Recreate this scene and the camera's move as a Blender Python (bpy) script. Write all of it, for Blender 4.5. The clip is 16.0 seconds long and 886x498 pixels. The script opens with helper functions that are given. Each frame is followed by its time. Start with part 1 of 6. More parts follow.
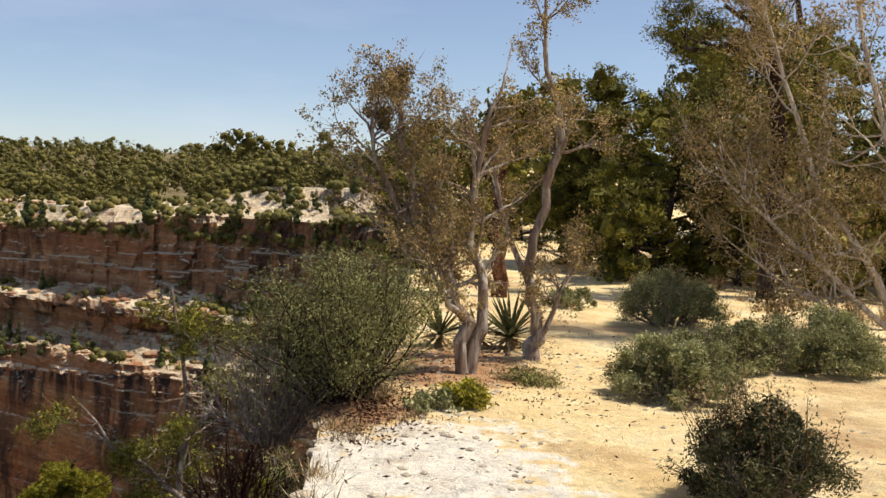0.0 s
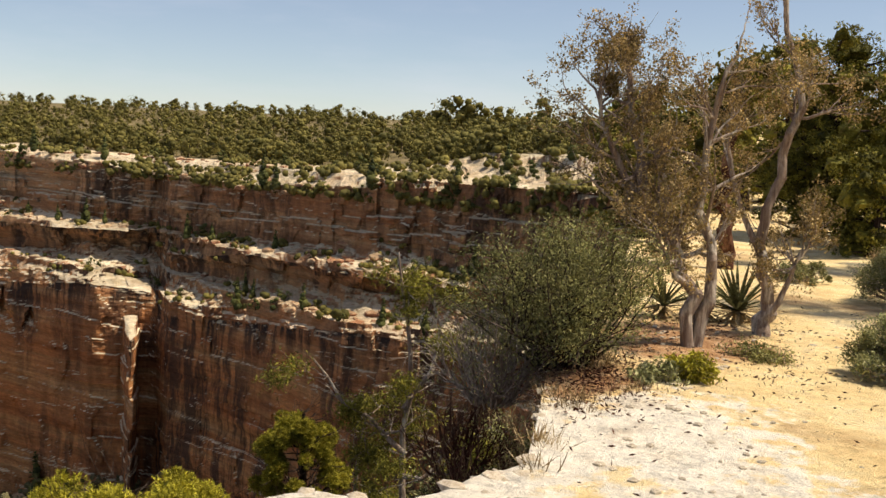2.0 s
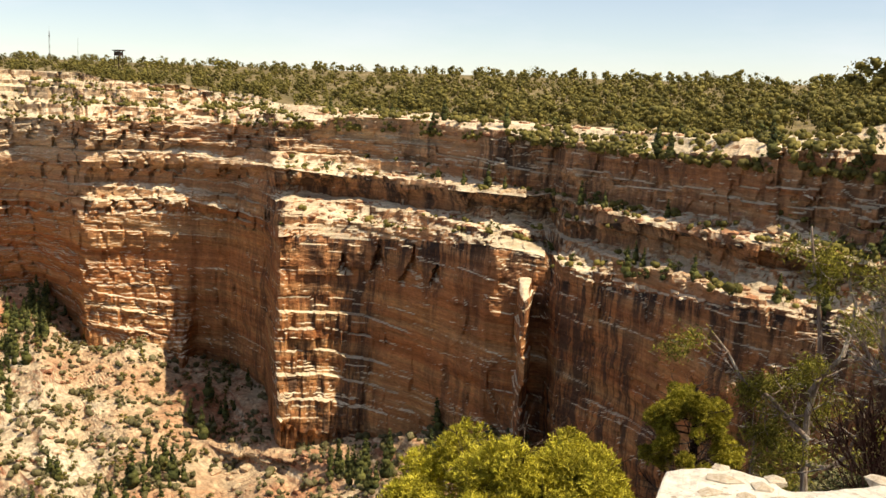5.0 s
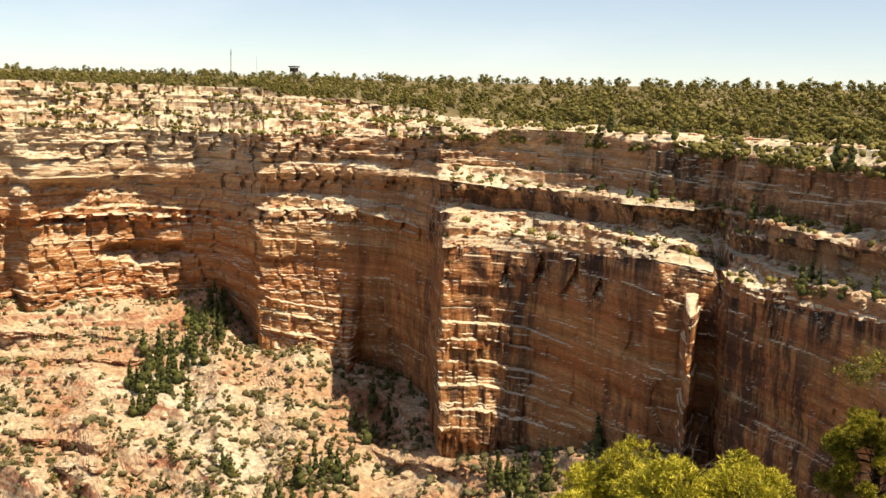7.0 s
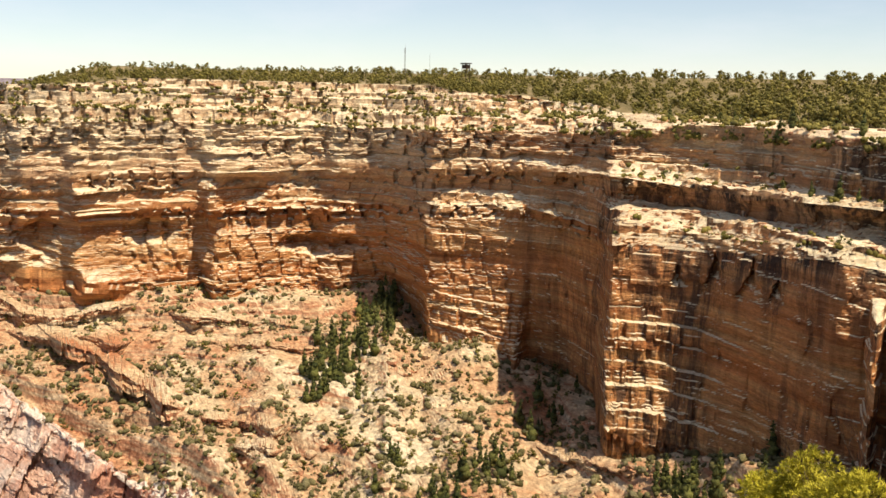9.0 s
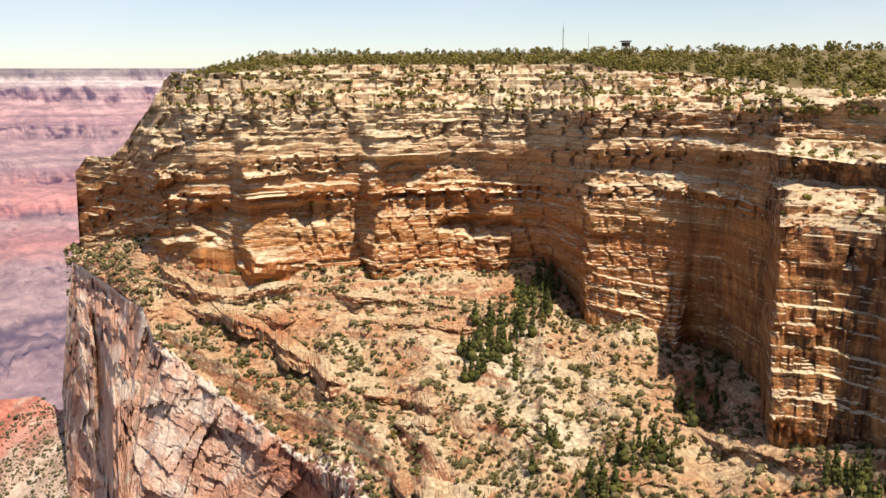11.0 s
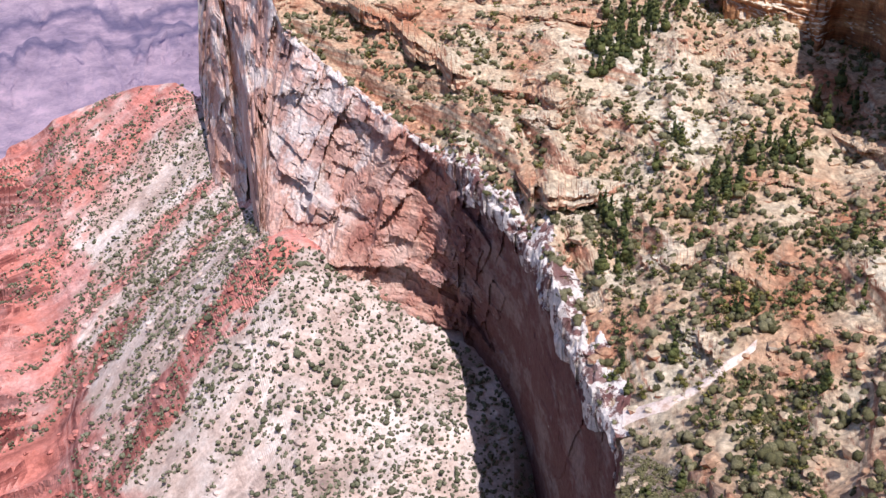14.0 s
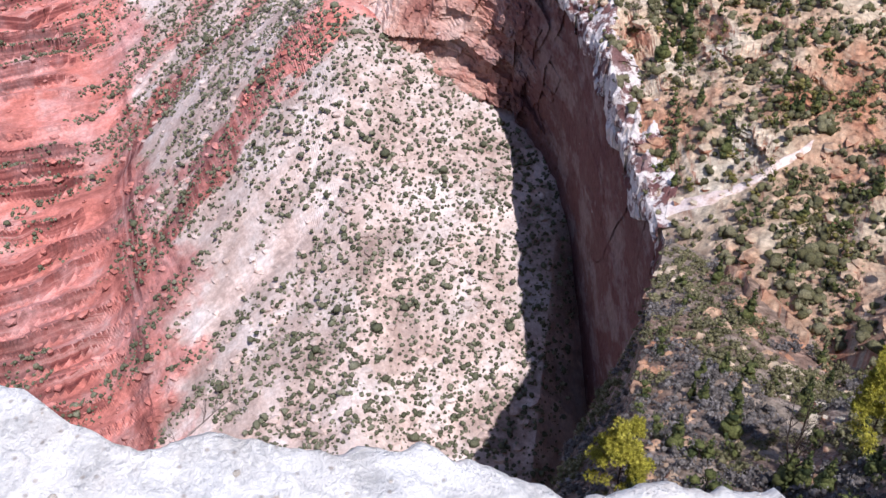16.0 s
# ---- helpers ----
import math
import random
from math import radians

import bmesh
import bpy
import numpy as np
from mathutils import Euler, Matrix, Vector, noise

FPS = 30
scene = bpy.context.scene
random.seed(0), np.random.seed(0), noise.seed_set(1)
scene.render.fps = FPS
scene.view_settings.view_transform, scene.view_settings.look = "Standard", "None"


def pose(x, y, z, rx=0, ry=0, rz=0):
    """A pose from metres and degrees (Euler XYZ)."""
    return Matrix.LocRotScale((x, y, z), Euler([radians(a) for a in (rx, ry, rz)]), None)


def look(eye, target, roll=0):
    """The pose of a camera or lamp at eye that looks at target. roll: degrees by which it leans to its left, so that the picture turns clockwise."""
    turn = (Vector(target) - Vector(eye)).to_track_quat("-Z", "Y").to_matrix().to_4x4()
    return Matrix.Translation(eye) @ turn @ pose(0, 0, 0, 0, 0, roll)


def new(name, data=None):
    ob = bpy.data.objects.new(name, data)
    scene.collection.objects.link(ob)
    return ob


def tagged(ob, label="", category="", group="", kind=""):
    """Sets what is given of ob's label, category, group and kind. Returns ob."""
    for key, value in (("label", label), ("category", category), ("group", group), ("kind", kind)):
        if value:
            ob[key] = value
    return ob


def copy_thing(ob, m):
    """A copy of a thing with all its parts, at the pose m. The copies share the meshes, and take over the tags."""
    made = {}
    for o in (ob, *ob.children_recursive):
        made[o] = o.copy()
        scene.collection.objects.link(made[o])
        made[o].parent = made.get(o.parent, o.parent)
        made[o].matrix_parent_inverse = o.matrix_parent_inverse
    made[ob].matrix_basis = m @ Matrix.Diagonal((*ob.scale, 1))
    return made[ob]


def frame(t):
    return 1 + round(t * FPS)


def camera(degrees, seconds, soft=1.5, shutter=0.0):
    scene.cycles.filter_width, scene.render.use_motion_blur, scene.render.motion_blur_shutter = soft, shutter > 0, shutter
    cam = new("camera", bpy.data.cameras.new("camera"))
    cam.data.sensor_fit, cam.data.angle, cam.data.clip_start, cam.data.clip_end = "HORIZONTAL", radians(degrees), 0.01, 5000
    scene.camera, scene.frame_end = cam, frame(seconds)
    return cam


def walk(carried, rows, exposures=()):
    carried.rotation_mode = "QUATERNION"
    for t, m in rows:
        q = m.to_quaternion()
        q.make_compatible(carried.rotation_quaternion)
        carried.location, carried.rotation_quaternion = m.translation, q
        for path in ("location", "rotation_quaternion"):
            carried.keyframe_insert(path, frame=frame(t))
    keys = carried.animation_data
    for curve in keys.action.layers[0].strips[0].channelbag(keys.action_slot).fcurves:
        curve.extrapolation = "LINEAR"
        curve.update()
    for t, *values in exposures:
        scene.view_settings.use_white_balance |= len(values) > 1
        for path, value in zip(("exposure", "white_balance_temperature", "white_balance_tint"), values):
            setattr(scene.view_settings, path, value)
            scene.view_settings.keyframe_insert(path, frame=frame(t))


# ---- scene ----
EYE = 1.65
ARM = 0.37
cam = camera(47.97, 16.0, 1.5)
# seconds, yaw, pitch, roll: a standing person turns to the left with the camera at arm's length
TURNS = [
    (0.0, 0.14, -3.44, -2.27),
    (0.5, 2.67, -4.16, -2.39),
    (1.0, 5.41, -4.78, -2.38),
    (1.5, 9.01, -5.37, -2.32),
    (2.0, 12.55, -5.87, -2.53),
    (2.5, 15.67, -6.51, -2.29),
    (3.0, 18.97, -7.68, -2.41),
    (3.5, 23.78, -8.58, -1.86),
    (4.0, 28.70, -8.89, -1.88),
    (4.5, 32.17, -8.73, -1.99),
    (7.0, 44.24, -8.14, -1.48),
    (7.5, 47.05, -8.09, -1.64),
    (8.0, 49.53, -8.39, -1.69),
    (10.5, 60.58, -8.85, 0.14),
    (11.0, 62.87, -9.71, 0.25),
    (11.5, 64.55, -11.61, 0.20),
    (12.0, 65.05, -14.14, 0.28),
    (12.5, 66.33, -17.21, 0.52),
    (13.0, 67.53, -19.82, 0.63),
    (13.5, 68.69, -23.88, 0.68),
    (14.0, 70.02, -27.11, 1.35),
    (14.5, 71.26, -30.30, 1.52),
    (15.0, 72.99, -32.60, 0.87),
    (15.5, 73.99, -35.23, 0.54),
    (16.0, 74.52, -39.84, -0.34),
]


def stand(yaw, pitch, roll):
    a = radians(yaw)
    return pose(-ARM * math.sin(a), ARM * (math.cos(a) - 1), EYE, 90 + pitch, roll, yaw)


EXPOSURES = [
    (0.0, 0.15, 6700, 11), (1.0, 0.14, 6950, 12), (2.0, 0.15, 7350, 12), (3.5, 0.47, 7700, 12), (4.5, 0.52, 7800, 12), (7.0, 0.54, 7800, 12), (8.0, 0.51, 7800, 12),
    (10.5, 0.37, 7600, 13), (11.5, 0.34, 6700, 17), (12.5, 0.37, 6000, 20), (13.5, 0.42, 5700, 20), (14.5, 0.45, 5250, 21), (15.0, 0.40, 5150, 22), (16.0, 0.40, 5300, 21),
]
walk(cam, [(t, stand(yaw, pitch, roll)) for t, yaw, pitch, roll in TURNS], EXPOSURES)

# ---- light ----
SUN_ELEV, SUN_AZ = 61.0, -79.0
world = bpy.data.worlds.new("world")
scene.world = world
world.use_nodes = True
wn = world.node_tree.nodes
sky = wn.new("ShaderNodeTexSky")
sky.sky_type, sky.sun_disc = "NISHITA", False
sky.sun_elevation, sky.sun_rotation = radians(SUN_ELEV), radians(-SUN_AZ)
sky.altitude, sky.air_density, sky.dust_density, sky.ozone_density = 2000, 1.0, 1.2, 2.2
wn["Background"].inputs["Strength"].default_value = 0.106
# thin high cirrus drawn out by the wind
lk = world.node_tree.links
aim = wn.new("ShaderNodeTexCoord")
pull = wn.new("ShaderNodeMapping")
pull.inputs["Scale"].default_value = (1.6, 3.0, 9.0)
pull.inputs["Rotation"].default_value = (0.0, 0.12, 1.1)
lk.new(aim.outputs["Generated"], pull.inputs["Vector"])
wisp = wn.new("ShaderNodeTexNoise")
wisp.inputs["Scale"].default_value, wisp.inputs["Detail"].default_value, wisp.inputs["Roughness"].default_value = 1.6, 6.0, 0.6
lk.new(pull.outputs[0], wisp.inputs["Vector"])
veil = wn.new("ShaderNodeMapRange")
veil.inputs[1].default_value, veil.inputs[2].default_value, veil.inputs[3].default_value, veil.inputs[4].default_value = 0.45, 0.75, 0.1, 0.28
lk.new(wisp.outputs["Fac"], veil.inputs[0])
haze = wn.new("ShaderNodeMix")
haze.data_type = "RGBA"
haze.inputs[7].default_value = (7.3, 7.5, 9.2, 1)
lk.new(veil.outputs[0], haze.inputs[0])
lk.new(sky.outputs[0], haze.inputs[6])
lk.new(haze.outputs[2], wn["Background"].inputs["Color"])
sun = new("sun", bpy.data.lights.new("sun", "SUN"))
sun.data.energy, sun.data.angle, sun.data.color = 5.0, radians(0.53), (1.0, 0.93, 0.82)
sa, se = radians(SUN_AZ), radians(SUN_ELEV)
SUN_DIR = Vector((-math.sin(sa) * math.cos(se), math.cos(sa) * math.cos(se), math.sin(se)))
sun.matrix_world = look(SUN_DIR * 50, (0, 0, 0))


# ---- materials ----
class Nodes:
    def __init__(self, name, rough=0.95):
        self.m = bpy.data.materials.new(name)
        self.m.use_nodes = True
        self.t = self.m.node_tree
        self.b = self.t.nodes["Principled BSDF"]
        self.b.inputs["Roughness"].default_value = rough
        self.b.inputs["Specular IOR Level"].default_value = 0.15
        self.geo = self.t.nodes.new("ShaderNodeNewGeometry")
        self.pos = self.geo.outputs["Position"]

    def put(self, sock, value):
        if isinstance(value, bpy.types.NodeSocket):
            self.t.links.new(value, sock)
        else:
            sock.default_value = value

    def coords(self, kind="Object"):
        return self.t.nodes.new("ShaderNodeTexCoord").outputs[kind]

    def stretch(self, sx, sy, sz, vec=None):
        n = self.t.nodes.new("ShaderNodeVectorMath")
        n.operation = "MULTIPLY"
        self.put(n.inputs[0], vec or self.pos)
        n.inputs[1].default_value = (sx, sy, sz)
        return n.outputs[0]

    def noise(self, vec, scale=1.0, detail=4.0, rough=0.55, out="Fac"):
        n = self.t.nodes.new("ShaderNodeTexNoise")
        self.put(n.inputs["Vector"], vec)
        n.inputs["Scale"].default_value, n.inputs["Detail"].default_value, n.inputs["Roughness"].default_value = scale, detail, rough
        return n.outputs[out]

    def cells(self, vec, scale=1.0, feature="F1", out="Distance"):
        n = self.t.nodes.new("ShaderNodeTexVoronoi")
        n.feature = feature
        self.put(n.inputs["Vector"], vec)
        n.inputs["Scale"].default_value = scale
        return n.outputs[out]

    def ramp(self, fac, *stops):
        n = self.t.nodes.new("ShaderNodeValToRGB")
        e = n.color_ramp.elements
        while len(e) < len(stops):
            e.new(0.5)
        for s, (p, c) in zip(e, stops):
            s.position = p
            s.color = (c, c, c, 1) if isinstance(c, (int, float)) else (*c, 1)
        self.put(n.inputs[0], fac)
        return n.outputs[0]

    def mix(self, fac, a, b, mode="MIX"):
        n = self.t.nodes.new("ShaderNodeMix")
        n.data_type, n.blend_type = "RGBA", mode
        for k, value in ((0, fac), (6, a), (7, b)):
            self.put(n.inputs[k], (*value, 1) if isinstance(value, tuple) else value)
        return n.outputs[2]

    def math(self, op, a, b=0.0):
        n = self.t.nodes.new("ShaderNodeMath")
        n.operation = op
        self.put(n.inputs[0], a)
        self.put(n.inputs[1], b)
        return n.outputs[0]

    def axis(self, vec, k):
        n = self.t.nodes.new("ShaderNodeSeparateXYZ")
        self.put(n.inputs[0], vec)
        return n.outputs[k]

    def span(self, value, lo, hi):
        n = self.t.nodes.new("ShaderNodeMapRange")
        n.interpolation_type = "SMOOTHSTEP"
        self.put(n.inputs[0], value)
        n.inputs[1].default_value, n.inputs[2].default_value = lo, hi
        return n.outputs[0]

    def up(self, lo, hi):
        return self.span(self.axis(self.geo.outputs["True Normal"], 2), lo, hi)

    def bump(self, height, strength=0.5, dist=0.1):
        n = self.t.nodes.new("ShaderNodeBump")
        n.inputs["Strength"].default_value, n.inputs["Distance"].default_value = strength, dist
        self.put(n.inputs["Height"], height)
        self.t.links.new(n.outputs[0], self.b.inputs["Normal"])

    def done(self, color):
        self.put(self.b.inputs["Base Color"], (*color, 1) if isinstance(color, tuple) else color)
        return self.m


def cliff_material():
    n = Nodes("layered_limestone")
    z = n.axis(n.pos, 2)
    x = n.axis(n.pos, 0)
    beds = n.noise(n.stretch(0.008, 0.008, 0.22), 1.0, 5, 0.65)
    hue = n.ramp(beds, (0.3, (0.42, 0.145, 0.05)), (0.45, (0.53, 0.215, 0.08)), (0.58, (0.61, 0.31, 0.125)), (0.72, (0.68, 0.46, 0.25)))
    pale = n.ramp(beds, (0.3, (0.48, 0.30, 0.16)), (0.5, (0.64, 0.49, 0.31)), (0.7, (0.72, 0.61, 0.44)))
    patch = n.noise(n.pos, 0.035, 4, 0.6)
    c = n.mix(n.math("MULTIPLY", n.span(n.math("ADD", z, n.math("MULTIPLY", patch, 34.0)), -36, -4), n.math("ADD", n.math("MULTIPLY", n.span(x, -300, -400), 0.65), 0.32)), hue, pale)
    c = n.mix(n.ramp(n.noise(n.stretch(0.12, 0.12, 0.03), 1.0, 6, 0.65), (0.42, 0.0), (0.7, 0.55)), c, (0.42, 0.18, 0.08))
    # dark varnish runs down the faces
    runs = n.noise(n.stretch(0.3, 0.3, 0.045), 1.0, 7, 0.72)
    where = n.noise(n.pos, 0.022, 2, 0.5)
    mask = n.math("MULTIPLY", n.ramp(runs, (0.42, 0.0), (0.56, 1.0)), n.ramp(where, (0.38, 0.0), (0.55, 1.0)))
    att = n.t.nodes.new("ShaderNodeAttribute")
    att.attribute_name = "seep"
    mask = n.math("MAXIMUM", mask, n.math("MULTIPLY", att.outputs["Fac"], n.ramp(runs, (0.42, 0.0), (0.54, 1.2))))
    east = n.math("ADD", n.math("MULTIPLY", n.span(x, -350, -200), 0.7), 0.16)
    c = n.mix(n.math("MULTIPLY", mask, east), c, (0.06, 0.042, 0.034))
    c = n.mix(n.math("MULTIPLY", n.up(0.5, 0.75), n.ramp(n.noise(n.stretch(0.03, 0.03, 0.08), 1.0, 3, 0.6), (0.4, 0.7), (0.54, 1.0))), c, n.ramp(n.noise(n.pos, 0.3, 5, 0.7), (0.3, (0.60, 0.46, 0.27)), (0.52, (0.77, 0.65, 0.45)), (0.75, (0.83, 0.74, 0.57))))
    fine = n.noise(n.stretch(0.6, 0.6, 1.8), 1.0, 8, 0.7)
    c = n.mix(0.75, c, n.ramp(fine, (0.3, 0.55), (0.62, 1.2)), "MULTIPLY")
    thin = n.noise(n.stretch(0.025, 0.025, 0.75), 1.0, 6, 0.7)
    c = n.mix(0.7, c, n.ramp(thin, (0.36, 0.6), (0.5, 0.95), (0.62, 1.2)), "MULTIPLY")
    n.bump(n.math("ADD", fine, thin), 0.9, 1.3)
    return n.done(c)


def talus_material(name="talus", litter=0.0):
    n = Nodes(name)
    a = n.noise(n.pos, 0.025, 5, 0.65)
    c = n.ramp(a, (0.35, (0.50, 0.22, 0.11)), (0.45, (0.56, 0.35, 0.20)), (0.54, (0.63, 0.48, 0.30)), (0.68, (0.72, 0.62, 0.44)))
    c = n.mix(n.up(0.84, 0.64), c, n.ramp(n.noise(n.stretch(0.03, 0.03, 0.5), 1.0, 5, 0.65), (0.35, (0.36, 0.15, 0.08)), (0.46, (0.52, 0.26, 0.15)), (0.56, (0.58, 0.40, 0.24)), (0.68, (0.68, 0.56, 0.40))))
    c = n.mix(litter, c, n.ramp(n.noise(n.pos, 0.2, 5, 0.7), (0.35, (0.13, 0.095, 0.07)), (0.6, (0.30, 0.235, 0.18))))
    rub = n.cells(n.pos, 0.45)
    c = n.mix(0.6, c, n.ramp(rub, (0.1, 1.2), (0.7, 0.55)), "MULTIPLY")
    fine = n.noise(n.pos, 0.8, 7, 0.75)
    c = n.mix(0.8, c, n.ramp(fine, (0.32, 0.4), (0.62, 1.15)), "MULTIPLY")
    n.bump(n.math("SUBTRACT", fine, rub), 0.8, 0.8)
    return n.done(c)


def duff_material():
    n = Nodes("woodland_duff")
    c = n.ramp(n.noise(n.pos, 0.09, 5, 0.65), (0.36, (0.12, 0.10, 0.045)), (0.55, (0.20, 0.155, 0.075)), (0.7, (0.38, 0.29, 0.17)))
    fine = n.noise(n.pos, 0.9, 6, 0.7)
    c = n.mix(0.6, c, n.ramp(fine, (0.32, 0.5), (0.62, 1.2)), "MULTIPLY")
    n.bump(fine, 0.8, 0.5)
    return n.done(c)


def sandstone_material():
    n = Nodes("purple_sandstone")
    blocks = n.noise(n.stretch(0.06, 0.06, 0.045), 1.0, 6, 0.65)
    c = n.ramp(blocks, (0.36, (0.31, 0.125, 0.085)), (0.48, (0.45, 0.215, 0.145)), (0.60, (0.54, 0.32, 0.225)), (0.72, (0.64, 0.48, 0.375)))
    white = n.math("MULTIPLY", n.ramp(n.noise(n.stretch(0.045, 0.045, 0.06), 1.0, 5, 0.7), (0.5, 0.0), (0.58, 1.0)), n.math("ADD", n.math("MULTIPLY", n.span(n.axis(n.pos, 0), -330, -365), 0.55), 0.16))
    crest = n.t.nodes.new("ShaderNodeAttribute")
    crest.attribute_name = "crest"
    white = n.math("MAXIMUM", white, n.span(n.math("ADD", crest.outputs["Fac"], n.math("MULTIPLY", n.math("SUBTRACT", n.noise(n.pos, 0.13, 6, 0.75), 0.5), 3.0)), 0.45, 0.65))
    # the slot wall's shade is put into the colour: dark maroon east of the corner
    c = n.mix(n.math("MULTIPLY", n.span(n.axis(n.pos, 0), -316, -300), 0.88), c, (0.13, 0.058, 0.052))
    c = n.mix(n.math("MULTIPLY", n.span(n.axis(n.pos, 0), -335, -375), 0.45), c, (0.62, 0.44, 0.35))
    c = n.mix(white, c, (0.70, 0.61, 0.52))
    fine = n.noise(n.stretch(0.7, 0.7, 0.5), 1.0, 8, 0.7)
    c = n.mix(0.7, c, n.ramp(fine, (0.32, 0.5), (0.62, 1.15)), "MULTIPLY")
    n.bump(fine, 0.9, 1.0)
    return n.done(c)


def slope_material():
    n = Nodes("scree_slope")
    a = n.noise(n.pos, 0.05, 6, 0.7)
    c = n.ramp(a, (0.33, (0.38, 0.265, 0.20)), (0.48, (0.54, 0.40, 0.31)), (0.66, (0.67, 0.56, 0.465)))
    # red beds show through in streaks that run down the slope
    x = n.axis(n.pos, 0)
    y = n.axis(n.pos, 1)
    u = n.math("ADD", n.math("ADD", x, n.math("MULTIPLY", y, 0.483)), n.math("MULTIPLY", n.math("SUBTRACT", n.noise(n.stretch(0.05, 0.02, 0.02), 1.0, 6, 0.65), 0.5), 70.0))
    streak = n.span(n.math("ABSOLUTE", n.math("ADD", u, 326.0)), 18, 11)
    wide = n.math("MULTIPLY", n.span(u, -515, -590), n.ramp(n.noise(n.pos, 0.021, 5, 0.65), (0.40, 0.12), (0.50, 1.0)))
    second = n.math("MULTIPLY", n.span(n.math("ABSOLUTE", n.math("ADD", u, 418.0)), 13, 4), n.ramp(n.noise(n.pos, 0.014, 3, 0.6), (0.46, 0.0), (0.56, 1.0)))
    third = n.math("MULTIPLY", n.span(n.math("ABSOLUTE", n.math("ADD", u, 470.0)), 14, 4), n.ramp(n.noise(n.pos, 0.017, 3, 0.6), (0.42, 0.0), (0.52, 0.9)))
    streak = n.math("MAXIMUM", streak, n.math("MAXIMUM", second, third))
    low = n.span(n.math("ADD", y, n.math("MULTIPLY", n.noise(n.pos, 0.03, 5, 0.65), 100.0)), 36, 14)
    red = n.math("MAXIMUM", n.math("MAXIMUM", streak, wide), low)
    c = n.mix(n.math("MULTIPLY", red, 0.92), c, n.ramp(a, (0.33, (0.42, 0.12, 0.08)), (0.5, (0.61, 0.20, 0.14)), (0.64, (0.60, 0.31, 0.24)), (0.74, (0.62, 0.44, 0.36))))
    layer = n.noise(n.stretch(0.01, 0.01, 0.5), 1.0, 4, 0.65)
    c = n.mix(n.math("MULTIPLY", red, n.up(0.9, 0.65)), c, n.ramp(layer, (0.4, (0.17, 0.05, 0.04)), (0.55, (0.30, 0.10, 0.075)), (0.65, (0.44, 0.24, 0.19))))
    pinkish = n.noise(n.pos, 0.022, 5, 0.65)
    c = n.mix(n.math("MULTIPLY", red, n.ramp(pinkish, (0.48, 0.0), (0.62, 0.45))), c, n.ramp(n.noise(n.pos, 0.25, 5, 0.7), (0.35, (0.34, 0.17, 0.14)), (0.6, (0.56, 0.36, 0.31))))
    c = n.mix(n.math("MULTIPLY", red, 0.3), c, n.ramp(layer, (0.42, 0.5), (0.56, 1.1)), "MULTIPLY")
    # pale debris chutes run down the fall line
    run = n.t.nodes.new("ShaderNodeCombineXYZ")
    n.put(run.inputs[0], n.math("MULTIPLY", u, 0.085))
    n.put(run.inputs[1], n.math("MULTIPLY", y, 0.012))
    chute = n.noise(run.outputs[0], 1.0, 5, 0.65)
    c = n.mix(0.8, c, n.ramp(chute, (0.36, 0.62), (0.52, 0.95), (0.64, 1.3)), "MULTIPLY")
    rub = n.cells(n.pos, 0.5)
    c = n.mix(0.3, c, n.ramp(rub, (0.1, 1.15), (0.7, 0.6)), "MULTIPLY")
    fine = n.noise(n.pos, 0.9, 7, 0.75)
    c = n.mix(0.6, c, n.ramp(fine, (0.32, 0.6), (0.62, 1.15)), "MULTIPLY")
    n.bump(fine, 0.6, 0.6)
    return n.done(c)


def dust_material():
    n = Nodes("pale_path_dust")
    c = n.ramp(n.noise(n.pos, 0.35, 6, 0.7), (0.34, (0.46, 0.31, 0.22)), (0.5, (0.68, 0.53, 0.42)), (0.66, (0.78, 0.66, 0.55)))
    fine = n.noise(n.pos, 2.2, 6, 0.7)
    c = n.mix(0.5, c, n.ramp(fine, (0.32, 0.65), (0.6, 1.1)), "MULTIPLY")
    n.bump(fine, 0.6, 0.3)
    return n.done(c)


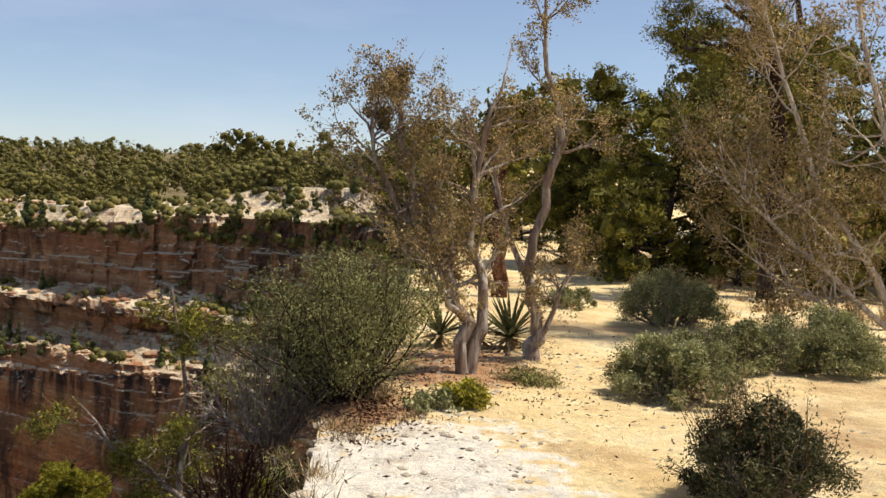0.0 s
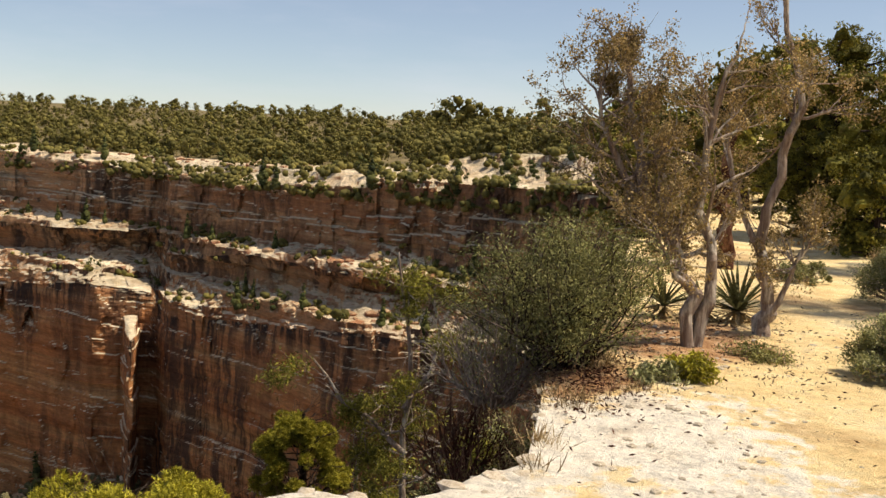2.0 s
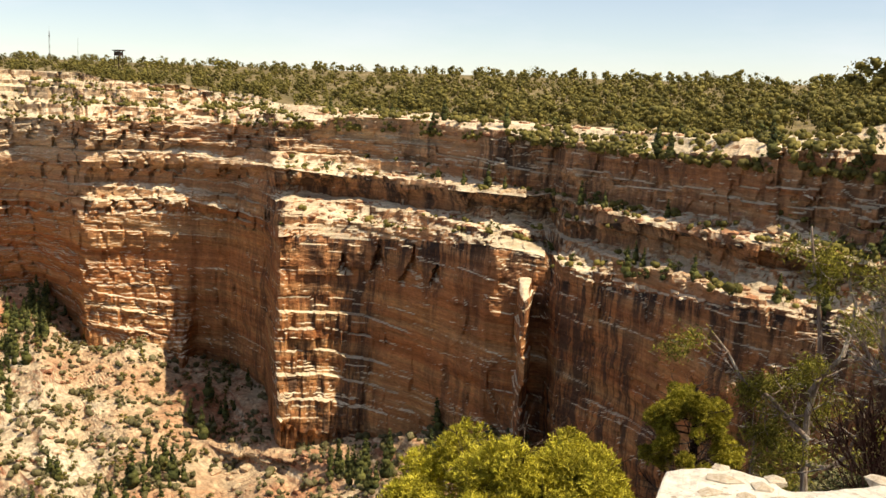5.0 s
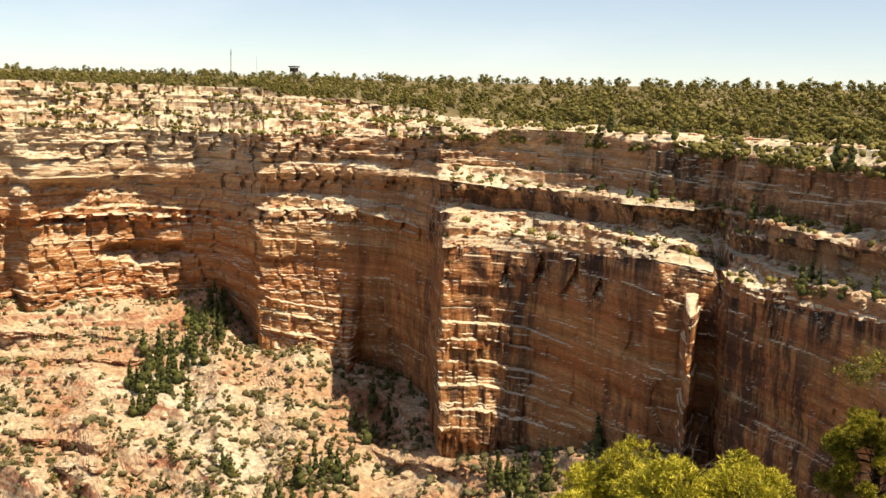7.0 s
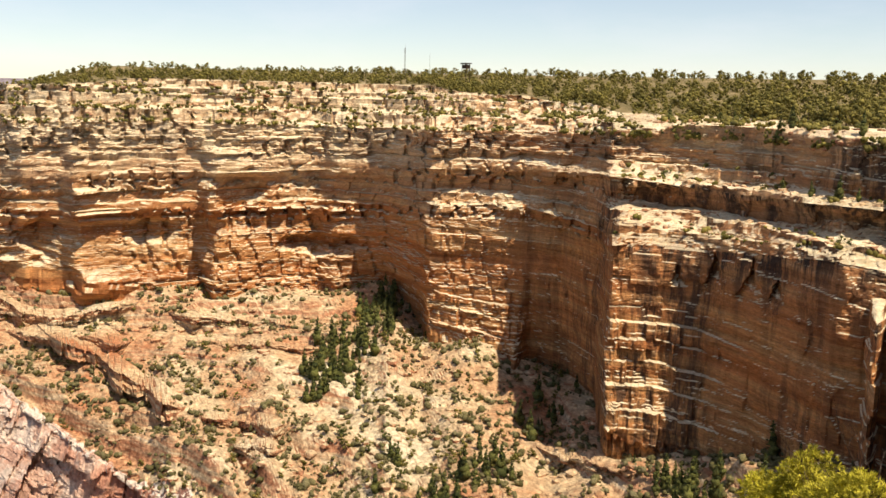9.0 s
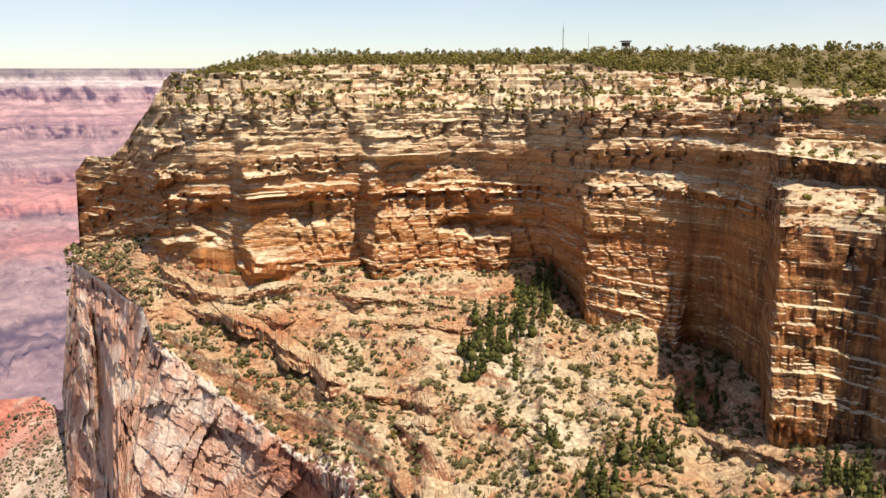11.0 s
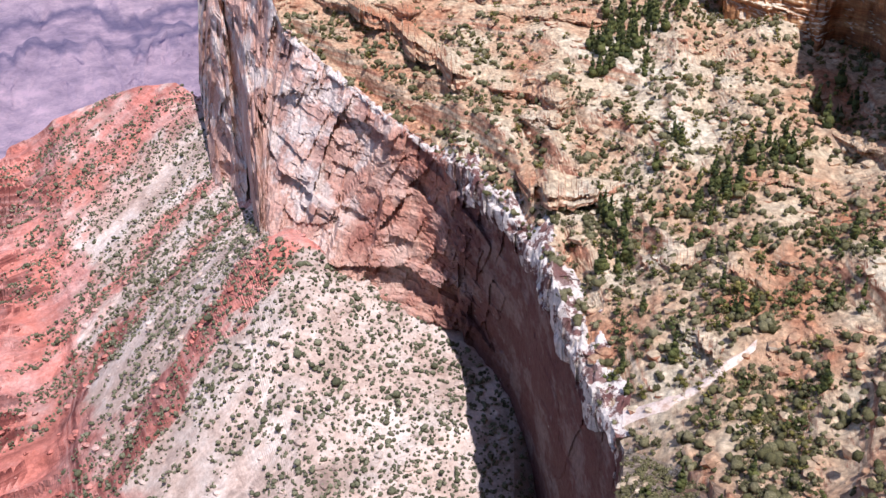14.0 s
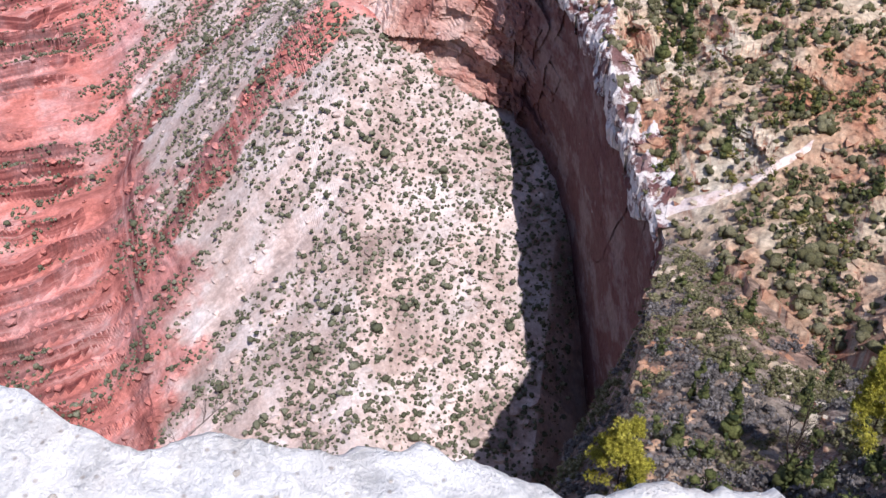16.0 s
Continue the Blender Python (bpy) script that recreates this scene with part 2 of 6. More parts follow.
def far_material():
    n = Nodes("hazy_distance")
    z = n.axis(n.pos, 2)
    a = n.noise(n.stretch(0.004, 0.004, 0.012), 1.0, 7, 0.65)
    h = n.math("ADD", z, n.math("MULTIPLY", n.math("SUBTRACT", a, 0.5), 22.0))
    n1 = n.math("DIVIDE", n.math("ADD", h, 700.0), 760.0)
    c = n.ramp(n1, (0.0, (0.24, 0.16, 0.155)), (0.238, (0.33, 0.225, 0.21)), (0.246, (0.09, 0.065, 0.07)), (0.256, (0.30, 0.21, 0.19)), (0.33, (0.34, 0.235, 0.21)), (0.36, (0.44, 0.20, 0.155)), (0.40, (0.33, 0.22, 0.195)), (0.41, (0.24, 0.14, 0.125)),
               (0.44, (0.45, 0.19, 0.145)), (0.52, (0.42, 0.235, 0.195)), (0.54, (0.24, 0.145, 0.14)), (0.56, (0.36, 0.245, 0.22)), (0.63, (0.29, 0.185, 0.17)), (0.70, (0.35, 0.225, 0.20)), (0.715, (0.25, 0.145, 0.14)),
               (0.74, (0.37, 0.22, 0.195)), (0.86, (0.36, 0.245, 0.225)), (0.875, (0.28, 0.195, 0.18)), (0.90, (0.50, 0.42, 0.37)), (0.935, (0.42, 0.35, 0.31)), (0.955, (0.19, 0.165, 0.14)))
    band = n.noise(n.stretch(0.001, 0.001, 0.07), 1.0, 3, 0.6)
    c = n.mix(0.6, c, n.ramp(band, (0.4, 0.8), (0.6, 1.6)), "MULTIPLY")
    d = n.noise(n.stretch(0.013, 0.013, 0.004), 1.0, 9, 0.75)
    c = n.mix(0.65, c, n.ramp(d, (0.36, 0.5), (0.5, 1.2), (0.62, 1.9)), "MULTIPLY")
    # haze painted on: the rock itself gives off a faint violet glow
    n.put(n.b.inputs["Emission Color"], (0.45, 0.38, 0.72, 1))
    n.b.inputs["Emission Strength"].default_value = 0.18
    n.bump(d, 1.0, 45.0)
    return n.done(c)


def ground_material():
    n = Nodes("sandy_rim")
    a = n.noise(n.pos, 0.5, 5, 0.6)
    sand = n.ramp(n.noise(n.pos, 1.3, 6, 0.7), (0.3, (0.74, 0.51, 0.23)), (0.5, (0.88, 0.68, 0.35)), (0.7, (0.92, 0.78, 0.49)))
    rock = n.ramp(n.noise(n.pos, 3.0, 7, 0.7), (0.3, (0.66, 0.56, 0.42)), (0.45, (0.89, 0.81, 0.66)), (0.7, (0.93, 0.87, 0.74)))
    att = n.t.nodes.new("ShaderNodeAttribute")
    att.attribute_name = "rock"
    edge = n.math("ADD", att.outputs["Fac"], n.math("MULTIPLY", n.math("SUBTRACT", n.noise(n.pos, 1.7, 7, 0.7), 0.5), 1.7))
    c = n.mix(n.span(edge, 0.42, 0.56), sand, rock)
    red = n.ramp(n.noise(n.pos, 0.45, 6, 0.65), (0.5, 0.0), (0.64, 0.6))
    c = n.mix(n.math("MULTIPLY", red, n.span(edge, 0.5, 0.3)), c, (0.36, 0.17, 0.075))
    earth = n.t.nodes.new("ShaderNodeAttribute")
    earth.attribute_name = "soil"
    c = n.mix(n.span(n.math("ADD", earth.outputs["Fac"], n.math("MULTIPLY", n.math("SUBTRACT", n.noise(n.pos, 1.3, 6, 0.7), 0.5), 1.3)), 0.35, 0.6), c, n.ramp(n.noise(n.pos, 7.0, 6, 0.75), (0.35, (0.30, 0.145, 0.065)), (0.5, (0.48, 0.27, 0.13)), (0.66, (0.66, 0.47, 0.28))))
    grit = n.cells(n.pos, 26.0)
    c = n.mix(n.ramp(grit, (0.08, 0.6), (0.2, 0.0)), c, (0.30, 0.21, 0.13))
    fine = n.noise(n.pos, 9.0, 8, 0.75)
    warp = n.t.nodes.new("ShaderNodeVectorMath")
    n.put(warp.inputs[0], n.pos)
    n.put(warp.inputs[1], n.noise(n.pos, 1.6, 5, 0.7, "Color"))
    crack = n.span(n.cells(warp.outputs[0], 2.4, "DISTANCE_TO_EDGE"), 0.0, 0.05)
    pit = n.ramp(n.noise(n.pos, 5.0, 5, 0.7), (0.34, 0.75), (0.42, 1.0))
    c = n.mix(n.span(edge, 0.5, 0.6), c, n.mix(0.8, c, n.mix(0.25, pit, crack, "MULTIPLY"), "MULTIPLY"))
    c = n.mix(0.6, c, n.ramp(fine, (0.3, 0.62), (0.58, 1.1)), "MULTIPLY")
    n.bump(n.math("ADD", fine, n.math("MULTIPLY", pit, 0.5)), 0.8, 0.09)
    return n.done(c)


def bark_material(name, dark, light, stretch=7.0, patch=0.92):
    n = Nodes(name)
    v = n.coords()
    g = n.noise(n.stretch(26, 26, 26 / stretch, v), 1.0, 6, 0.7)
    c = n.ramp(g, (0.32, dark), (0.62, light))
    c = n.mix(n.ramp(n.noise(n.stretch(5, 5, 1.6, v), 1.0, 5, 0.65), (0.42, 0.0), (0.5, patch)), c, (0.22 * light[0], 0.14 * light[1], 0.12 * light[2]))
    n.bump(g, 0.8, 0.02)
    return n.done(c)


def leaf_material(name, *tones, grain=3.2, lo=0.3, hi=1.45):
    n = Nodes(name, 0.7)
    isl = n.geo.outputs["Random Per Island"]
    info = n.t.nodes.new("ShaderNodeObjectInfo").outputs["Random"]
    steps = [(0.05 + 0.9 * k / (len(tones) - 1), c) for k, c in enumerate(tones)]
    c = n.ramp(isl, *steps)
    c = n.mix(0.5, c, n.ramp(n.noise(n.pos, 0.16, 2), (0.35, 0.6), (0.65, 1.35)), "MULTIPLY")
    c = n.mix(0.35, c, n.ramp(info, (0.0, 0.65), (1.0, 1.3)), "MULTIPLY")
    spray = n.noise(n.pos, grain, 4, 0.7)
    c = n.mix(0.7, c, n.ramp(spray, (0.36, lo), (0.62, hi)), "MULTIPLY")
    n.bump(spray, 0.8, 0.5)
    tr = n.t.nodes.new("ShaderNodeBsdfTranslucent")
    n.put(tr.inputs["Color"], c)
    mx = n.t.nodes.new("ShaderNodeMixShader")
    mx.inputs[0].default_value = 0.18
    n.put(n.b.inputs["Base Color"], c)
    n.t.links.new(n.b.outputs[0], mx.inputs[1])
    n.t.links.new(tr.outputs[0], mx.inputs[2])
    n.t.links.new(mx.outputs[0], n.t.nodes["Material Output"].inputs["Surface"])
    return n.m


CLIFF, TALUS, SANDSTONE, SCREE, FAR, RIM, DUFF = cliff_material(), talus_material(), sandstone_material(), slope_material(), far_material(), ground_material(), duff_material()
WOODED = talus_material("wooded_talus", 0.7)
DUST = dust_material()
GREY_BARK = bark_material("silvered_wood", (0.05, 0.036, 0.028), (0.62, 0.54, 0.44), 12.0, 0.62)
PALE_BARK = bark_material("bleached_wood", (0.24, 0.19, 0.15), (0.74, 0.67, 0.57), 9.0, 0.25)
RED_BARK = bark_material("red_shaggy_bark", (0.07, 0.036, 0.022), (0.25, 0.13, 0.08))
DARK_BARK = bark_material("dark_bark", (0.035, 0.028, 0.022), (0.13, 0.10, 0.08))
JUNIPER = leaf_material("juniper_foliage", (0.075, 0.073, 0.013), (0.17, 0.16, 0.026), (0.32, 0.285, 0.05), lo=0.25, hi=1.7)
PINYON_DULL = leaf_material("dull_pinyon_needles", (0.12, 0.118, 0.02), (0.235, 0.215, 0.033), (0.37, 0.33, 0.055))
PINYON = leaf_material("pinyon_needles", (0.26, 0.245, 0.022), (0.46, 0.41, 0.045), (0.62, 0.54, 0.08))
DEEP = leaf_material("deep_green_foliage", (0.055, 0.06, 0.024), (0.105, 0.105, 0.042), (0.18, 0.165, 0.075), lo=0.4)
SAGE = leaf_material("sage_foliage", (0.17, 0.175, 0.065), (0.30, 0.30, 0.12), (0.46, 0.44, 0.215), lo=0.35)
OLIVE = leaf_material("olive_foliage", (0.17, 0.17, 0.055), (0.31, 0.30, 0.10), (0.46, 0.44, 0.18), lo=0.4, hi=1.25)
RUSTY = leaf_material("rusty_foliage", (0.21, 0.155, 0.06), (0.38, 0.265, 0.10), (0.54, 0.40, 0.19))
WOODS = leaf_material("woodland_foliage", (0.10, 0.092, 0.024), (0.15, 0.13, 0.033), (0.215, 0.18, 0.048), grain=0.28, lo=0.4, hi=1.45)
FIR = leaf_material("fir_foliage", (0.045, 0.058, 0.02), (0.09, 0.105, 0.032), (0.15, 0.155, 0.045))
SHRUBS = leaf_material("shrub_foliage", (0.115, 0.105, 0.042), (0.18, 0.162, 0.07), (0.26, 0.23, 0.12))
GREY_BRUSH = leaf_material("grey_brush", (0.13, 0.11, 0.09), (0.21, 0.18, 0.15), (0.30, 0.265, 0.225))
DESERT = leaf_material("desert_scrub_foliage", (0.10, 0.10, 0.052), (0.15, 0.145, 0.08), (0.23, 0.215, 0.13), lo=0.5)
STRAW = leaf_material("dry_grass", (0.30, 0.20, 0.09), (0.42, 0.30, 0.15), (0.52, 0.40, 0.22))
IRON = bark_material("grey_painted_steel", (0.22, 0.22, 0.23), (0.34, 0.34, 0.35))


def stone_material():
    n = Nodes("loose_stone")
    v = n.coords()
    info = n.t.nodes.new("ShaderNodeObjectInfo").outputs["Random"]
    c = n.ramp(n.noise(v, 6.0, 6, 0.7), (0.3, (0.38, 0.28, 0.18)), (0.5, (0.58, 0.49, 0.36)), (0.7, (0.70, 0.63, 0.51)))
    c = n.mix(0.5, c, n.ramp(info, (0.0, 0.6), (1.0, 1.2)), "MULTIPLY")
    n.bump(n.noise(v, 20.0, 6, 0.7), 0.6, 0.02)
    return n.done(c)


STONE = stone_material()


# ---- noise and meshes ----
def hashed(i, j, seed):
    h = (i.astype(np.int64) * 374761393 + j.astype(np.int64) * 668265263 + seed * 974634533) & 0x7FFFFFFF
    h = ((h ^ (h >> 13)) * 1274126177) & 0x7FFFFFFF
    return ((h ^ (h >> 16)) & 0xFFFFF) / 1048575.0


def vn(x, y, seed=0):
    x, y = np.broadcast_arrays(np.asarray(x, float), np.asarray(y, float))
    i, j = np.floor(x), np.floor(y)
    u, v = x - i, y - j
    u, v = u * u * (3 - 2 * u), v * v * (3 - 2 * v)
    a, b, c, d = hashed(i, j, seed), hashed(i + 1, j, seed), hashed(i, j + 1, seed), hashed(i + 1, j + 1, seed)
    return a + (b - a) * u + (c - a) * v + (a - b - c + d) * u * v


def fbm(x, y, seed=0, octaves=4, gain=0.5):
    total, amp, norm = 0.0, 1.0, 0.0
    for k in range(octaves):
        total = total + amp * (vn(x * 2 ** k, y * 2 ** k, seed + 17 * k) - 0.5)
        norm += amp
        amp *= gain
    return total / norm


def unit(v):
    return v / np.maximum(np.linalg.norm(v, axis=-1, keepdims=True), 1e-9)


def broken(u, v, seed):
    """Flat-faced blocks of uneven size: one depth to a block, with leaning joints."""
    u2 = u + 0.35 * v + 0.9 * fbm(u / 2, v / 2, seed, 2)
    v2 = v - 0.2 * u + 0.9 * fbm(u / 2 + 7, v / 2, seed + 5, 2)
    i, j = np.floor(u2), np.floor(v2)
    return hashed(i, j, seed) - 0.5 + 0.5 * (hashed(i, j, seed + 1) - 0.5) * (u2 - i - 0.5) * 2 + 0.4 * (hashed(i, j, seed + 2) - 0.5) * (v2 - j - 0.5) * 2


def fast_mesh(name, verts, faces, mats, smooth=False, index=None):
    """A mesh from arrays; a row of four that repeats its last corner is a triangle."""
    me = bpy.data.meshes.new(name)
    verts, faces = np.asarray(verts, np.float32), np.asarray(faces, np.int32)
    size = np.full(len(faces), faces.shape[1], np.int32)
    use = np.ones(faces.shape, bool)
    if faces.shape[1] == 4:
        tri = faces[:, 2] == faces[:, 3]
        size[tri], use[tri, 3] = 3, False
    me.vertices.add(len(verts))
    me.vertices.foreach_set("co", verts.ravel())
    me.loops.add(int(size.sum()))
    me.loops.foreach_set("vertex_index", faces[use])
    me.polygons.add(len(faces))
    me.polygons.foreach_set("loop_start", np.concatenate([[0], np.cumsum(size)[:-1]]).astype(np.int32))
    me.polygons.foreach_set("use_smooth", np.full(len(faces), smooth))
    for m in mats:
        me.materials.append(m)
    if index is not None:
        me.polygons.foreach_set("material_index", np.asarray(index, np.int32))
    me.update(calc_edges=True)
    return me


def sheet(name, P, mat, smooth=False, wrap=False):
    r, c = P.shape[:2]
    i = np.arange(r * c).reshape(r, c)
    if wrap:
        i = np.concatenate([i, i[:, :1]], 1)
    f = np.stack([i[:-1, :-1], i[:-1, 1:], i[1:, 1:], i[1:, :-1]], -1).reshape(-1, 4)
    return new(name, fast_mesh(name, P.reshape(-1, 3), f, [mat], smooth))


def polar(az, d, z):
    a = np.radians(az)
    return np.stack(np.broadcast_arrays(-d * np.sin(a), d * np.cos(a), z), -1)


def along(az, table):
    t = np.array(table, float)
    return np.interp(az, t[:, 0], t[:, 1])


def height(d, el):
    return EYE + d * np.tan(np.radians(el))


# ---- the far wall of the bay ----
PLAN = [(3, 165), (8, 190), (18, 215), (27.8, 268), (28.3, 279), (32, 290), (36, 322), (39, 345), (41, 353), (43.8, 363), (44.5, 366), (44.8, 384), (46.5, 402), (48.7, 413), (49.2, 404),
        (52, 414), (54.8, 423), (55.05, 446), (56.5, 462), (58, 467), (61, 468), (64, 464), (67, 460), (70, 462), (74, 460), (77, 470),
        (79, 500), (81, 540), (83, 570), (83.8, 590), (84.2, 1200)]
# above the great ledge the alcoves of the wall close up
PLAN_TOP = [p for p in PLAN if not 44 < p[0] < 49.1 and not 55 < p[0] < 60] + [(44.5, 366), (46.5, 384), (56.5, 440), (58, 456)]
PLAN_TOP.sort()
ALCOVE = (0, 0, 0, 0, 0.0, 0.04, 0.1, 1.0)
RIM_EL = [(3, 0), (8, -0.3), (18, -1.1), (28, -1.3), (32, -0.8), (36, -0.5), (44, -0.4), (49, 0.2), (55, 0.7), (60, 0.8), (70, 0.75), (78, 0.35), (78.6, -0.6), (79.2, -1.7), (80.3, -3.1), (81.2, -4.05), (82.6, -4.0), (83.1, -4.8)]
RIM_BACK = [(3, 30), (28, 26), (44, 24), (55, 22), (70, 14), (78, 8), (84, 3)]
BAND_EL = [(3, -3.5), (8, -3.35), (18, -3.0), (24, -2.8), (28, -2.25), (34, -2.0), (44, -1.7), (55, -1.75), (60, -1.75), (70, -1.5), (78, -1.7), (79.2, -2.6), (80.3, -3.9), (81.2, -4.75), (82.6, -4.75), (83.1, -5.4), (83.8, -5.9)]
FACE_EL = [(3, -6.3), (8, -6.2), (12, -6.0), (18, -5.6), (24, -5.2), (28, -4.9), (32.5, -4.3), (36, -3.5), (44.6, -3.1), (49, -3.0), (55, -3.2), (60, -3.3), (70, -3.3), (78, -3.6), (80.3, -4.8), (82.6, -5.6), (83.8, -6.3)]
SLAB_EL = [(3, -8.5), (8, -8.3), (17, -7.6), (23, -6.6), (27.6, -6.6), (28.5, -5.4), (32.5, -5.2), (38, -4.9), (44.6, -4.0), (49, -3.9), (55, -3.9), (60, -4.2), (70, -4.3), (78, -4.6), (83, -6), (83.8, -6.5)]
SLAB_OUT = [(3, 9), (17, 16), (24, 17), (27.6, 13), (28.6, 5), (32, 13), (36, 20), (41, 22), (44, 27), (46.5, 10), (49, 7), (54.8, 6), (57, 3), (84, 3)]
LEDGE_EL = [(3, -11.3), (8, -11), (18, -10.2), (24, -9.7), (28, -9.3), (28.8, -8.0), (32, -7.5), (38, -7.4), (44.6, -7.2), (49, -6.0), (55, -6.0), (60, -6.2), (78, -6.2), (83.8, -7.6)]
LEDGE_OUT = [(3, 16), (18, 31), (27.6, 28), (28.8, 16), (32, 28), (38, 37), (41, 39), (43.8, 44), (45.0, 24), (47, 15), (49, 11), (54.8, 9), (57, 3), (84, 4)]
FOOT_EL = [(3, -15), (8, -18), (18, -21), (28, -21.5), (30, -20), (40, -18.7), (43.5, -18), (44.6, -17), (47, -16.2), (49, -14.7), (54.9, -12.9), (55.3, -12.5), (57, -10.6),
           (60, -11), (66, -11.2), (70, -10.6), (74, -9.8), (78, -9), (81, -9.3), (83.6, -9.9)]
FOOT_OUT = [(3, 24), (18, 38), (28, 34), (36, 43), (39, 46), (41, 50), (44.2, 57), (44.8, 28), (47, 14), (49, 20), (54.8, 18), (57, 6), (84, 8)]


CREST_D = np.convolve(np.pad(along(np.arange(0, 90, 0.1), PLAN[:-1]), 22, "edge"), np.ones(45) / 45, "valid")


def wall_lines(az):
    """Distance and height of the wall's main edges, from the woods above down to its foot."""
    deep, top = along(az, PLAN), along(az, PLAN_TOP)
    crest = np.interp(az, np.arange(0, 90, 0.1), CREST_D)
    lines = []
    for some, (out, el) in zip(ALCOVE, ((-along(az, RIM_BACK), along(az, RIM_EL)), (0, along(az, BAND_EL)), (0.5, along(az, FACE_EL)), (along(az, SLAB_OUT), along(az, SLAB_EL)),
                    (along(az, SLAB_OUT) - 4.5, along(az, SLAB_EL) - 0.95), (along(az, LEDGE_OUT), along(az, LEDGE_EL)), (along(az, FOOT_OUT) - 6, along(az, LEDGE_EL) - 0.8), (along(az, FOOT_OUT), along(az, FOOT_EL)))):
        D = top + some * (deep - top)
        d = D - out if lines else np.where(az < 80, np.maximum(crest + along(az, RIM_BACK), D + 0.3 * along(az, RIM_BACK)), D - out)
        lines.append((d, height(np.minimum(d, 620), el)))
    return lines


rng = np.random.default_rng(5)
BEDS = np.cumsum(rng.choice([0.8, 1.5, 2.6, 4.2, 6.5], 200, p=[0.26, 0.26, 0.24, 0.15, 0.09])) - 190
BED_OUT = rng.uniform(-1, 1, 201)


def bed_of(s, z):
    zz = z + 2.2 * fbm(s / 60, z * 0 + 3.3, 31)
    k = np.clip(np.searchsorted(BEDS, zz), 1, 199)
    return zz, k, np.clip((zz - BEDS[k - 1]) / (BEDS[k] - BEDS[k - 1]), 0, 1)


FINS = ((61.5, 66.9, 67.5, 15, -20), (69.6, 74.3, 74.9, 14, -20), (76.4, 79.1, 79.6, 15, -20), (57.5, 60.2, 61.0, 6, -20), (67.8, 70.2, 70.9, 6, -20),
        (41.2, 44.2, 44.8, 9, 2), (51.9, 54.5, 54.9, 6, 2))


def beds(s, z, amp=1.0):
    """How far the rock stands out at a height: hard beds proud, soft beds cut back, broken by joints."""
    zz, k, f = bed_of(s, z)
    lip = np.clip(np.minimum(f, 1 - f) * 5, 0, 1) ** 0.5
    some = vn(s / 17, k * 7.1, 8)
    massive = np.clip(2.6 * vn(s / 65, zz / 15, 61) - 0.7, 0, 1)
    o = (1.3 * BED_OUT[k] + 2.2 * (some - 0.5)) * (0.5 + 0.5 * lip) * (1 - 0.72 * massive)
    joint = vn(s / 3.2 + 9 * vn(k * 1.7, k * 0.0, 3), k * 3.7, 12) - 0.5
    block = np.round(vn(s / 7.5, zz / 9 + 5, 14) * 3) / 3 - 0.5
    column = fbm(s / 26, zz / 60, 41, 3)
    u = s / 15 + 1.2 * fbm(s / 40, zz / 14, 15, 3)
    rib = (1 - (u - np.floor(u))) * hashed(np.floor(u), np.floor(zz / 7 + 0.6 * vn(s / 30, zz * 0, 9)), 18) ** 2
    shade = np.clip((0.93 - s / 330) / 0.12, 0.25, 1)
    big = (np.floor(zz / 9.5 + 0.8 * vn(s / 50, zz * 0, 88) + 0.5 * hashed(np.floor(s / 11 + vn(s / 9, zz / 9, 89)), zz * 0, 90)) * 0.618) % 1.0
    # broad fins with a steep side away from the sun, in the inner bay
    uneven = 0.45 + 0.9 * vn(zz / 9, s / 60, 158)
    az_ = np.degrees(s / 330) + 0.9 * fbm(s / 14, zz / 11, 151, 4) + 0.22 * BED_OUT[k] + 0.25 * (hashed(np.floor(zz / 6), np.floor(s / 30), 152) - 0.5)
    butt = 0.0
    for start, tip, end, deep, top in FINS:
        butt = butt + deep * uneven * np.clip((top - zz) / 9, 0.12, 1) * np.clip((az_ - start) / (tip - start), 0, 1) ** 1.6 * np.clip((end - az_) / (end - tip), 0, 1)
    lump = 1.8 * fbm(s / 10, zz / 8, 155, 3) * (0.4 + massive)
    return amp * (butt + lump + o * (0.8 - 0.25 * shade) + 1.3 * joint + 2.0 * block + 6.0 * column + (2.4 * rib + 6.0 * (big - 0.5)) * shade + 1.5 * broken(s / 6, k * 0.37, 156) + 1.1 * broken(s / 2.6, zz / 1.7, 157) + 0.9 * fbm(s / 1.6, zz / 1.2, 77, 2) - 2.4 * (np.abs((s / 6.5 + 7 * hashed(k, k * 0, 161) + 0.3 * vn(s / 5, zz / 3, 162)) % 1.0 - 0.5) < 0.1) * (vn(s / 20, zz / 12, 163) > 0.4) * np.clip((s - 235) / 30, 0.15, 1))


def terraced(s, z, some):
    """Sloping rock breaks into treads and risers along its beds."""
    zz, k, f = bed_of(s, z)
    return z + some * (BEDS[k] - BEDS[k - 1]) * (np.clip(f * 1.25, 0, 1) ** 4 - f)


def slabbed(s, z, some):
    """Broad ledges: thick slabs with flat tops and sheer fronts that pinch out along the wall."""
    t = z / 4.6 + 0.8 * fbm(s / 45, z * 0 + 1.7, 171, 3) + 0.35 * fbm(s / 8, z * 0 + 2.7, 172, 2)
    k = np.floor(t)
    f = t - k
    some = some * np.clip(3 * vn(s / 22, k * 5.3, 173) - 0.3, 0, 1)
    return z + some * 4.6 * (np.clip(f * 1.3, 0, 1) ** 6 - f)


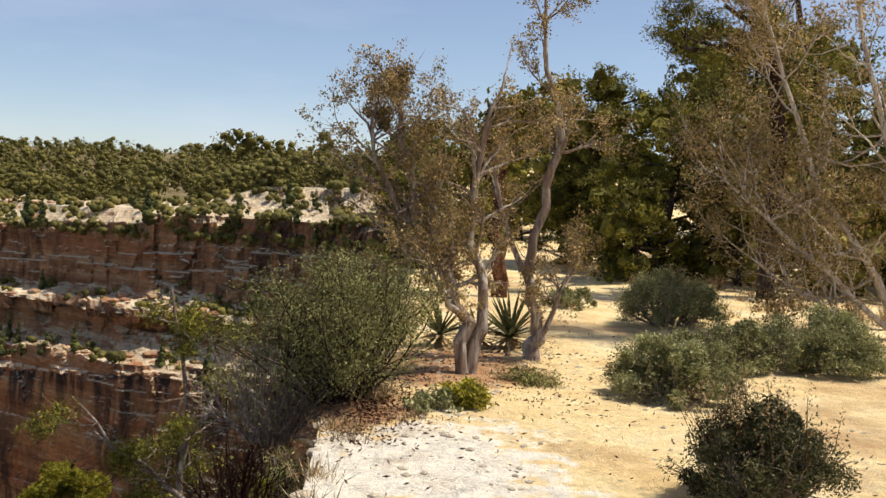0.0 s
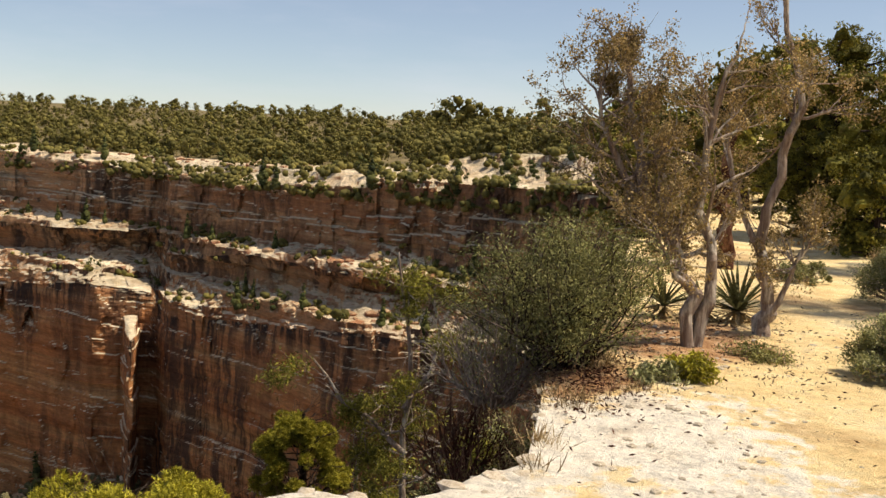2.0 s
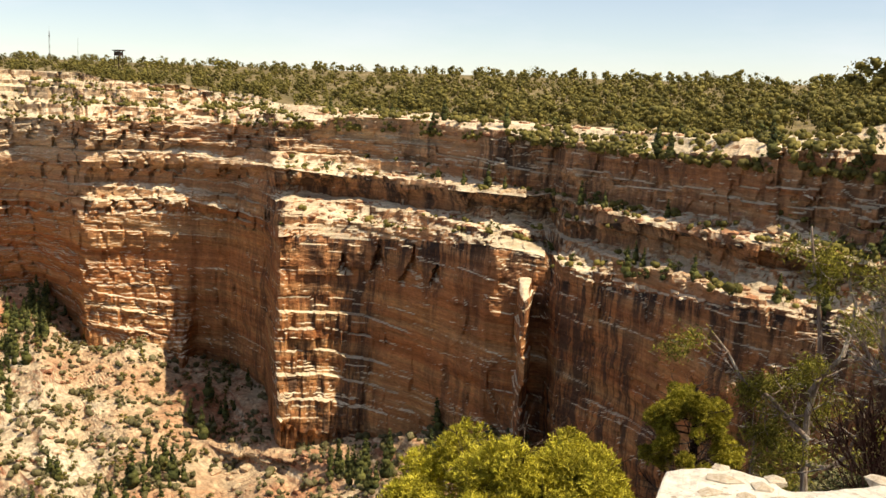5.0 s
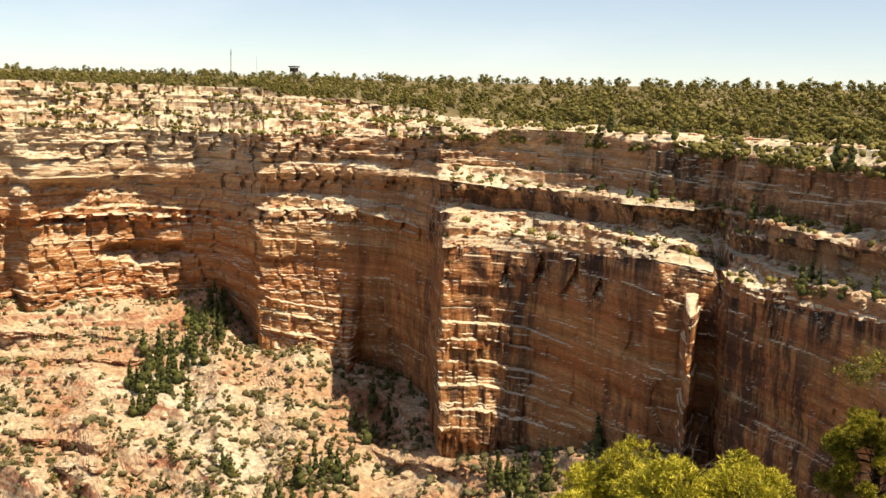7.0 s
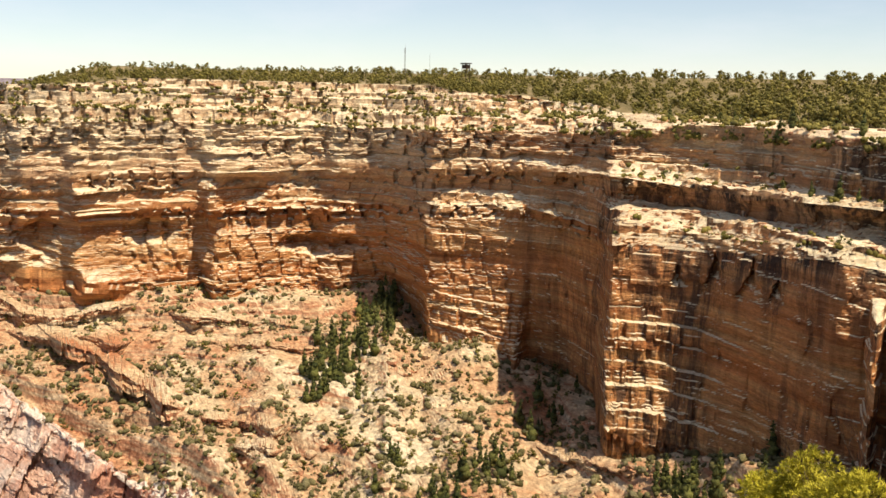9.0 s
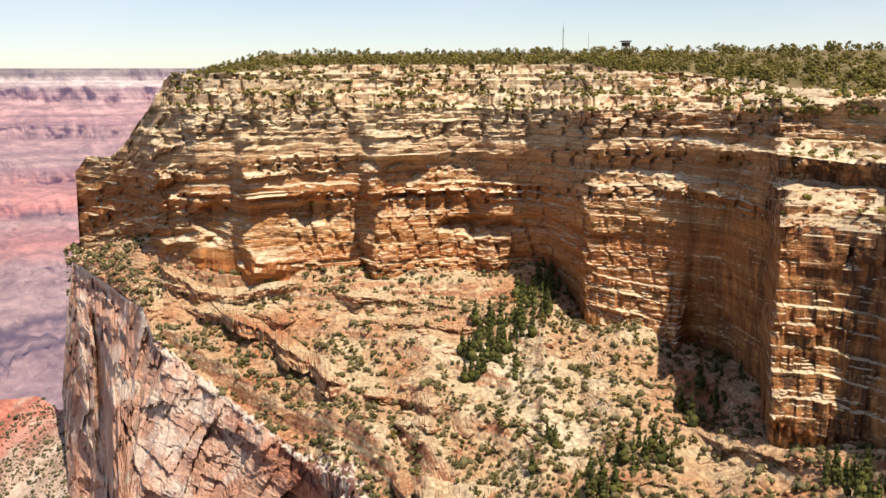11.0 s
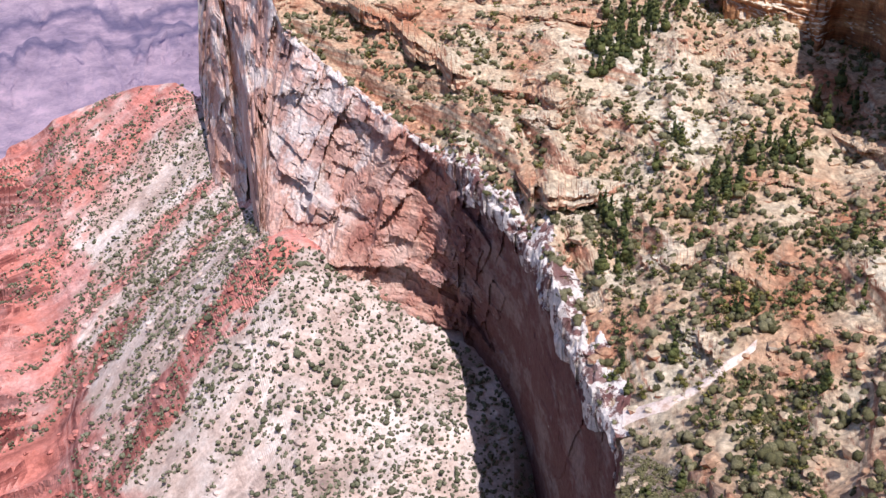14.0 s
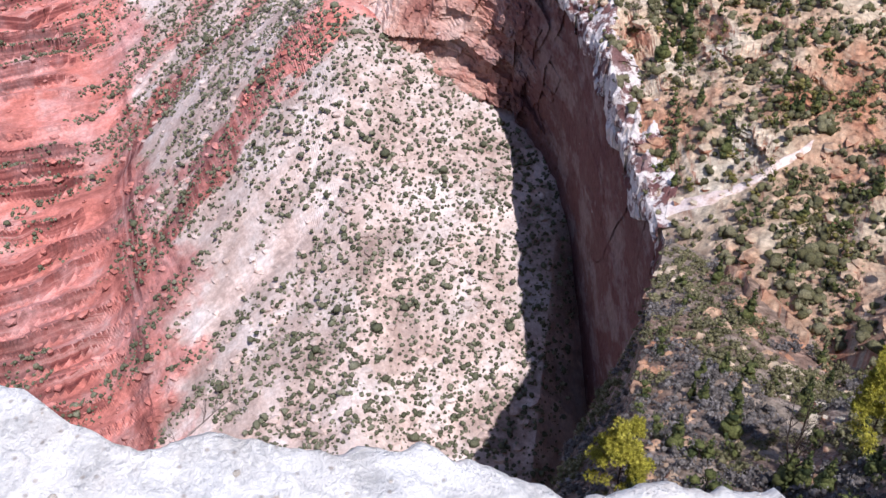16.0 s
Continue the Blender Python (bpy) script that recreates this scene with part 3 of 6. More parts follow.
def wall_points(az, counts=(30, 34, 34, 10, 36, 8, 176)):
    rows = sum(counts) + 1
    v = np.arange(rows)[:, None] / 40.0
    jag = 0.34 * fbm(az[None] / 1.3, v * 2.6, 101, 4) + 0.12 * (np.round(vn(az[None] / 0.5, v * 5, 102) * 2) / 2 - 0.5)
    (d0, z0), (d9, z9) = wall_lines(az)[0], wall_lines(az)[-1]
    z_guess = z0 + (z9 - z0) * np.linspace(0, 1, rows)[:, None] ** 1.6
    _, k, _ = bed_of(np.broadcast_to(np.radians(az)[None] * 330, z_guess.shape), z_guess)
    jag = jag + 0.06 * BED_OUT[k]
    jag = jag + 0.75 * fbm(az[None] / 4, v * 0.9, 105, 5) * np.interp(az, [42, 44, 56, 58, 80, 82.5], [0, 0.6, 0.6, 1, 1, 0])[None]
    az2 = np.clip(az[None] + jag * np.clip((83.2 - az[None]) / 1.5, 0, 1), az[0], az[-1])
    lines = wall_lines(az2)
    D, Zs, soft, flat, r = np.empty(az2.shape), np.empty(az2.shape), np.zeros((rows, 1)), np.zeros((rows, 1)), 0
    for n, ((d0, z0), (d1, z1), c) in enumerate(zip(lines, lines[1:], counts)):
        q = np.linspace(0, 1, c, endpoint=n == len(counts) - 1)[:, None] if n < len(counts) - 1 else np.linspace(0, 1, c + 1)[:, None]
        m = slice(r, r + len(q))
        # the broken top is a slope that ends in a low cliff
        D[m], Zs[m] = d0[m] + (d1[m] - d0[m]) * (np.clip(q / np.interp(az2[m], [40, 48], [0.6, 0.95]), 0, 1) if n == 0 else q), z0[m] + (z1[m] - z0[m]) * q
        if n == len(counts) - 1:
            # the alcoves deepen towards the foot
            D[m] -= (along(az2[m], PLAN) - along(az2[m], PLAN_TOP)) * 0.9 * (q - q ** 2.4)
        soft[m] = (0.7, 0.14, 0.12, 0.2, 0.12, 0.2, 0.1)[n]
        flat[m] = (0, 0, 0.9, 0, 0.9, 0, 0)[n]
        r += len(q)
    s = np.broadcast_to(np.radians(az)[None] * 330, D.shape)
    Zs = terraced(s, slabbed(s, Zs, flat), soft) + flat * 2.0 * fbm(s / 5, D / 4, 176, 3)
    keep = np.clip((84.0 - az) / 0.4, 0, 1)[None]
    # the great faces below the ledge are massive, the caps above them are thin-bedded
    below = (np.arange(rows) >= sum(counts[:6]))[:, None]
    face = np.interp(az, [4, 8, 42, 45, 55, 57, 84], [0.7, 0.4, 0.42, 0.42, 0.5, 0.8, 0.9])[None]
    calm = np.where(below, face, np.where(flat > 0.5, 0.5, np.interp(az, [40, 48], [0.7, 1.25])[None]))
    D = D - beds(s, Zs) * keep * calm
    pad = np.pad(D, ((6, 6), (0, 0)), "edge")
    D = D + below * np.interp(az, [4, 8, 44, 45, 49, 49.6, 56, 58], [0, 0.45, 0.45, 0.6, 0.6, 0.1, 0.2, 0.3])[None] * (sum(pad[k:k + rows] for k in range(13)) / 13 - D)
    # thick ledges step out at the feet of the two buttresses
    climb = np.clip((np.where(az2 < 46, -65, -76) + 0.06 * (s - np.where(az2 < 46, 250, 315)) + 4 * (vn(s / 25, s * 0, 401) - 0.5) - Zs) / 27, 0, 1)
    step = np.floor(climb * 4 + 0.4 * vn(s / 12, s * 0, 4))
    foot = np.clip(np.minimum((az2 - 36) / 3, (44.4 - az2) / 0.3), 0, 1) + np.clip(np.minimum((az2 - 49.1) / 0.3, (54.7 - az2) / 2), 0, 1)
    D = D - foot * np.where(climb > 0, 2.5 + 6.5 * step / 4 + 2.2 * broken(s / 9, step * 0.7, 403) + 1.2 * broken(s / 3.5, step * 1.7, 404), 0)
    # shallow caves under the hard beds of the sunlit bay
    for a, el, w, h, deep in ((60.6, -8.4, 2.6, 0.7, 10), (65.4, -5.7, 1.5, 1.5, 8), (76.2, -7.9, 1.1, 1.5, 9), (73.6, -2.6, 0.7, 0.8, 6), (70.0, -7.6, 1.6, 0.8, 5)):
        zc = height(D, el)
        t = ((az2 - a) / w) ** 2 + ((Zs - zc) / (np.radians(h) * D)) ** 2 + 1.6 * fbm(s / 9, Zs / 6, int(a * 10), 3)
        D = D + deep * np.clip(1.6 * (1 - t), 0, 1) * np.clip(D / 300, 0, 1)
    # pointed hollows under the lip of the dark face
    for a, lo, hi, w, deep in ((38.4, -10.6, -8.0, 0.75, 5), (36.3, -10.8, -8.3, 0.9, 6), (34.9, -10.9, -9.2, 0.6, 5), (40.3, -10.2, -8.9, 0.5, 4)):
        v = (np.degrees(np.arctan2(Zs - EYE, D)) - lo) / (hi - lo)
        D = D + deep * np.clip(5 * (1 - np.clip(v, 0, 1) ** 0.8 - np.abs(az2 - a) / w + 0.3 * fbm(s / 6, Zs / 5, 405, 3)), 0, 1) * np.clip(v * 2, 0, 1) * (v < 1)
    # a thin rib stands out beside the cleft
    rib = np.clip(1 - np.abs(az2 - 29.75) / 0.38, 0, 1) ** 0.35 * np.clip((height(D, -10.0) - Zs) / 3, 0, 1)
    D = D - 15 * rib
    Zs = Zs - np.clip((az[None] - 83.2) / 0.12, 0, 1) * 170
    return D, Zs


STEEP = ((27.7, 28.4), (44.3, 45.0), (48.8, 49.3), (54.6, 55.5))
WALL_AZ = np.unique(np.round(np.concatenate([np.arange(0.4, 84.2, 0.115)] + [np.arange(lo, hi, 0.03) for lo, hi in STEEP]), 3))
wd, wz = wall_points(WALL_AZ)
# the wall goes on below the talus
deep_z = wz[-1:] - np.linspace(1, 45, 22)[:, None]
deep_s = np.broadcast_to(np.radians(WALL_AZ)[None] * 330, deep_z.shape)
wd = np.concatenate([wd, wd[-1:] - 0.7 * (beds(deep_s, deep_z) - beds(deep_s[:1], wz[-1:])) - 0.1 * np.linspace(1, 45, 22)[:, None]])
wz = np.concatenate([wz, deep_z])
back = np.clip((77.8 - WALL_AZ) / 0.8, 0, 1)
top_d, top_z = wd[0], wz[0]
ROOF = (24, 60, 120, 220, 420, 900, 1800, 4300)


def roof_z(az, base_d, base_z, far_d):
    ends = np.clip((76.8 - az) / 4, 0, 1)
    rise = height(base_d + far_d, np.minimum(1.4, 0.2 + 0.2 * far_d ** 0.5)) * (far_d < 500) + height(620, 1.4) * (far_d >= 500)
    return base_z + (np.maximum(rise, base_z) - base_z) * min(1, far_d / 240) * ends + 1.5 * fbm(az / 1.4, far_d / 40.0, 6)


rows_d, rows_z = [wd], [wz]
for far_d in ROOF:
    rows_d.insert(0, (top_d + far_d)[None])
    rows_z.insert(0, (roof_z(WALL_AZ, top_d, top_z, far_d) * back + (top_z - 0.9 * far_d) * (1 - back))[None])
wall_d, wall_z = np.concatenate(rows_d), np.concatenate(rows_z)
m = len(ROOF)
plateau = sheet("plateau_ground", polar(WALL_AZ[None, ::3], wall_d[:m + 1, ::3], wall_z[:m + 1, ::3]), DUFF)
tagged(plateau, "brown woodland floor on the plateau behind the canyon rim", "ground", kind="structure")
wall_d, wall_z = wall_d[m:], wall_z[m:]
wall = sheet("canyon_wall", polar(WALL_AZ[None], wall_d, wall_z), CLIFF)
# damp streaks run down from the lips of the two great ledges
seep = np.zeros(wall_z.shape)
first = 98
for start, deep in ((first, 30), (first + 54, 60)):
    reach = deep * (0.15 + 1.9 * vn(WALL_AZ / 0.5, WALL_AZ * 0 + start, 181) ** 2.5)[None]
    run = np.clip(1 - (np.arange(len(wall_z)) - start)[:, None] / reach, 0, 1) * (np.arange(len(wall_z)) >= start - 1)[:, None]
    seep = np.maximum(seep, run * np.clip((46 - WALL_AZ) / 3, 0, 1)[None])
wall.data.attributes.new("seep", "FLOAT", "POINT").data.foreach_set("value", seep.ravel().astype(np.float32))
tagged(wall, "high layered limestone canyon wall with red bands, pale ledges and dark stains", "cliff", kind="structure")

# ---- the bench below the wall ----
EDGE = [(3, 45), (20, 70), (36, 110), (50, 155), (58.4, 185), (62.1, 225), (66.4, 290), (69.3, 320), (70.6, 336), (72.5, 350), (74.1, 365), (79.6, 420), (80.2, 442), (83.6, 560), (84.8, 562)]
EDGE_EL = [(58.4, -38), (62.1, -32), (63.7, -28.7), (66.4, -25.1), (69.3, -22.4), (70.8, -21.7), (74.1, -19.2), (77.9, -15.9), (79.7, -14.1), (80.1, -12.5), (83.6, -9.7), (84.0, -12), (84.8, -17.5)]
EDGE_LOW = [(3, -10), (10, -20), (20, -48), (36, -96), (45, -124), (52, -130), (58.4, -142.9)]
FOOT_D = np.convolve(np.pad(along(np.arange(0, 90, 0.1), PLAN[:-1]), 25, "edge"), np.ones(51) / 51, "valid")


def edge_line(az, fade=1.0):
    d = along(az, EDGE) + (9 * fbm(az / 1.6, az * 0 + 4, 120, 2) + fade * (3 * fbm(az / 0.4, az * 0 + 5, 123, 3) + 4.5 * broken(az / 0.7, az * 0 + 0.5, 121) + 2 * broken(az / 0.25, az * 0 + 0.5, 122))) * np.clip((az - 59) / 3, 0, 1) * np.clip((83 - az) / 2, 0, 1)
    return d, np.where(az > 58.4, height(d, along(az, EDGE_EL)), along(az, EDGE_LOW))


def roughen(x, y, d, z, soft):
    bump = 13 * fbm(x / 60, y / 60, 9, 4) + 4.5 * fbm(x / 11, y / 11, 19, 4, 0.6)
    step = z / 7 + 1.4 * fbm(x / 60, y / 60, 29, 2)
    f = step - np.floor(step)
    terrace = 6 * (np.clip(f * 1.25 - 0.12, 0, 1) ** 2 - f) * np.clip(4 * vn(x / 45, y / 45, 51) - 1.6, 0, 1)
    return z + (bump * np.clip(d / 120, 0.1, 1) + terrace * np.clip((d - 90) / 80, 0, 1)) * soft


def bench_at(az, q):
    """Bench surface: q 0 at its outer edge, 1 under the wall's foot."""
    e_d, e_z = edge_line(az, np.clip(1 - q * 14, 0, 1))
    f_d = np.interp(az, np.arange(0, 90, 0.1), FOOT_D) + 14
    f_z = height(f_d - 20, along(az, FOOT_EL)) + 6 - 12 * np.clip((29 - az) / 5, 0, 1) + 9 * np.clip((az - 27) / 3, 0, 1) * np.clip((49 - az) / 3, 0, 1)
    d, z = e_d + (f_d - e_d) * q, e_z + (f_z - e_z) * q
    x, y = -d * np.sin(np.radians(az)), d * np.cos(np.radians(az))
    for at, tall, lo, hi, seed in ((0.13, 9, 60, 82, 1), (0.27, 6, 56, 79, 2), (0.40, 7, 50, 70, 3), (0.55, 5, 46, 74, 4), (0.70, 6, 58, 80, 5), (0.84, 5, 60, 82, 6), (0.34, 6, 30, 52, 7), (0.62, 6, 34, 50, 8)):
        where = at + 0.09 * fbm(az / 6, az * 0 + seed, 200 + seed, 4)
        some = np.clip((az - lo) / 2, 0, 1) * np.clip((hi - az) / 2, 0, 1) * np.clip(3.2 * vn(az / 3.2, az * 0 + seed, 210 + seed) - 0.7, 0, 1)
        # a ledge: the slope eases off above and below a small cliff
        t = (q - where) / 0.045
        z = z + some * 1.15 * tall * 0.62 * np.tanh(t * 2.2) * np.exp(-np.abs(t) * 0.8)
    z = roughen(x, y, d, z, np.clip(q * 8, 0.1, 1) * np.clip((1.02 - q) * 8, 0.1, 1))
    # thin red and cream beds crop out under the wall's foot
    strat = np.clip((q - 0.62) / 0.08, 0, 1) * np.clip((az - 56.5) / 3, 0, 1) * np.clip((81 - az) / 2, 0, 1) * np.clip(3 * vn(az / 2.5, q * 6, 221) - 0.5, 0, 1)
    t = z / 3.2 + 0.5 * fbm(az / 3, q * 2, 222, 3)
    f = t - np.floor(t)
    return d, z + strat * 3.2 * (np.clip(f * 1.5 - 0.3, 0, 1) ** 3 - f + 0.35)


BENCH_AZ = np.arange(0.5, 83.65, 0.13)
q, a = np.meshgrid(np.linspace(0, 1, 165), BENCH_AZ, indexing="ij")
bd, bz = bench_at(a, q)
bench = sheet("bench_slope", polar(BENCH_AZ[None], bd, bz), TALUS)
tagged(bench, "steep cream and orange talus slope dotted with shrubs below the cliff", "slope", kind="structure")

# slope under the rim where the camera stands, down to the lip of the lower gorge
LIP_D = [(58.4, 185), (59, 162), (60.5, 143), (63.2, 113), (66, 70), (70, 30), (112, 20)]
LIP_EL = [(58.4, -38), (59, -42.6), (60.5, -46), (63.2, -50.6), (66, -58), (70, -66), (112, -72)]


def slope_at(az, q):
    e_d, e_z = edge_line(np.minimum(az, 58.4))
    o_d = np.where(az > 58.4, along(az, LIP_D), e_d)
    o_z = np.where(az > 58.4, height(o_d, along(az, LIP_EL)), e_z)
    z0 = along(az, [(0, -1), (8, -4), (20, -8), (40, -17), (112, -22)])
    d, z = 11 + (o_d - 11) * q, z0 + (o_z - z0) * q ** np.interp(az, [25, 50], [0.9, 0.5])
    x, y = -d * np.sin(np.radians(az)), d * np.cos(np.radians(az))
    return d, roughen(x, y, d, z, np.clip((1.01 - q) * 8, 0.1, 1))


NEAR_AZ = np.concatenate([np.arange(0.5, 70, 0.2), np.arange(70, 118, 1.0)])
q, a = np.meshgrid(np.linspace(0, 1, 120), NEAR_AZ, indexing="ij")
nd, nz = slope_at(a, q)
past = np.where(NEAR_AZ > 58.3, 1.0, 0.0)
crack = 4 * fbm(NEAR_AZ / 0.8, NEAR_AZ * 0, 44, 3)
nd = np.concatenate([nd, nd[-1:] + 2 + crack, nd[-1:] + 4 + crack * 1.5, nd[-1:] + 6 + crack])
nz = np.concatenate([nz, nz[-1:] - 7 * past, nz[-1:] - 30 * past, nz[-1:] - 120 * past])
near_slope = sheet("wooded_slope", polar(NEAR_AZ[None], nd, nz), WOODED)
tagged(near_slope, "rocky wooded slope falling away under the rim", "slope", kind="structure")


# ---- ledges that crop out of the slopes ----
def outcrop(points, tall, out, seed, surface=bench_at):
    """A curved shelf of stacked beds standing out of a slope, undercut at its foot; points are bearing and slant."""
    t = np.linspace(0, 1, 151)
    az_ = np.interp(t, np.linspace(0, 1, len(points)), [p_[0] for p_ in points])
    el_ = np.interp(t, np.linspace(0, 1, len(points)), [p_[1] for p_ in points])
    qq = np.linspace(0.0, 0.97, 260)
    d0, z0 = np.empty(151), np.empty(151)
    for k in range(0, 151, 3):
        dd, zz = surface(np.full(260, az_[k]), qq)
        j = int(np.argmin(np.abs(np.degrees(np.arctan2(zz - EYE, dd)) - el_[k])))
        d0[k], z0[k] = dd[j], zz[j]
    d0, z0 = np.interp(np.arange(151), np.arange(0, 151, 3), d0[::3]), np.interp(np.arange(151), np.arange(0, 151, 3), z0[::3])
    for _ in range(24):
        d0[1:-1], z0[1:-1] = (d0[:-2] + d0[1:-1] + d0[2:]) / 3, (z0[:-2] + z0[1:-1] + z0[2:]) / 3
    s_ = np.concatenate([[0], np.cumsum(np.hypot(np.diff(d0), np.diff(np.radians(az_)) * d0[1:]))])
    env = np.clip(np.sin(np.pi * t) * 2.2, 0, 1) ** 0.7 * (0.45 + 0.6 * vn(s_ / 9, s_ * 0, seed) + 0.45 * hashed(np.floor(s_ / 8 + 0.6 * vn(s_ / 11, s_ * 0, seed + 9)), s_ * 0, seed + 8))
    run = 1.25 * tall * env
    lipz = z0 + 0.12 * tall * env
    rows_ = [(d0 + 5, z0 - 1.5), (d0 + 1, z0 + 0.2 * tall * env)]
    for f in (0.3, 0.65, 0.97):
        rows_.append((d0 - run * f, lipz + 0.12 * tall * broken(s_ / 5, s_ * 0 + f * 3, seed + 7) + 0.8 * broken(s_ / 2, s_ * 0 + f * 5, seed + 6)))
    for f in np.linspace(0, 1, 24):
        z_ = lipz - tall * env * 1.1 * f
        bed = np.floor(f * 7 + 0.5 * fbm(s_ / 14, s_ * 0 + 3, seed + 1, 2))
        front = 0.22 * out * (hashed(bed, bed * 0, seed + 2) - 0.5) + 2.6 * broken(s_ / 8, s_ * 0 + bed * 0.4, seed + 3) + 1.7 * broken(s_ / 3, s_ * 0 + bed, seed + 4) + 0.5 * broken(s_ / 1.2, s_ * 0 + f * 13, seed + 5)
        rows_.append((d0 - run + (out * 0.55 * np.clip((f - 0.3) / 0.35, 0, 1) - front) * env, z_))
    rows_.append((d0 + 2, z0 - tall * env - 2))
    P_ = np.stack([polar(az_, d_, z_) for d_, z_ in rows_])
    ob = sheet("rock_outcrop", P_, TALUS)
    return tagged(ob, "stacked cream and maroon rock shelf on the slope", "rock", "rock shelves on the slopes")


outcrop([(66.2, -22.6), (62.8, -23.3), (59.4, -23.3)], 11, 14, 701)
outcrop([(57.2, -27.4), (53.9, -26.4), (51.0, -27.4), (48.2, -28.3)], 8, 8, 711)
outcrop([(55.8, -30.2), (52.4, -31.8)], 5, 2.5, 721)
outcrop([(76.4, -12.4), (73.8, -13.7), (71.3, -15.4), (68.6, -17.3)], 14, 26, 731)
outcrop([(79.3, -10.0), (77.8, -11.0), (76.6, -11.9)], 10, 3, 736)
outcrop([(69.5, -12.1), (64.4, -12.6), (60.0, -13.3)], 6, 3, 741)
outcrop([(68.6, -13.6), (64.4, -13.9), (60.7, -14.3)], 6, 3, 751)
outcrop([(68.3, -17.6), (65.8, -17.9), (62.7, -18.5)], 7, 3.5, 761)
outcrop([(68.2, -19.0), (65.8, -19.3), (62.7, -19.6)], 6, 3, 771)
outcrop([(79.5, -10.9), (75.5, -11.9), (71.0, -11.4)], 8, 4, 781)
outcrop([(78.0, -12.6), (74.5, -12.9), (71.5, -13.6)], 8, 4, 786)
outcrop([(52.8, -22.4), (50.3, -22.0), (47.4, -23.0)], 5, 2.5, 791)
outcrop([(48.0, -19.6), (45.0, -20.0), (42.0, -20.4)], 5, 2.5, 796)
outcrop([(53.9, -35.0), (53.0, -38.5), (51.0, -41.6)], 9, 4, 801, slope_at)
outcrop([(51.2, -36.6), (50.2, -38.6), (49.4, -41.0)], 6, 3, 811, slope_at)
outcrop([(49.0, -32.0), (47.0, -33.0)], 4, 2, 821, slope_at)


# ---- the scree slope ----
def scree_z(x, y):
    d, az = np.hypot(x, y), np.degrees(np.arctan2(-x, y))
    z = -241 + 0.5 * y + 0.16 * np.maximum(d - 400, 0) + 42 * np.exp(-((x + 352) ** 2 + (y - 54) ** 2) / 80 ** 2)
    # the slope is a fan that falls from the foot of the cliff towards the slot
    z = z - np.clip((82 - az) / 4, 0, 1) * np.maximum(z + 170 + 0.43 * np.hypot(x + 352, y - 54), 0)
    z = z - np.clip((66.0 - az) * 6, 0, 30) * np.clip((300 - d) / 30, 0, 1)
    z = z + 9 * fbm((x + 0.48 * y) / 45, y / 110, 15, 3) + 1.8 * fbm(x / 7, y / 7, 16, 3)
    red = np.clip((-34 - y) / 30, 0, 1)
    z = z + red * (-264 + 0.08 * (d - 300) + 5 * fbm(x / 60, y / 60, 73, 3) - z)
    step = d / 15 + 2.2 * fbm(x / 55, y / 55, 71, 4)
    f = step - np.floor(step)
    return z + red * 9 * (np.clip(f * 2.2 - 0.6, 0, 1) ** 3 - f) * np.clip(2.6 * vn(x / 40, y / 40, 72) - 0.2, 0.15, 1)


CREST = [(54, 240), (60, 262), (63, 285), (66, 335), (69, 365), (75, 395), (82, 470), (84, 570), (86, 620), (90, 660), (95.3, 690), (98, 610), (102, 560), (116, 460)]
HERM_AZ = np.arange(54, 116, 0.14)
q, a = np.meshgrid(np.linspace(0, 1, 200), HERM_AZ, indexing="ij")
hd = 110 + (along(a, CREST) - 110) * q
hz = scree_z(-hd * np.sin(np.radians(a)), hd * np.cos(np.radians(a)))
hd = np.concatenate([hd, hd[-1:] + 30, hd[-1:] + 200])
hz = np.concatenate([hz, hz[-1:] - 30, hz[-1:] - 260])
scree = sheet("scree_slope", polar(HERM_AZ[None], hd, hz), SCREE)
tagged(scree, "pale scree slope with grey shrubs and streaks of red earth", "slope", kind="structure")

# ---- the lower cliff ----
LOW_AZ = np.concatenate([np.arange(58.0, 79.0, 0.08), np.arange(79.0, 84.7, 0.035)])
LOW_FOOT = [(58, 196), (58.4, 196), (62.1, 238), (66.4, 302), (69.9, 322), (70.4, 322), (75.6, 345), (81.7, 358), (82.4, 425), (84.7, 480)]
q = np.linspace(0, 1, 230)[:, None]
lean = 3.6 * np.clip((82.6 - LOW_AZ) / 4, 0, 1) * np.clip((LOW_AZ - 70) / 3, 0, 1)
wob = LOW_AZ[None] + 0.25 * fbm(LOW_AZ[None] / 1.5, q * 9, 111, 4)
t_d, t_z = edge_line(np.clip(wob, 58.41, 84.7), np.clip(1 - 4 * q, 0.12, 1))
b_d = along(wob, LOW_FOOT)
a = np.radians(wob + lean)
b_z = scree_z(-b_d * np.sin(a), b_d * np.cos(a)) - 10
# the receding end is broken into ledges that catch the sun
ledge = 7 * q + 1.3 * fbm(LOW_AZ[None] / 0.9, q * 3, 112, 3) + 0.8 * broken(LOW_AZ[None] / 0.8, q * 3, 113)
ledge = (np.floor(ledge) + np.clip((ledge - np.floor(ledge)) * 2.2 - 1.2, 0, 1)) / 7
fall = q ** 1.5 + (np.clip(ledge, 0, 1) - q ** 1.5) * np.clip((LOW_AZ[None] - 79.8) / 1.5, 0, 1) * np.clip(q * 8, 0, 1)
cd = t_d + (b_d - t_d) * fall
cz = t_z + (b_z - t_z) * q
line = polar(LOW_AZ, along(LOW_AZ, EDGE), 0.0)
tall = np.concatenate([[0], np.cumsum(np.linalg.norm(np.diff(line, axis=0), axis=1))])
tall = np.broadcast_to(tall[None], cz.shape)
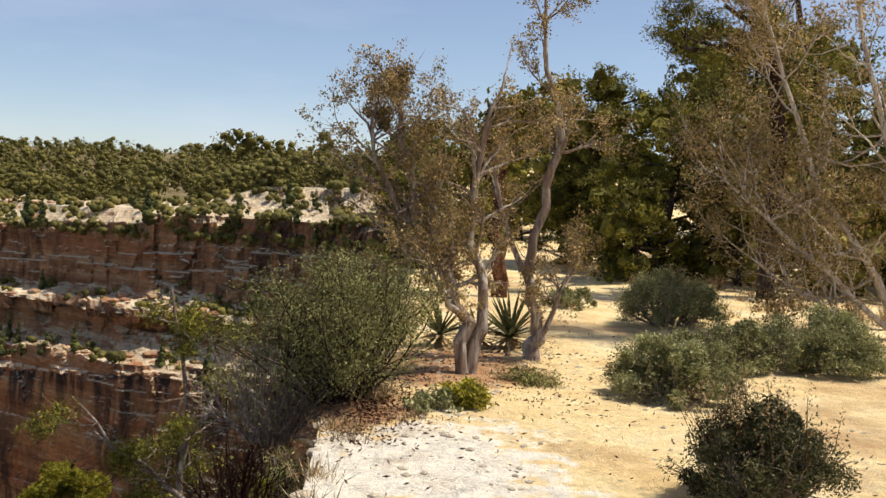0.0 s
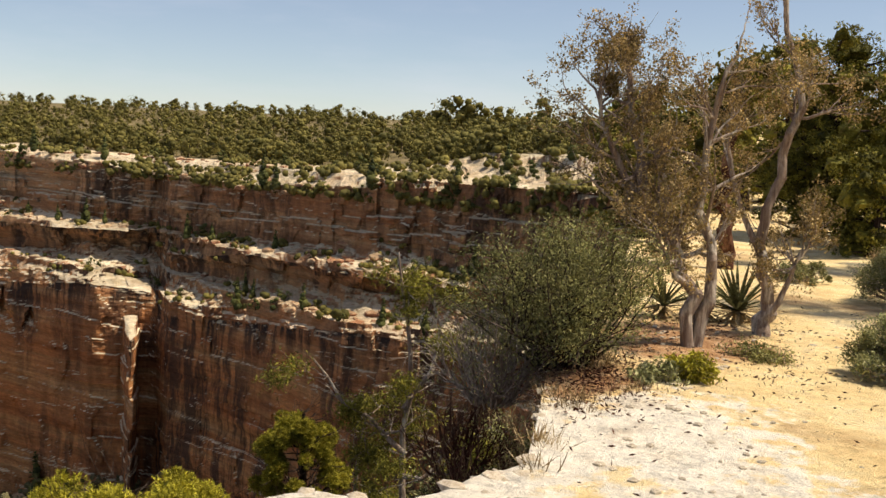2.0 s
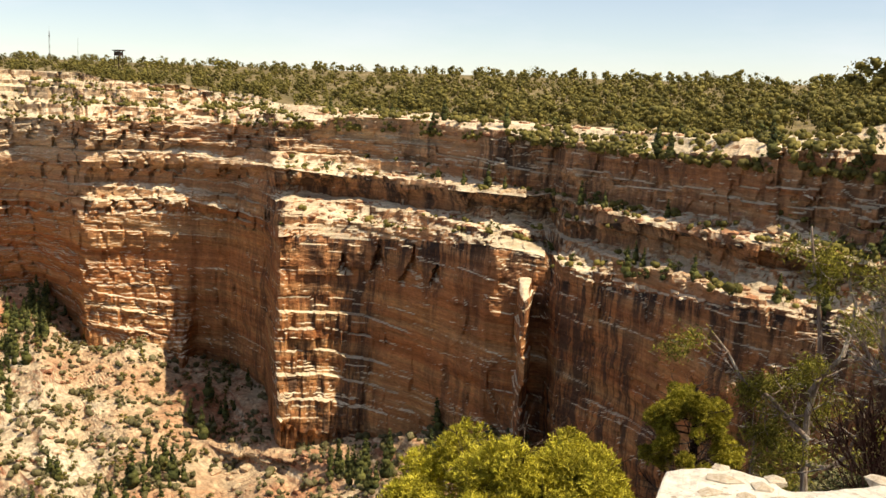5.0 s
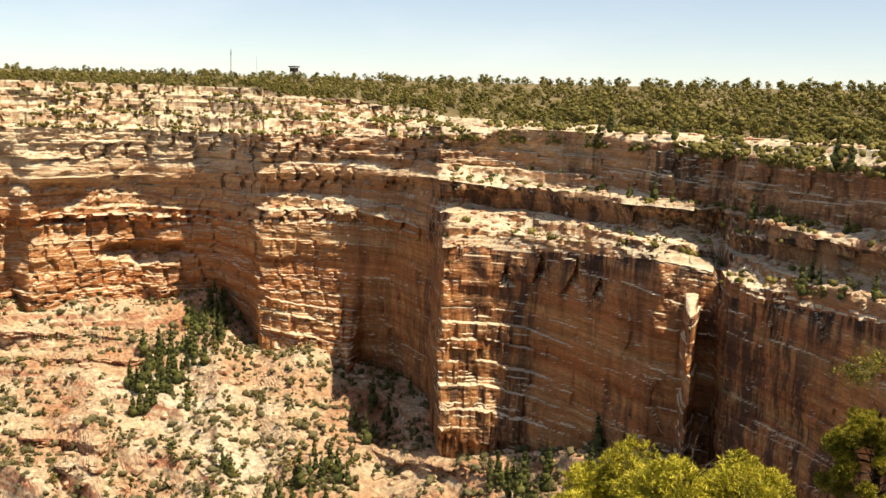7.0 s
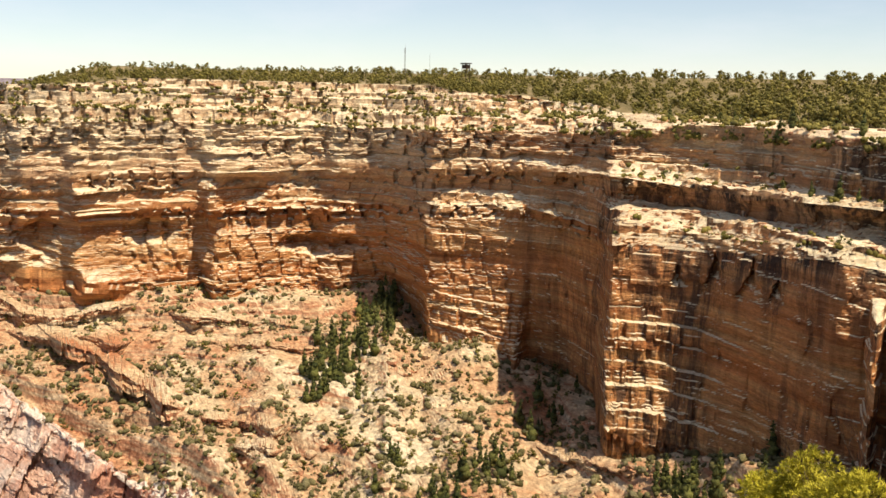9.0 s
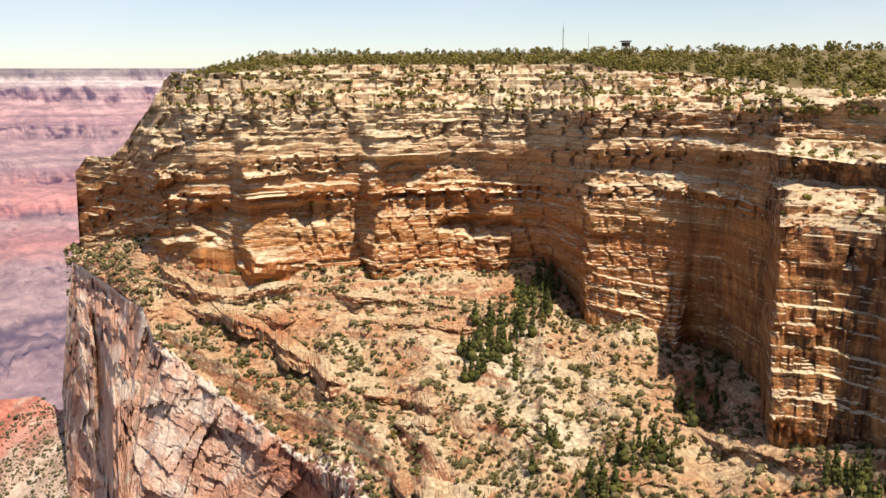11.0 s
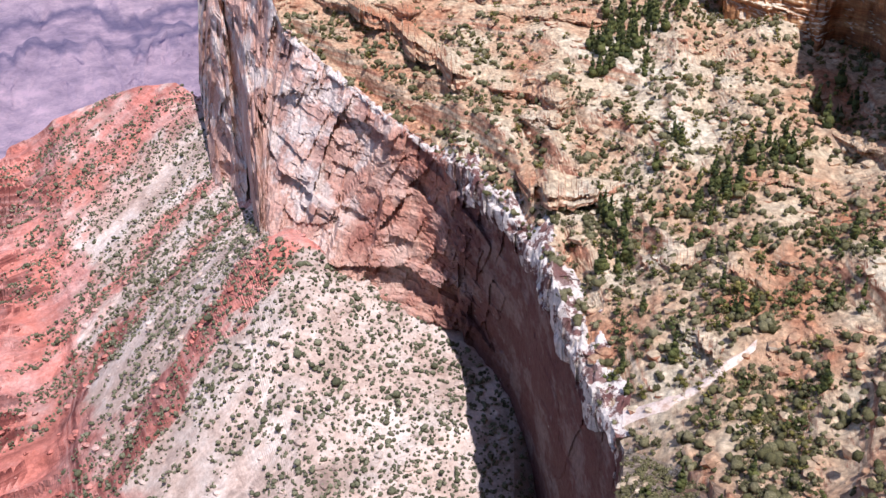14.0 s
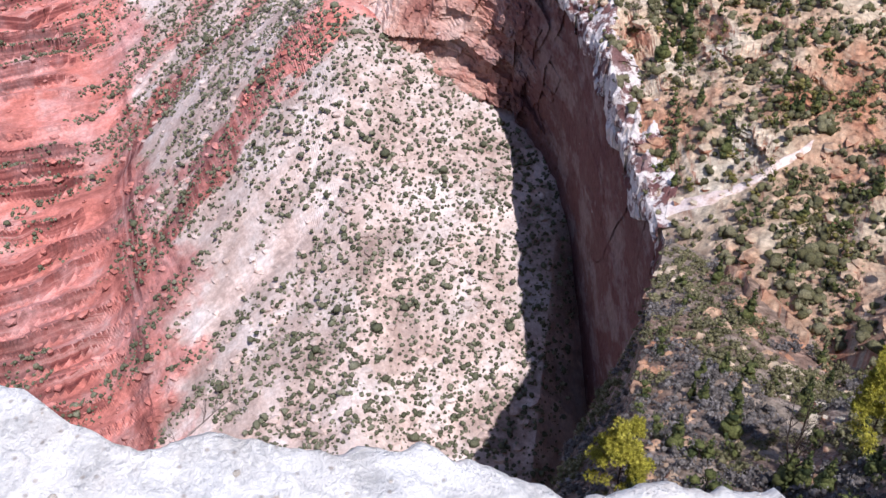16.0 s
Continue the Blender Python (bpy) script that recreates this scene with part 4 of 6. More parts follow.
crag = 8 * (hashed(np.floor(cz / 13 + 1.4 * fbm(tall / 25, cz / 40, 62, 3)), np.floor(tall / 31 + fbm(tall / 20, cz / 20, 63, 2)), 64) - 0.5) + 12 * fbm(tall / 40, cz / 60, 61, 2) + 9 * broken(tall / 24, cz / 22, 301) + 4 * broken(tall / 10, cz / 9, 302) + 1.6 * broken(tall / 4.5, cz / 3.6, 303) + 0.6 * broken(tall / 2, cz / 1.5, 304)
slot = np.clip((70 - LOW_AZ) / 3, 0, 1)[None] * (4 * np.abs(fbm(tall / 45, cz / 90, 331, 3)) + 1.6 * fbm(tall / 16, cz / 16, 332, 4) + 1.8 * broken(tall / 26, cz / 22, 333))
crag = slot + crag * np.clip((LOW_AZ[None] - 66) / 4, 0.13, 1)
cd = cd - crag * np.clip(q * 14, 0.05, 1)
cd = np.concatenate([cd[:1] + 14, cd])
cz = np.concatenate([cz[:1] - 3, cz])
lean = lean * np.concatenate([[[0.0]], q])
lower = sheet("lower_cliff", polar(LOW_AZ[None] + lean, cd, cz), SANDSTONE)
crest = np.clip(1 - np.arange(len(cd))[:, None] / (6 + (15 + 16 * np.clip((70 - LOW_AZ) / 3, 0, 1)) * vn(LOW_AZ / 0.35, LOW_AZ * 0, 311) ** 1.5)[None], 0, 1)
lower.data.attributes.new("crest", "FLOAT", "POINT").data.foreach_set("value", crest.ravel().astype(np.float32))
tagged(lower, "broken purple and white sandstone cliff with a dark shaded slot", "cliff", kind="structure")

# white craggy lip along the slot, set square to the edge
LIP_AZ = np.arange(58.6, 79.5, 0.06)
e_d, e_z = edge_line(LIP_AZ)
edge = polar(LIP_AZ, e_d, 0.0)[:, :2]
soft_edge = np.stack([np.convolve(np.pad(edge[:, k], 12, "edge"), np.ones(25) / 25, "valid") for k in (0, 1)], 1)
tangent = unit(np.gradient(soft_edge, axis=0))
inward = np.stack([tangent[:, 1], -tangent[:, 0]], 1)
wide = np.interp(LIP_AZ, [58.6, 60, 69, 71, 79.5], [3, 9, 9, 4, 3])
hang = np.interp(LIP_AZ, [58.6, 60, 69, 71, 79.5], [5, 12, 11, 3, 2]) * (0.4 + 0.9 * vn(edge[:, 0] / 14, edge[:, 1] / 14, 342))


def bench_z(x, y):
    a_ = np.degrees(np.arctan2(-x, y))
    d_, base_ = np.hypot(x, y), edge_line(a_)[0]
    foot_ = np.interp(a_, np.arange(0, 90, 0.1), FOOT_D) + 14
    return bench_at(a_, np.clip((d_ - base_) / (foot_ - base_), 0, 1))[1]


grid = []
for f in np.linspace(0, 1, 12):
    at_ = edge - inward * (1.2 + 1.8 * f * (1 - f))
    z_ = e_z - hang * (1 - f)
    rough = 1.6 * broken(edge[:, 0] / 9, z_ / 7, 343) + 0.5 * broken(edge[:, 0] / 3.2, z_ / 2.8, 344)
    at_ = at_ - inward * rough[:, None]
    grid.append(np.concatenate([at_, z_[:, None]], 1))
for f in np.linspace(0.06, 1, 14):
    at_ = edge + inward * (wide * f - 1.2 * (1 - f))[:, None]
    z_ = np.maximum(bench_z(at_[:, 0], at_[:, 1]), e_z - 1)
    rough = 1.3 * broken(at_[:, 0] / 6, at_[:, 1] / 6, 345) + 0.45 * broken(at_[:, 0] / 2.6, at_[:, 1] / 2.6, 346)
    grid.append(np.concatenate([at_, (z_ + 0.9 + rough - 2.2 * f * f - 4 * (f > 0.99))[:, None]], 1))
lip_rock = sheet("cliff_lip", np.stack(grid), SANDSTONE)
lip_rock.data.attributes.new("crest", "FLOAT", "POINT").data.foreach_set("value", np.full(len(lip_rock.data.vertices), 0.6, np.float32))
tagged(lip_rock, "white broken sandstone along the lip of the slot", "cliff", kind="structure")

# ---- the far side of the canyon ----
FAR_AZ = np.arange(66, 118, 0.2)
FAR_D = [(-40, 900), (-20, 1450), (-16, 1850), (-14.2, 2030), (-13.6, 2160), (-9.2, 2700), (-9, 2750), (-7, 3150), (-6.3, 3180), (-5.4, 3500), (-4.3, 3560), (-3.2, 3900), (-2.4, 3950), (-1.1, 4350), (-0.35, 4380), (0.0, 4560), (0.62, 4600)]
el = np.concatenate([np.linspace(-40, -17, 20), np.linspace(-16.8, 0.62, 170)])[:, None]
fd = along(el, FAR_D)
shape = 260 * fbm(FAR_AZ / 2.2, el / 3.0, 91, 4) + 150 * fbm(FAR_AZ / 0.6, el / 1.2, 92, 4) + 240 * np.abs(fbm(FAR_AZ / 1.1 + 0.25 * el, el / 7, 94, 4)) * np.clip((-13.4 - el) / 1.5, 0, 1)
fd2 = fd + shape * np.clip((0.62 - el) / 0.6, 0, 1)
fz = height(fd, el + 0.5 * fbm(FAR_AZ / 1.5, el / 1.0, 93, 3) * np.clip((0.62 - el) / 0.6, 0, 1))
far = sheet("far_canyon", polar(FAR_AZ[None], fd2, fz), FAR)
tagged(far, "distant hazy purple canyon walls under a level rim", "canyon", kind="structure")

# ---- the rim where the camera stands ----
LIP = [(-180, 4800), (-150, 4800), (-1.5, 4800), (0.0, 200), (0.6, 60), (1.4, 24), (2.6, 13), (3.6, 9.8), (4.4, 8.6), (5.8, 8.2), (6.5, 7.6), (7.0, 6.2), (7.7, 5.2), (9.1, 5.0), (13, 4.55), (17.4, 4.38), (20.8, 4.5), (23.8, 4.37), (24.7, 4.0), (34, 2.5),
       (46, 1.6), (52, 1.4), (58, 1.38), (62, 1.5), (68, 1.5), (77.2, 1.48), (82.4, 1.55), (91.9, 1.64), (96.9, 1.72), (103.7, 1.82), (107.2, 1.86), (108.9, 1.97), (110.5, 2.14), (125, 2.8), (150, 6), (165, 40), (172, 4800), (180, 4800)]
RIM_AZ = np.concatenate([np.arange(-180, -30, 2.0), np.arange(-30, -2, 0.25), np.arange(-2, 6, 0.05), np.arange(6, 46, 0.22), np.arange(46, 112, 0.35), np.arange(112, 180, 2.0)])
lip = np.exp(np.interp(RIM_AZ, [q[0] for q in LIP], np.log([q[1] for q in LIP])))
lip = lip * (1 + 0.07 * fbm(RIM_AZ / 4, RIM_AZ * 0 + 2, 3, 4) * (lip < 9) * (lip > 0))
q = np.linspace(0, 1, 120)[:, None]
gd = 0.35 * (lip / 0.35) ** q
gx, gy = -gd * np.sin(np.radians(RIM_AZ)), gd * np.cos(np.radians(RIM_AZ))


def ground_z(x, y):
    d = np.hypot(x, y)
    rise = 0.035 * np.clip(d - 14, 0, 300) * np.clip((d - 14) / 30, 0, 1)
    return rise + 0.16 * fbm(x / 2.2, y / 2.2, 21, 4) * np.clip(d / 3, 0.3, 1) + 0.035 * fbm(x / 0.8, y / 0.8, 22, 2)


gz = ground_z(gx, gy)
near_lip = (lip < 100)
fall = [(0.05, -0.05), (0.10, -0.16), (0.14, -0.4), (0.2, -0.9), (0.5, -1.5), (0.8, -3), (1.6, -4.2), (4, -9), (9, -20)]
fd_, fz_ = [gd], [gz]
for o, h in fall:
    o2 = o * (1 + 0.5 * fbm(RIM_AZ / 3, RIM_AZ * 0 + o * 9, 33, 3))
    fd_.append((gd[-1] + np.where(near_lip, o2, o))[None])
    fz_.append((gz[-1] + np.where(near_lip, h, 0))[None])
GD, GZ = np.concatenate(fd_), np.concatenate(fz_)
rim = sheet("ground", polar(RIM_AZ[None], GD, GZ), RIM, smooth=True, wrap=True)
tagged(rim, "sandy rim path with pale weathered limestone along the edge", "ground", kind="structure")
bare = np.clip(1 - (lip[None] - GD) / np.interp(RIM_AZ, [-20, 0, 8, 25, 60, 110], [0.4, 0.9, 1.6, 1.7, 3, 3])[None], 0, 1) * near_lip
# the strip of soil between the pale rock and the bush
bare = bare * np.where((RIM_AZ > 0.5) & (RIM_AZ < 8), np.clip((6.3 - GD) / 0.9, 0, 1), 1.0)
bare = np.maximum(0.85 * bare, (0.75 * np.exp(-((-GD * np.sin(np.radians(RIM_AZ)) + 0.1) / 1.3) ** 2 - ((GD * np.cos(np.radians(RIM_AZ)) - 5.6) / 2.0) ** 2)))
earth_x, earth_y = -GD * np.sin(np.radians(RIM_AZ)), GD * np.cos(np.radians(RIM_AZ))
earth = np.maximum(0.95 * np.exp(-((earth_x - 0.15) / 1.05) ** 2 - ((earth_y - 9.2) / 1.3) ** 2), 0.9 * np.exp(-((earth_x + 0.55) / 0.45) ** 2 - ((earth_y - 7.2) / 0.8) ** 2))
rim.data.attributes.new("soil", "FLOAT", "POINT").data.foreach_set("value", earth.ravel().astype(np.float32))
rim.data.attributes.new("rock", "FLOAT", "POINT").data.foreach_set("value", bare.ravel().astype(np.float32))

# ---- building plants ----
def part(name, data, parent, label=""):
    ob = new(name, data)
    ob.parent = parent
    return tagged(ob, label)


def thing(name, at, label, category, group=""):
    ob = new(name)
    ob.empty_display_size = 0.2
    ob.matrix_basis = at if isinstance(at, Matrix) else Matrix.Translation(at)
    return tagged(ob, label, category, group)


def leaf_quads(r, centres, size, slim=0.55, rise=0.0, along_dir=None):
    """Small leaf blades at the centres: four-sided, each turned its own way."""
    n = len(centres)
    size = size * r.uniform(0.6, 1.35, n)[:, None]
    a = unit(r.normal(size=(n, 3)) + np.array([0, 0, rise])) if along_dir is None else unit(along_dir + 0.35 * r.normal(size=(n, 3)))
    b = unit(np.cross(a, r.normal(size=(n, 3))))
    v = np.stack([centres - a * size * 0.5, centres + b * size * slim * 0.5, centres + a * size * 0.5, centres - b * size * slim * 0.5], 1)
    return v.reshape(-1, 3), np.arange(4 * n).reshape(n, 4)


def tubes(segs, sides=5):
    """Tapered round limbs: rows of start, end, start radius, end radius."""
    g = np.array([(*p, *q, r0, r1) for p, q, r0, r1 in segs])
    p, q, r0, r1 = g[:, :3], g[:, 3:6], g[:, 6], g[:, 7]
    d = unit(q - p)
    p, q = p - d * r0[:, None] * 0.35, q + d * r1[:, None] * 0.35
    side = unit(np.cross(d, np.where(np.abs(d[:, 2:]) < 0.9, [[0, 0, 1.0]], [[1.0, 0, 0]])))
    up = np.cross(d, side)
    ang = np.arange(sides) * 2 * np.pi / sides
    ring = side[:, None] * np.cos(ang)[None, :, None] + up[:, None] * np.sin(ang)[None, :, None]
    lo, hi = p[:, None] + ring * r0[:, None, None], q[:, None] + ring * r1[:, None, None]
    v = np.concatenate([lo, hi], 1).reshape(-1, 3)
    base = np.arange(len(g))[:, None] * 2 * sides
    k = np.arange(sides)
    f = np.stack([base + k, base + (k + 1) % sides, base + sides + (k + 1) % sides, base + sides + k], -1).reshape(-1, 4)
    return v, f


def grow(r, p, d, length, rad, level, segs, tips, wob=0.28, lift=0.12, kids=3, ratio=0.62, steps=5, spread=0.9, bare=0.3):
    """A limb that wanders, tapers and forks; its last twigs become tips."""
    p, d = np.array(p, float), unit(np.array(d, float))
    end = 0.35 if level else 0.3
    for k in range(steps):
        d = unit(d + wob * r.normal(size=3) + np.array([0, 0, lift]))
        q = p + d * length / steps
        a, b = rad * (1 - (1 - end) * k / steps), rad * (1 - (1 - end) * (k + 1) / steps)
        segs.append((p, q, a, b))
        if level == 0:
            tips.append((q, d))
        elif (k + 1) / steps > bare:
            for _ in range(r.poisson(kids / (steps * (1 - bare)) + 0.01)):
                side = unit(d + spread * unit(np.cross(d, r.normal(size=3))))
                grow(r, q, side, length * ratio * r.uniform(0.6, 1.15), b * 0.62, level - 1, segs, tips, wob, lift, kids, ratio, max(3, steps - 1), spread, 0.15)
        p = q
    if level:
        grow(r, p, d, length * ratio, rad * end, level - 1, segs, tips, wob, lift, kids, ratio, max(3, steps - 1), spread, 0.15)


def near_tips(r, tips, count, spread, some=0.6):
    leafy = r.permutation(len(tips))[:max(1, int(some * len(tips)))]
    at = leafy[r.integers(0, len(leafy), count)]
    c = np.array([t[0] for t in tips])[at] + spread * r.normal(size=(count, 3))
    return c, np.array([t[1] for t in tips])[at]


def crown_blobs(r, blobs, count, size, slim=0.6):
    """Leaves over the skin of a few uneven clumps (centre, radius)."""
    w = np.array([b[1] ** 2 for b in blobs])
    pick = r.choice(len(blobs), count, p=w / w.sum())
    c, rad = np.array([b[0] for b in blobs])[pick], np.array([b[1] for b in blobs])[pick]
    u = unit(r.normal(size=(count, 3)))
    u[:, 2] *= 0.8
    return leaf_quads(r, c + u * (rad * r.uniform(0.45, 1.12, count))[:, None], size, slim)


ICO_V = unit(np.array([(a, b, 0) for a in (-1, 1) for b in (-1.618, 1.618)] + [(0, a, b) for a in (-1, 1) for b in (-1.618, 1.618)] + [(b, 0, a) for a in (-1, 1) for b in (-1.618, 1.618)], float))
ICO_F = np.array([(i, j, k) for i in range(12) for j in range(i + 1, 12) for k in range(j + 1, 12)
                  if max(np.linalg.norm(ICO_V[i] - ICO_V[j]), np.linalg.norm(ICO_V[j] - ICO_V[k]), np.linalg.norm(ICO_V[i] - ICO_V[k])) < 1.2])
ICO_F = np.array([f if np.dot(np.cross(ICO_V[f[1]] - ICO_V[f[0]], ICO_V[f[2]] - ICO_V[f[0]]), ICO_V[f[0]]) > 0 else f[::-1] for f in ICO_F])


def clumps(r, blobs, squash=0.85):
    """Lumpy masses of foliage, each with its own uneven outline."""
    V, F = [], []
    for c, rad in blobs:
        v = ICO_V * rad * r.uniform(0.62, 1.25, (12, 1))
        v[:, 2] *= squash
        F.append(ICO_F + 12 * len(V))
        V.append(v + c)
    f = np.concatenate(F)
    return np.concatenate(V), np.concatenate([f, f[:, 2:]], 1)


def both(a, b):
    """Joins two pieces of one crown."""
    return np.concatenate([a[0], b[0]]), np.concatenate([a[1], b[1] + len(a[0])])


# small stock of plants for the middle distance: trunk and crown each one mesh
def stock_juniper(seed, leafy=160, tall=4.0):
    r = np.random.default_rng(seed)
    wide = r.uniform(0.55, 0.85) * tall
    blobs = []
    for h in np.linspace(0.02, 1, 8):
        a, o = r.uniform(0, 6.28), wide * math.sin(0.5 + 2.3 * h) ** 0.8 * r.uniform(0.25, 0.7) * (1.0 if h < 0.9 else 0.3)
        blobs.append((np.array([math.cos(a) * o, math.sin(a) * o, tall * (0.14 + 0.6 * h)]), tall * r.uniform(0.2, 0.3) * (1.1 - 0.25 * h)))
    lean = r.normal(size=2) * 0.15
    trunk = tubes([((0, 0, -0.5), (lean[0], lean[1], tall * 0.5), 0.15, 0.08)], 4)
    return trunk, both(clumps(r, [(c, rad * 0.75) for c, rad in blobs[1::2]], 0.8), crown_blobs(r, [(c, rad * 1.15) for c, rad in blobs], leafy, tall * 0.09, 0.75))


def stock_fir(seed, leafy=90, tall=8.0):
    r = np.random.default_rng(seed)
    h = r.uniform(0.06, 1, leafy) ** 0.85
    ang = r.uniform(0, 2 * np.pi, leafy)
    rad = tall * 0.25 * (1.03 - h) * r.uniform(0.5, 1.1, leafy)
    c = np.stack([np.cos(ang) * rad, np.sin(ang) * rad, tall * h], 1)
    out = np.stack([np.cos(ang), np.sin(ang), -0.25 + 0 * ang], 1)
    blobs = [(np.array([r.normal() * 0.05 * tall * (1 - k), r.normal() * 0.05 * tall * (1 - k), tall * k]), tall * 0.2 * (1.06 - k) * r.uniform(0.8, 1.15)) for k in np.linspace(0.1, 0.97, 9)]
    return tubes([((0, 0, -0.5), (0, 0, tall * 0.97), 0.16, 0.02)], 4), both(clumps(r, blobs, 0.95), leaf_quads(r, c, tall * 0.085, 0.5, 0, out))


def stock_shrub(seed, leafy=12, wide=1.0, lumps=3, core=1.0):
    r = np.random.default_rng(seed)
    blobs = [(np.array([r.normal() * 0.26 * wide, r.normal() * 0.26 * wide, wide * r.uniform(0.12, 0.34)]), wide * r.uniform(0.24, 0.4)) for _ in range(lumps)]
    return None, both(clumps(r, [(c, core * rad) for c, rad in blobs]), crown_blobs(r, blobs, leafy, wide * 0.17, 0.7))


def strew(name, stock, places, scales, mats, r, label, category):
    """Uncounted plants of one kind as one mesh."""
    V, F, M, n = [], [], [], 0
    which = r.integers(0, len(stock), len(places))
    turn = r.uniform(0, 2 * np.pi, len(places))
    for k, kind in enumerate(stock):
        sel = np.where(which == k)[0]
        if not len(sel):
            continue
        c, s_ = np.cos(turn[sel]), np.sin(turn[sel])
        for slot, piece in enumerate(kind):
            if piece is None:
                continue
            v, f = piece
            x = (v[None, :, 0] * c[:, None] - v[None, :, 1] * s_[:, None]) * scales[sel, None]
            y = (v[None, :, 0] * s_[:, None] + v[None, :, 1] * c[:, None]) * scales[sel, None]
            z = v[None, :, 2] * scales[sel, None]
            V.append((np.stack([x, y, z], -1) + places[sel][:, None]).reshape(-1, 3))
            F.append((f[None] + (n + np.arange(len(sel)) * len(v))[:, None, None]).reshape(-1, 4))
            M.append(np.full(len(sel) * len(f), slot))
            n += len(sel) * len(v)
    ob = new(name, fast_mesh(name, np.concatenate(V), np.concatenate(F), mats, True, np.concatenate(M)))
    return tagged(ob, label, category, kind="stuff")


def stand_of(name, stock, places, scales, bark, leaf, r, label, category, group):
    """Countable plants: one built of each stock shape, the rest copies that share its meshes."""
    first = {}
    for p, sc in zip(places, scales):
        k = int(r.integers(0, len(stock)))
        m = Matrix.Translation(p) @ Matrix.Rotation(r.uniform(0, 6.28), 4, "Z")
        if k not in first:
            ob = thing(name, m, label, category, group)
            if stock[k][0] is not None:
                part("trunk", fast_mesh("trunk", *stock[k][0], [bark]), ob)
            part("crown", fast_mesh("crown", *stock[k][1], [leaf], True), ob)
            ob.scale = (sc, sc, sc)
            first[k] = ob
        else:
            ob = copy_thing(first[k], m)
            ob.matrix_basis = m @ Matrix.Diagonal((sc, sc, sc, 1))


JUNIPERS = [stock_juniper(k) for k in range(6)]
FIRS = [stock_fir(k) for k in range(4)]
SCRUB = [stock_shrub(k, 3, 1.0, 2) for k in range(10)]
BRUSH = [stock_shrub(k + 50, 46, 1.0, 3, 0.55) for k in range(8)]
SMALL = [stock_shrub(k + 20, 1, 1.3, 1) for k in range(10)]
r = np.random.default_rng(11)


def sheet_points(az, row, D, Zs, axis_az):
    """Places on a polar sheet at given azimuths and row positions."""
    i = np.clip(np.searchsorted(axis_az, az), 0, len(axis_az) - 1)
    j = np.clip(row.astype(int), 0, len(D) - 1)
    return polar(az, D[j, i], Zs[j, i])


# ---- woods on the plateau ----
n = 4300
az = r.uniform(1, 77.2, n)
far_d = 2 + 270 * r.uniform(0, 1, n) ** 1.5
base_d, base_z = np.interp(az, WALL_AZ, top_d), np.interp(az, WALL_AZ, top_z)
z = np.array([roof_z(np.array([a]), np.array([d0]), np.array([z0]), f)[0] for a, d0, z0, f in zip(az, base_d, base_z, far_d)])
keep = (az < 76) | (far_d < 60)
thin = np.where((az > 48) & (far_d < 14), vn(az * 2, far_d / 8, 5) > 0.55, True)
keep &= thin & (vn(az * 1.1, far_d / 22, 15) > np.interp(far_d, [0, 40, 120], [0.36, 0.22, 0.0]))
woods = polar(az, base_d + far_d, z - 0.3)[keep]
size = (0.6 + 1.1 * r.uniform(0, 1, n) ** 2.2)[keep] * np.interp(az[keep], [1, 24, 40, 55, 77], [1.15, 1.12, 1.0, 0.9, 0.72])
strew("plateau_woods", JUNIPERS, woods[250:], size[250:], [DARK_BARK, WOODS], r, "dense juniper and pinyon woodland along the canyon rim", "woodland")
stand_of("juniper_tree", JUNIPERS, woods[:250], size[:250], DARK_BARK, WOODS, r, "round dark green juniper on the canyon rim", "tree", "junipers on the canyon rim")

# shrubs and small trees on the wall's broken top and ledges
row = np.concatenate([r.uniform(0, 32, 4200), r.uniform(64, 98, 260), r.uniform(126, 146, 200)])
az = np.concatenate([np.where(r.uniform(size=4200) < 0.62, r.uniform(1, 46, 4200), r.uniform(46, 78, 4200)), r.uniform(4, 44, 260), r.uniform(4, 44, 200)])
clumpy = vn(az * 1.3, row / 9, 7) > np.interp(az, [0, 30, 50, 79], [0.42, 0.44, 0.45, 0.47])
p = sheet_points(az[clumpy], row[clumpy], wd, wz, WALL_AZ)
sc = r.uniform(1.1, 3.3, len(p))
strew("ledge_scrub", SCRUB, p, sc, [DARK_BARK, WOODS], r, "dark green scrub growing on the rock ledges", "shrub")
row = np.concatenate([r.uniform(2, 30, 60), r.uniform(74, 94, 22), r.uniform(128, 146, 22)])
az = np.concatenate([r.uniform(2, 46, 60), r.uniform(6, 43, 22), r.uniform(8, 34, 22)])
p = sheet_points(az, row, wd, wz, WALL_AZ)
stand_of("ledge_pine", JUNIPERS + FIRS[:2], p, r.uniform(0.45, 0.95, len(p)), DARK_BARK, FIR, r, "small dark evergreen rooted on a cliff ledge", "tree", "evergreens on the cliff ledges")

# shrubs on the bench
n = 9500
az, q = r.uniform(12, 84, n), r.uniform(0, 0.97, n)
d, z = bench_at(az, q)
keep = vn(-d * np.sin(np.radians(az)) / 14, d * np.cos(np.radians(az)) / 14, 23) > np.interp(az, [30, 45, 60, 84], [0.1, 0.24, 0.24, 0.36])
way = np.clip((58.6 - az) / 8.1, 0, 1)
keep &= (np.abs(np.degrees(np.arctan2(z - EYE, d)) + 36.4 - 5.0 * way + 0.8 * np.sin(way * 3.1)) > 0.9) | (az > 59) | (az < 50)
strew("bench_shrubs", SCRUB, polar(az, d, z)[keep], 1.0 + 3.2 * r.uniform(0, 1, n)[keep] ** 1.6, [DARK_BARK, SHRUBS], r, "dull green shrubs scattered over the talus bench", "shrub")
n = 420
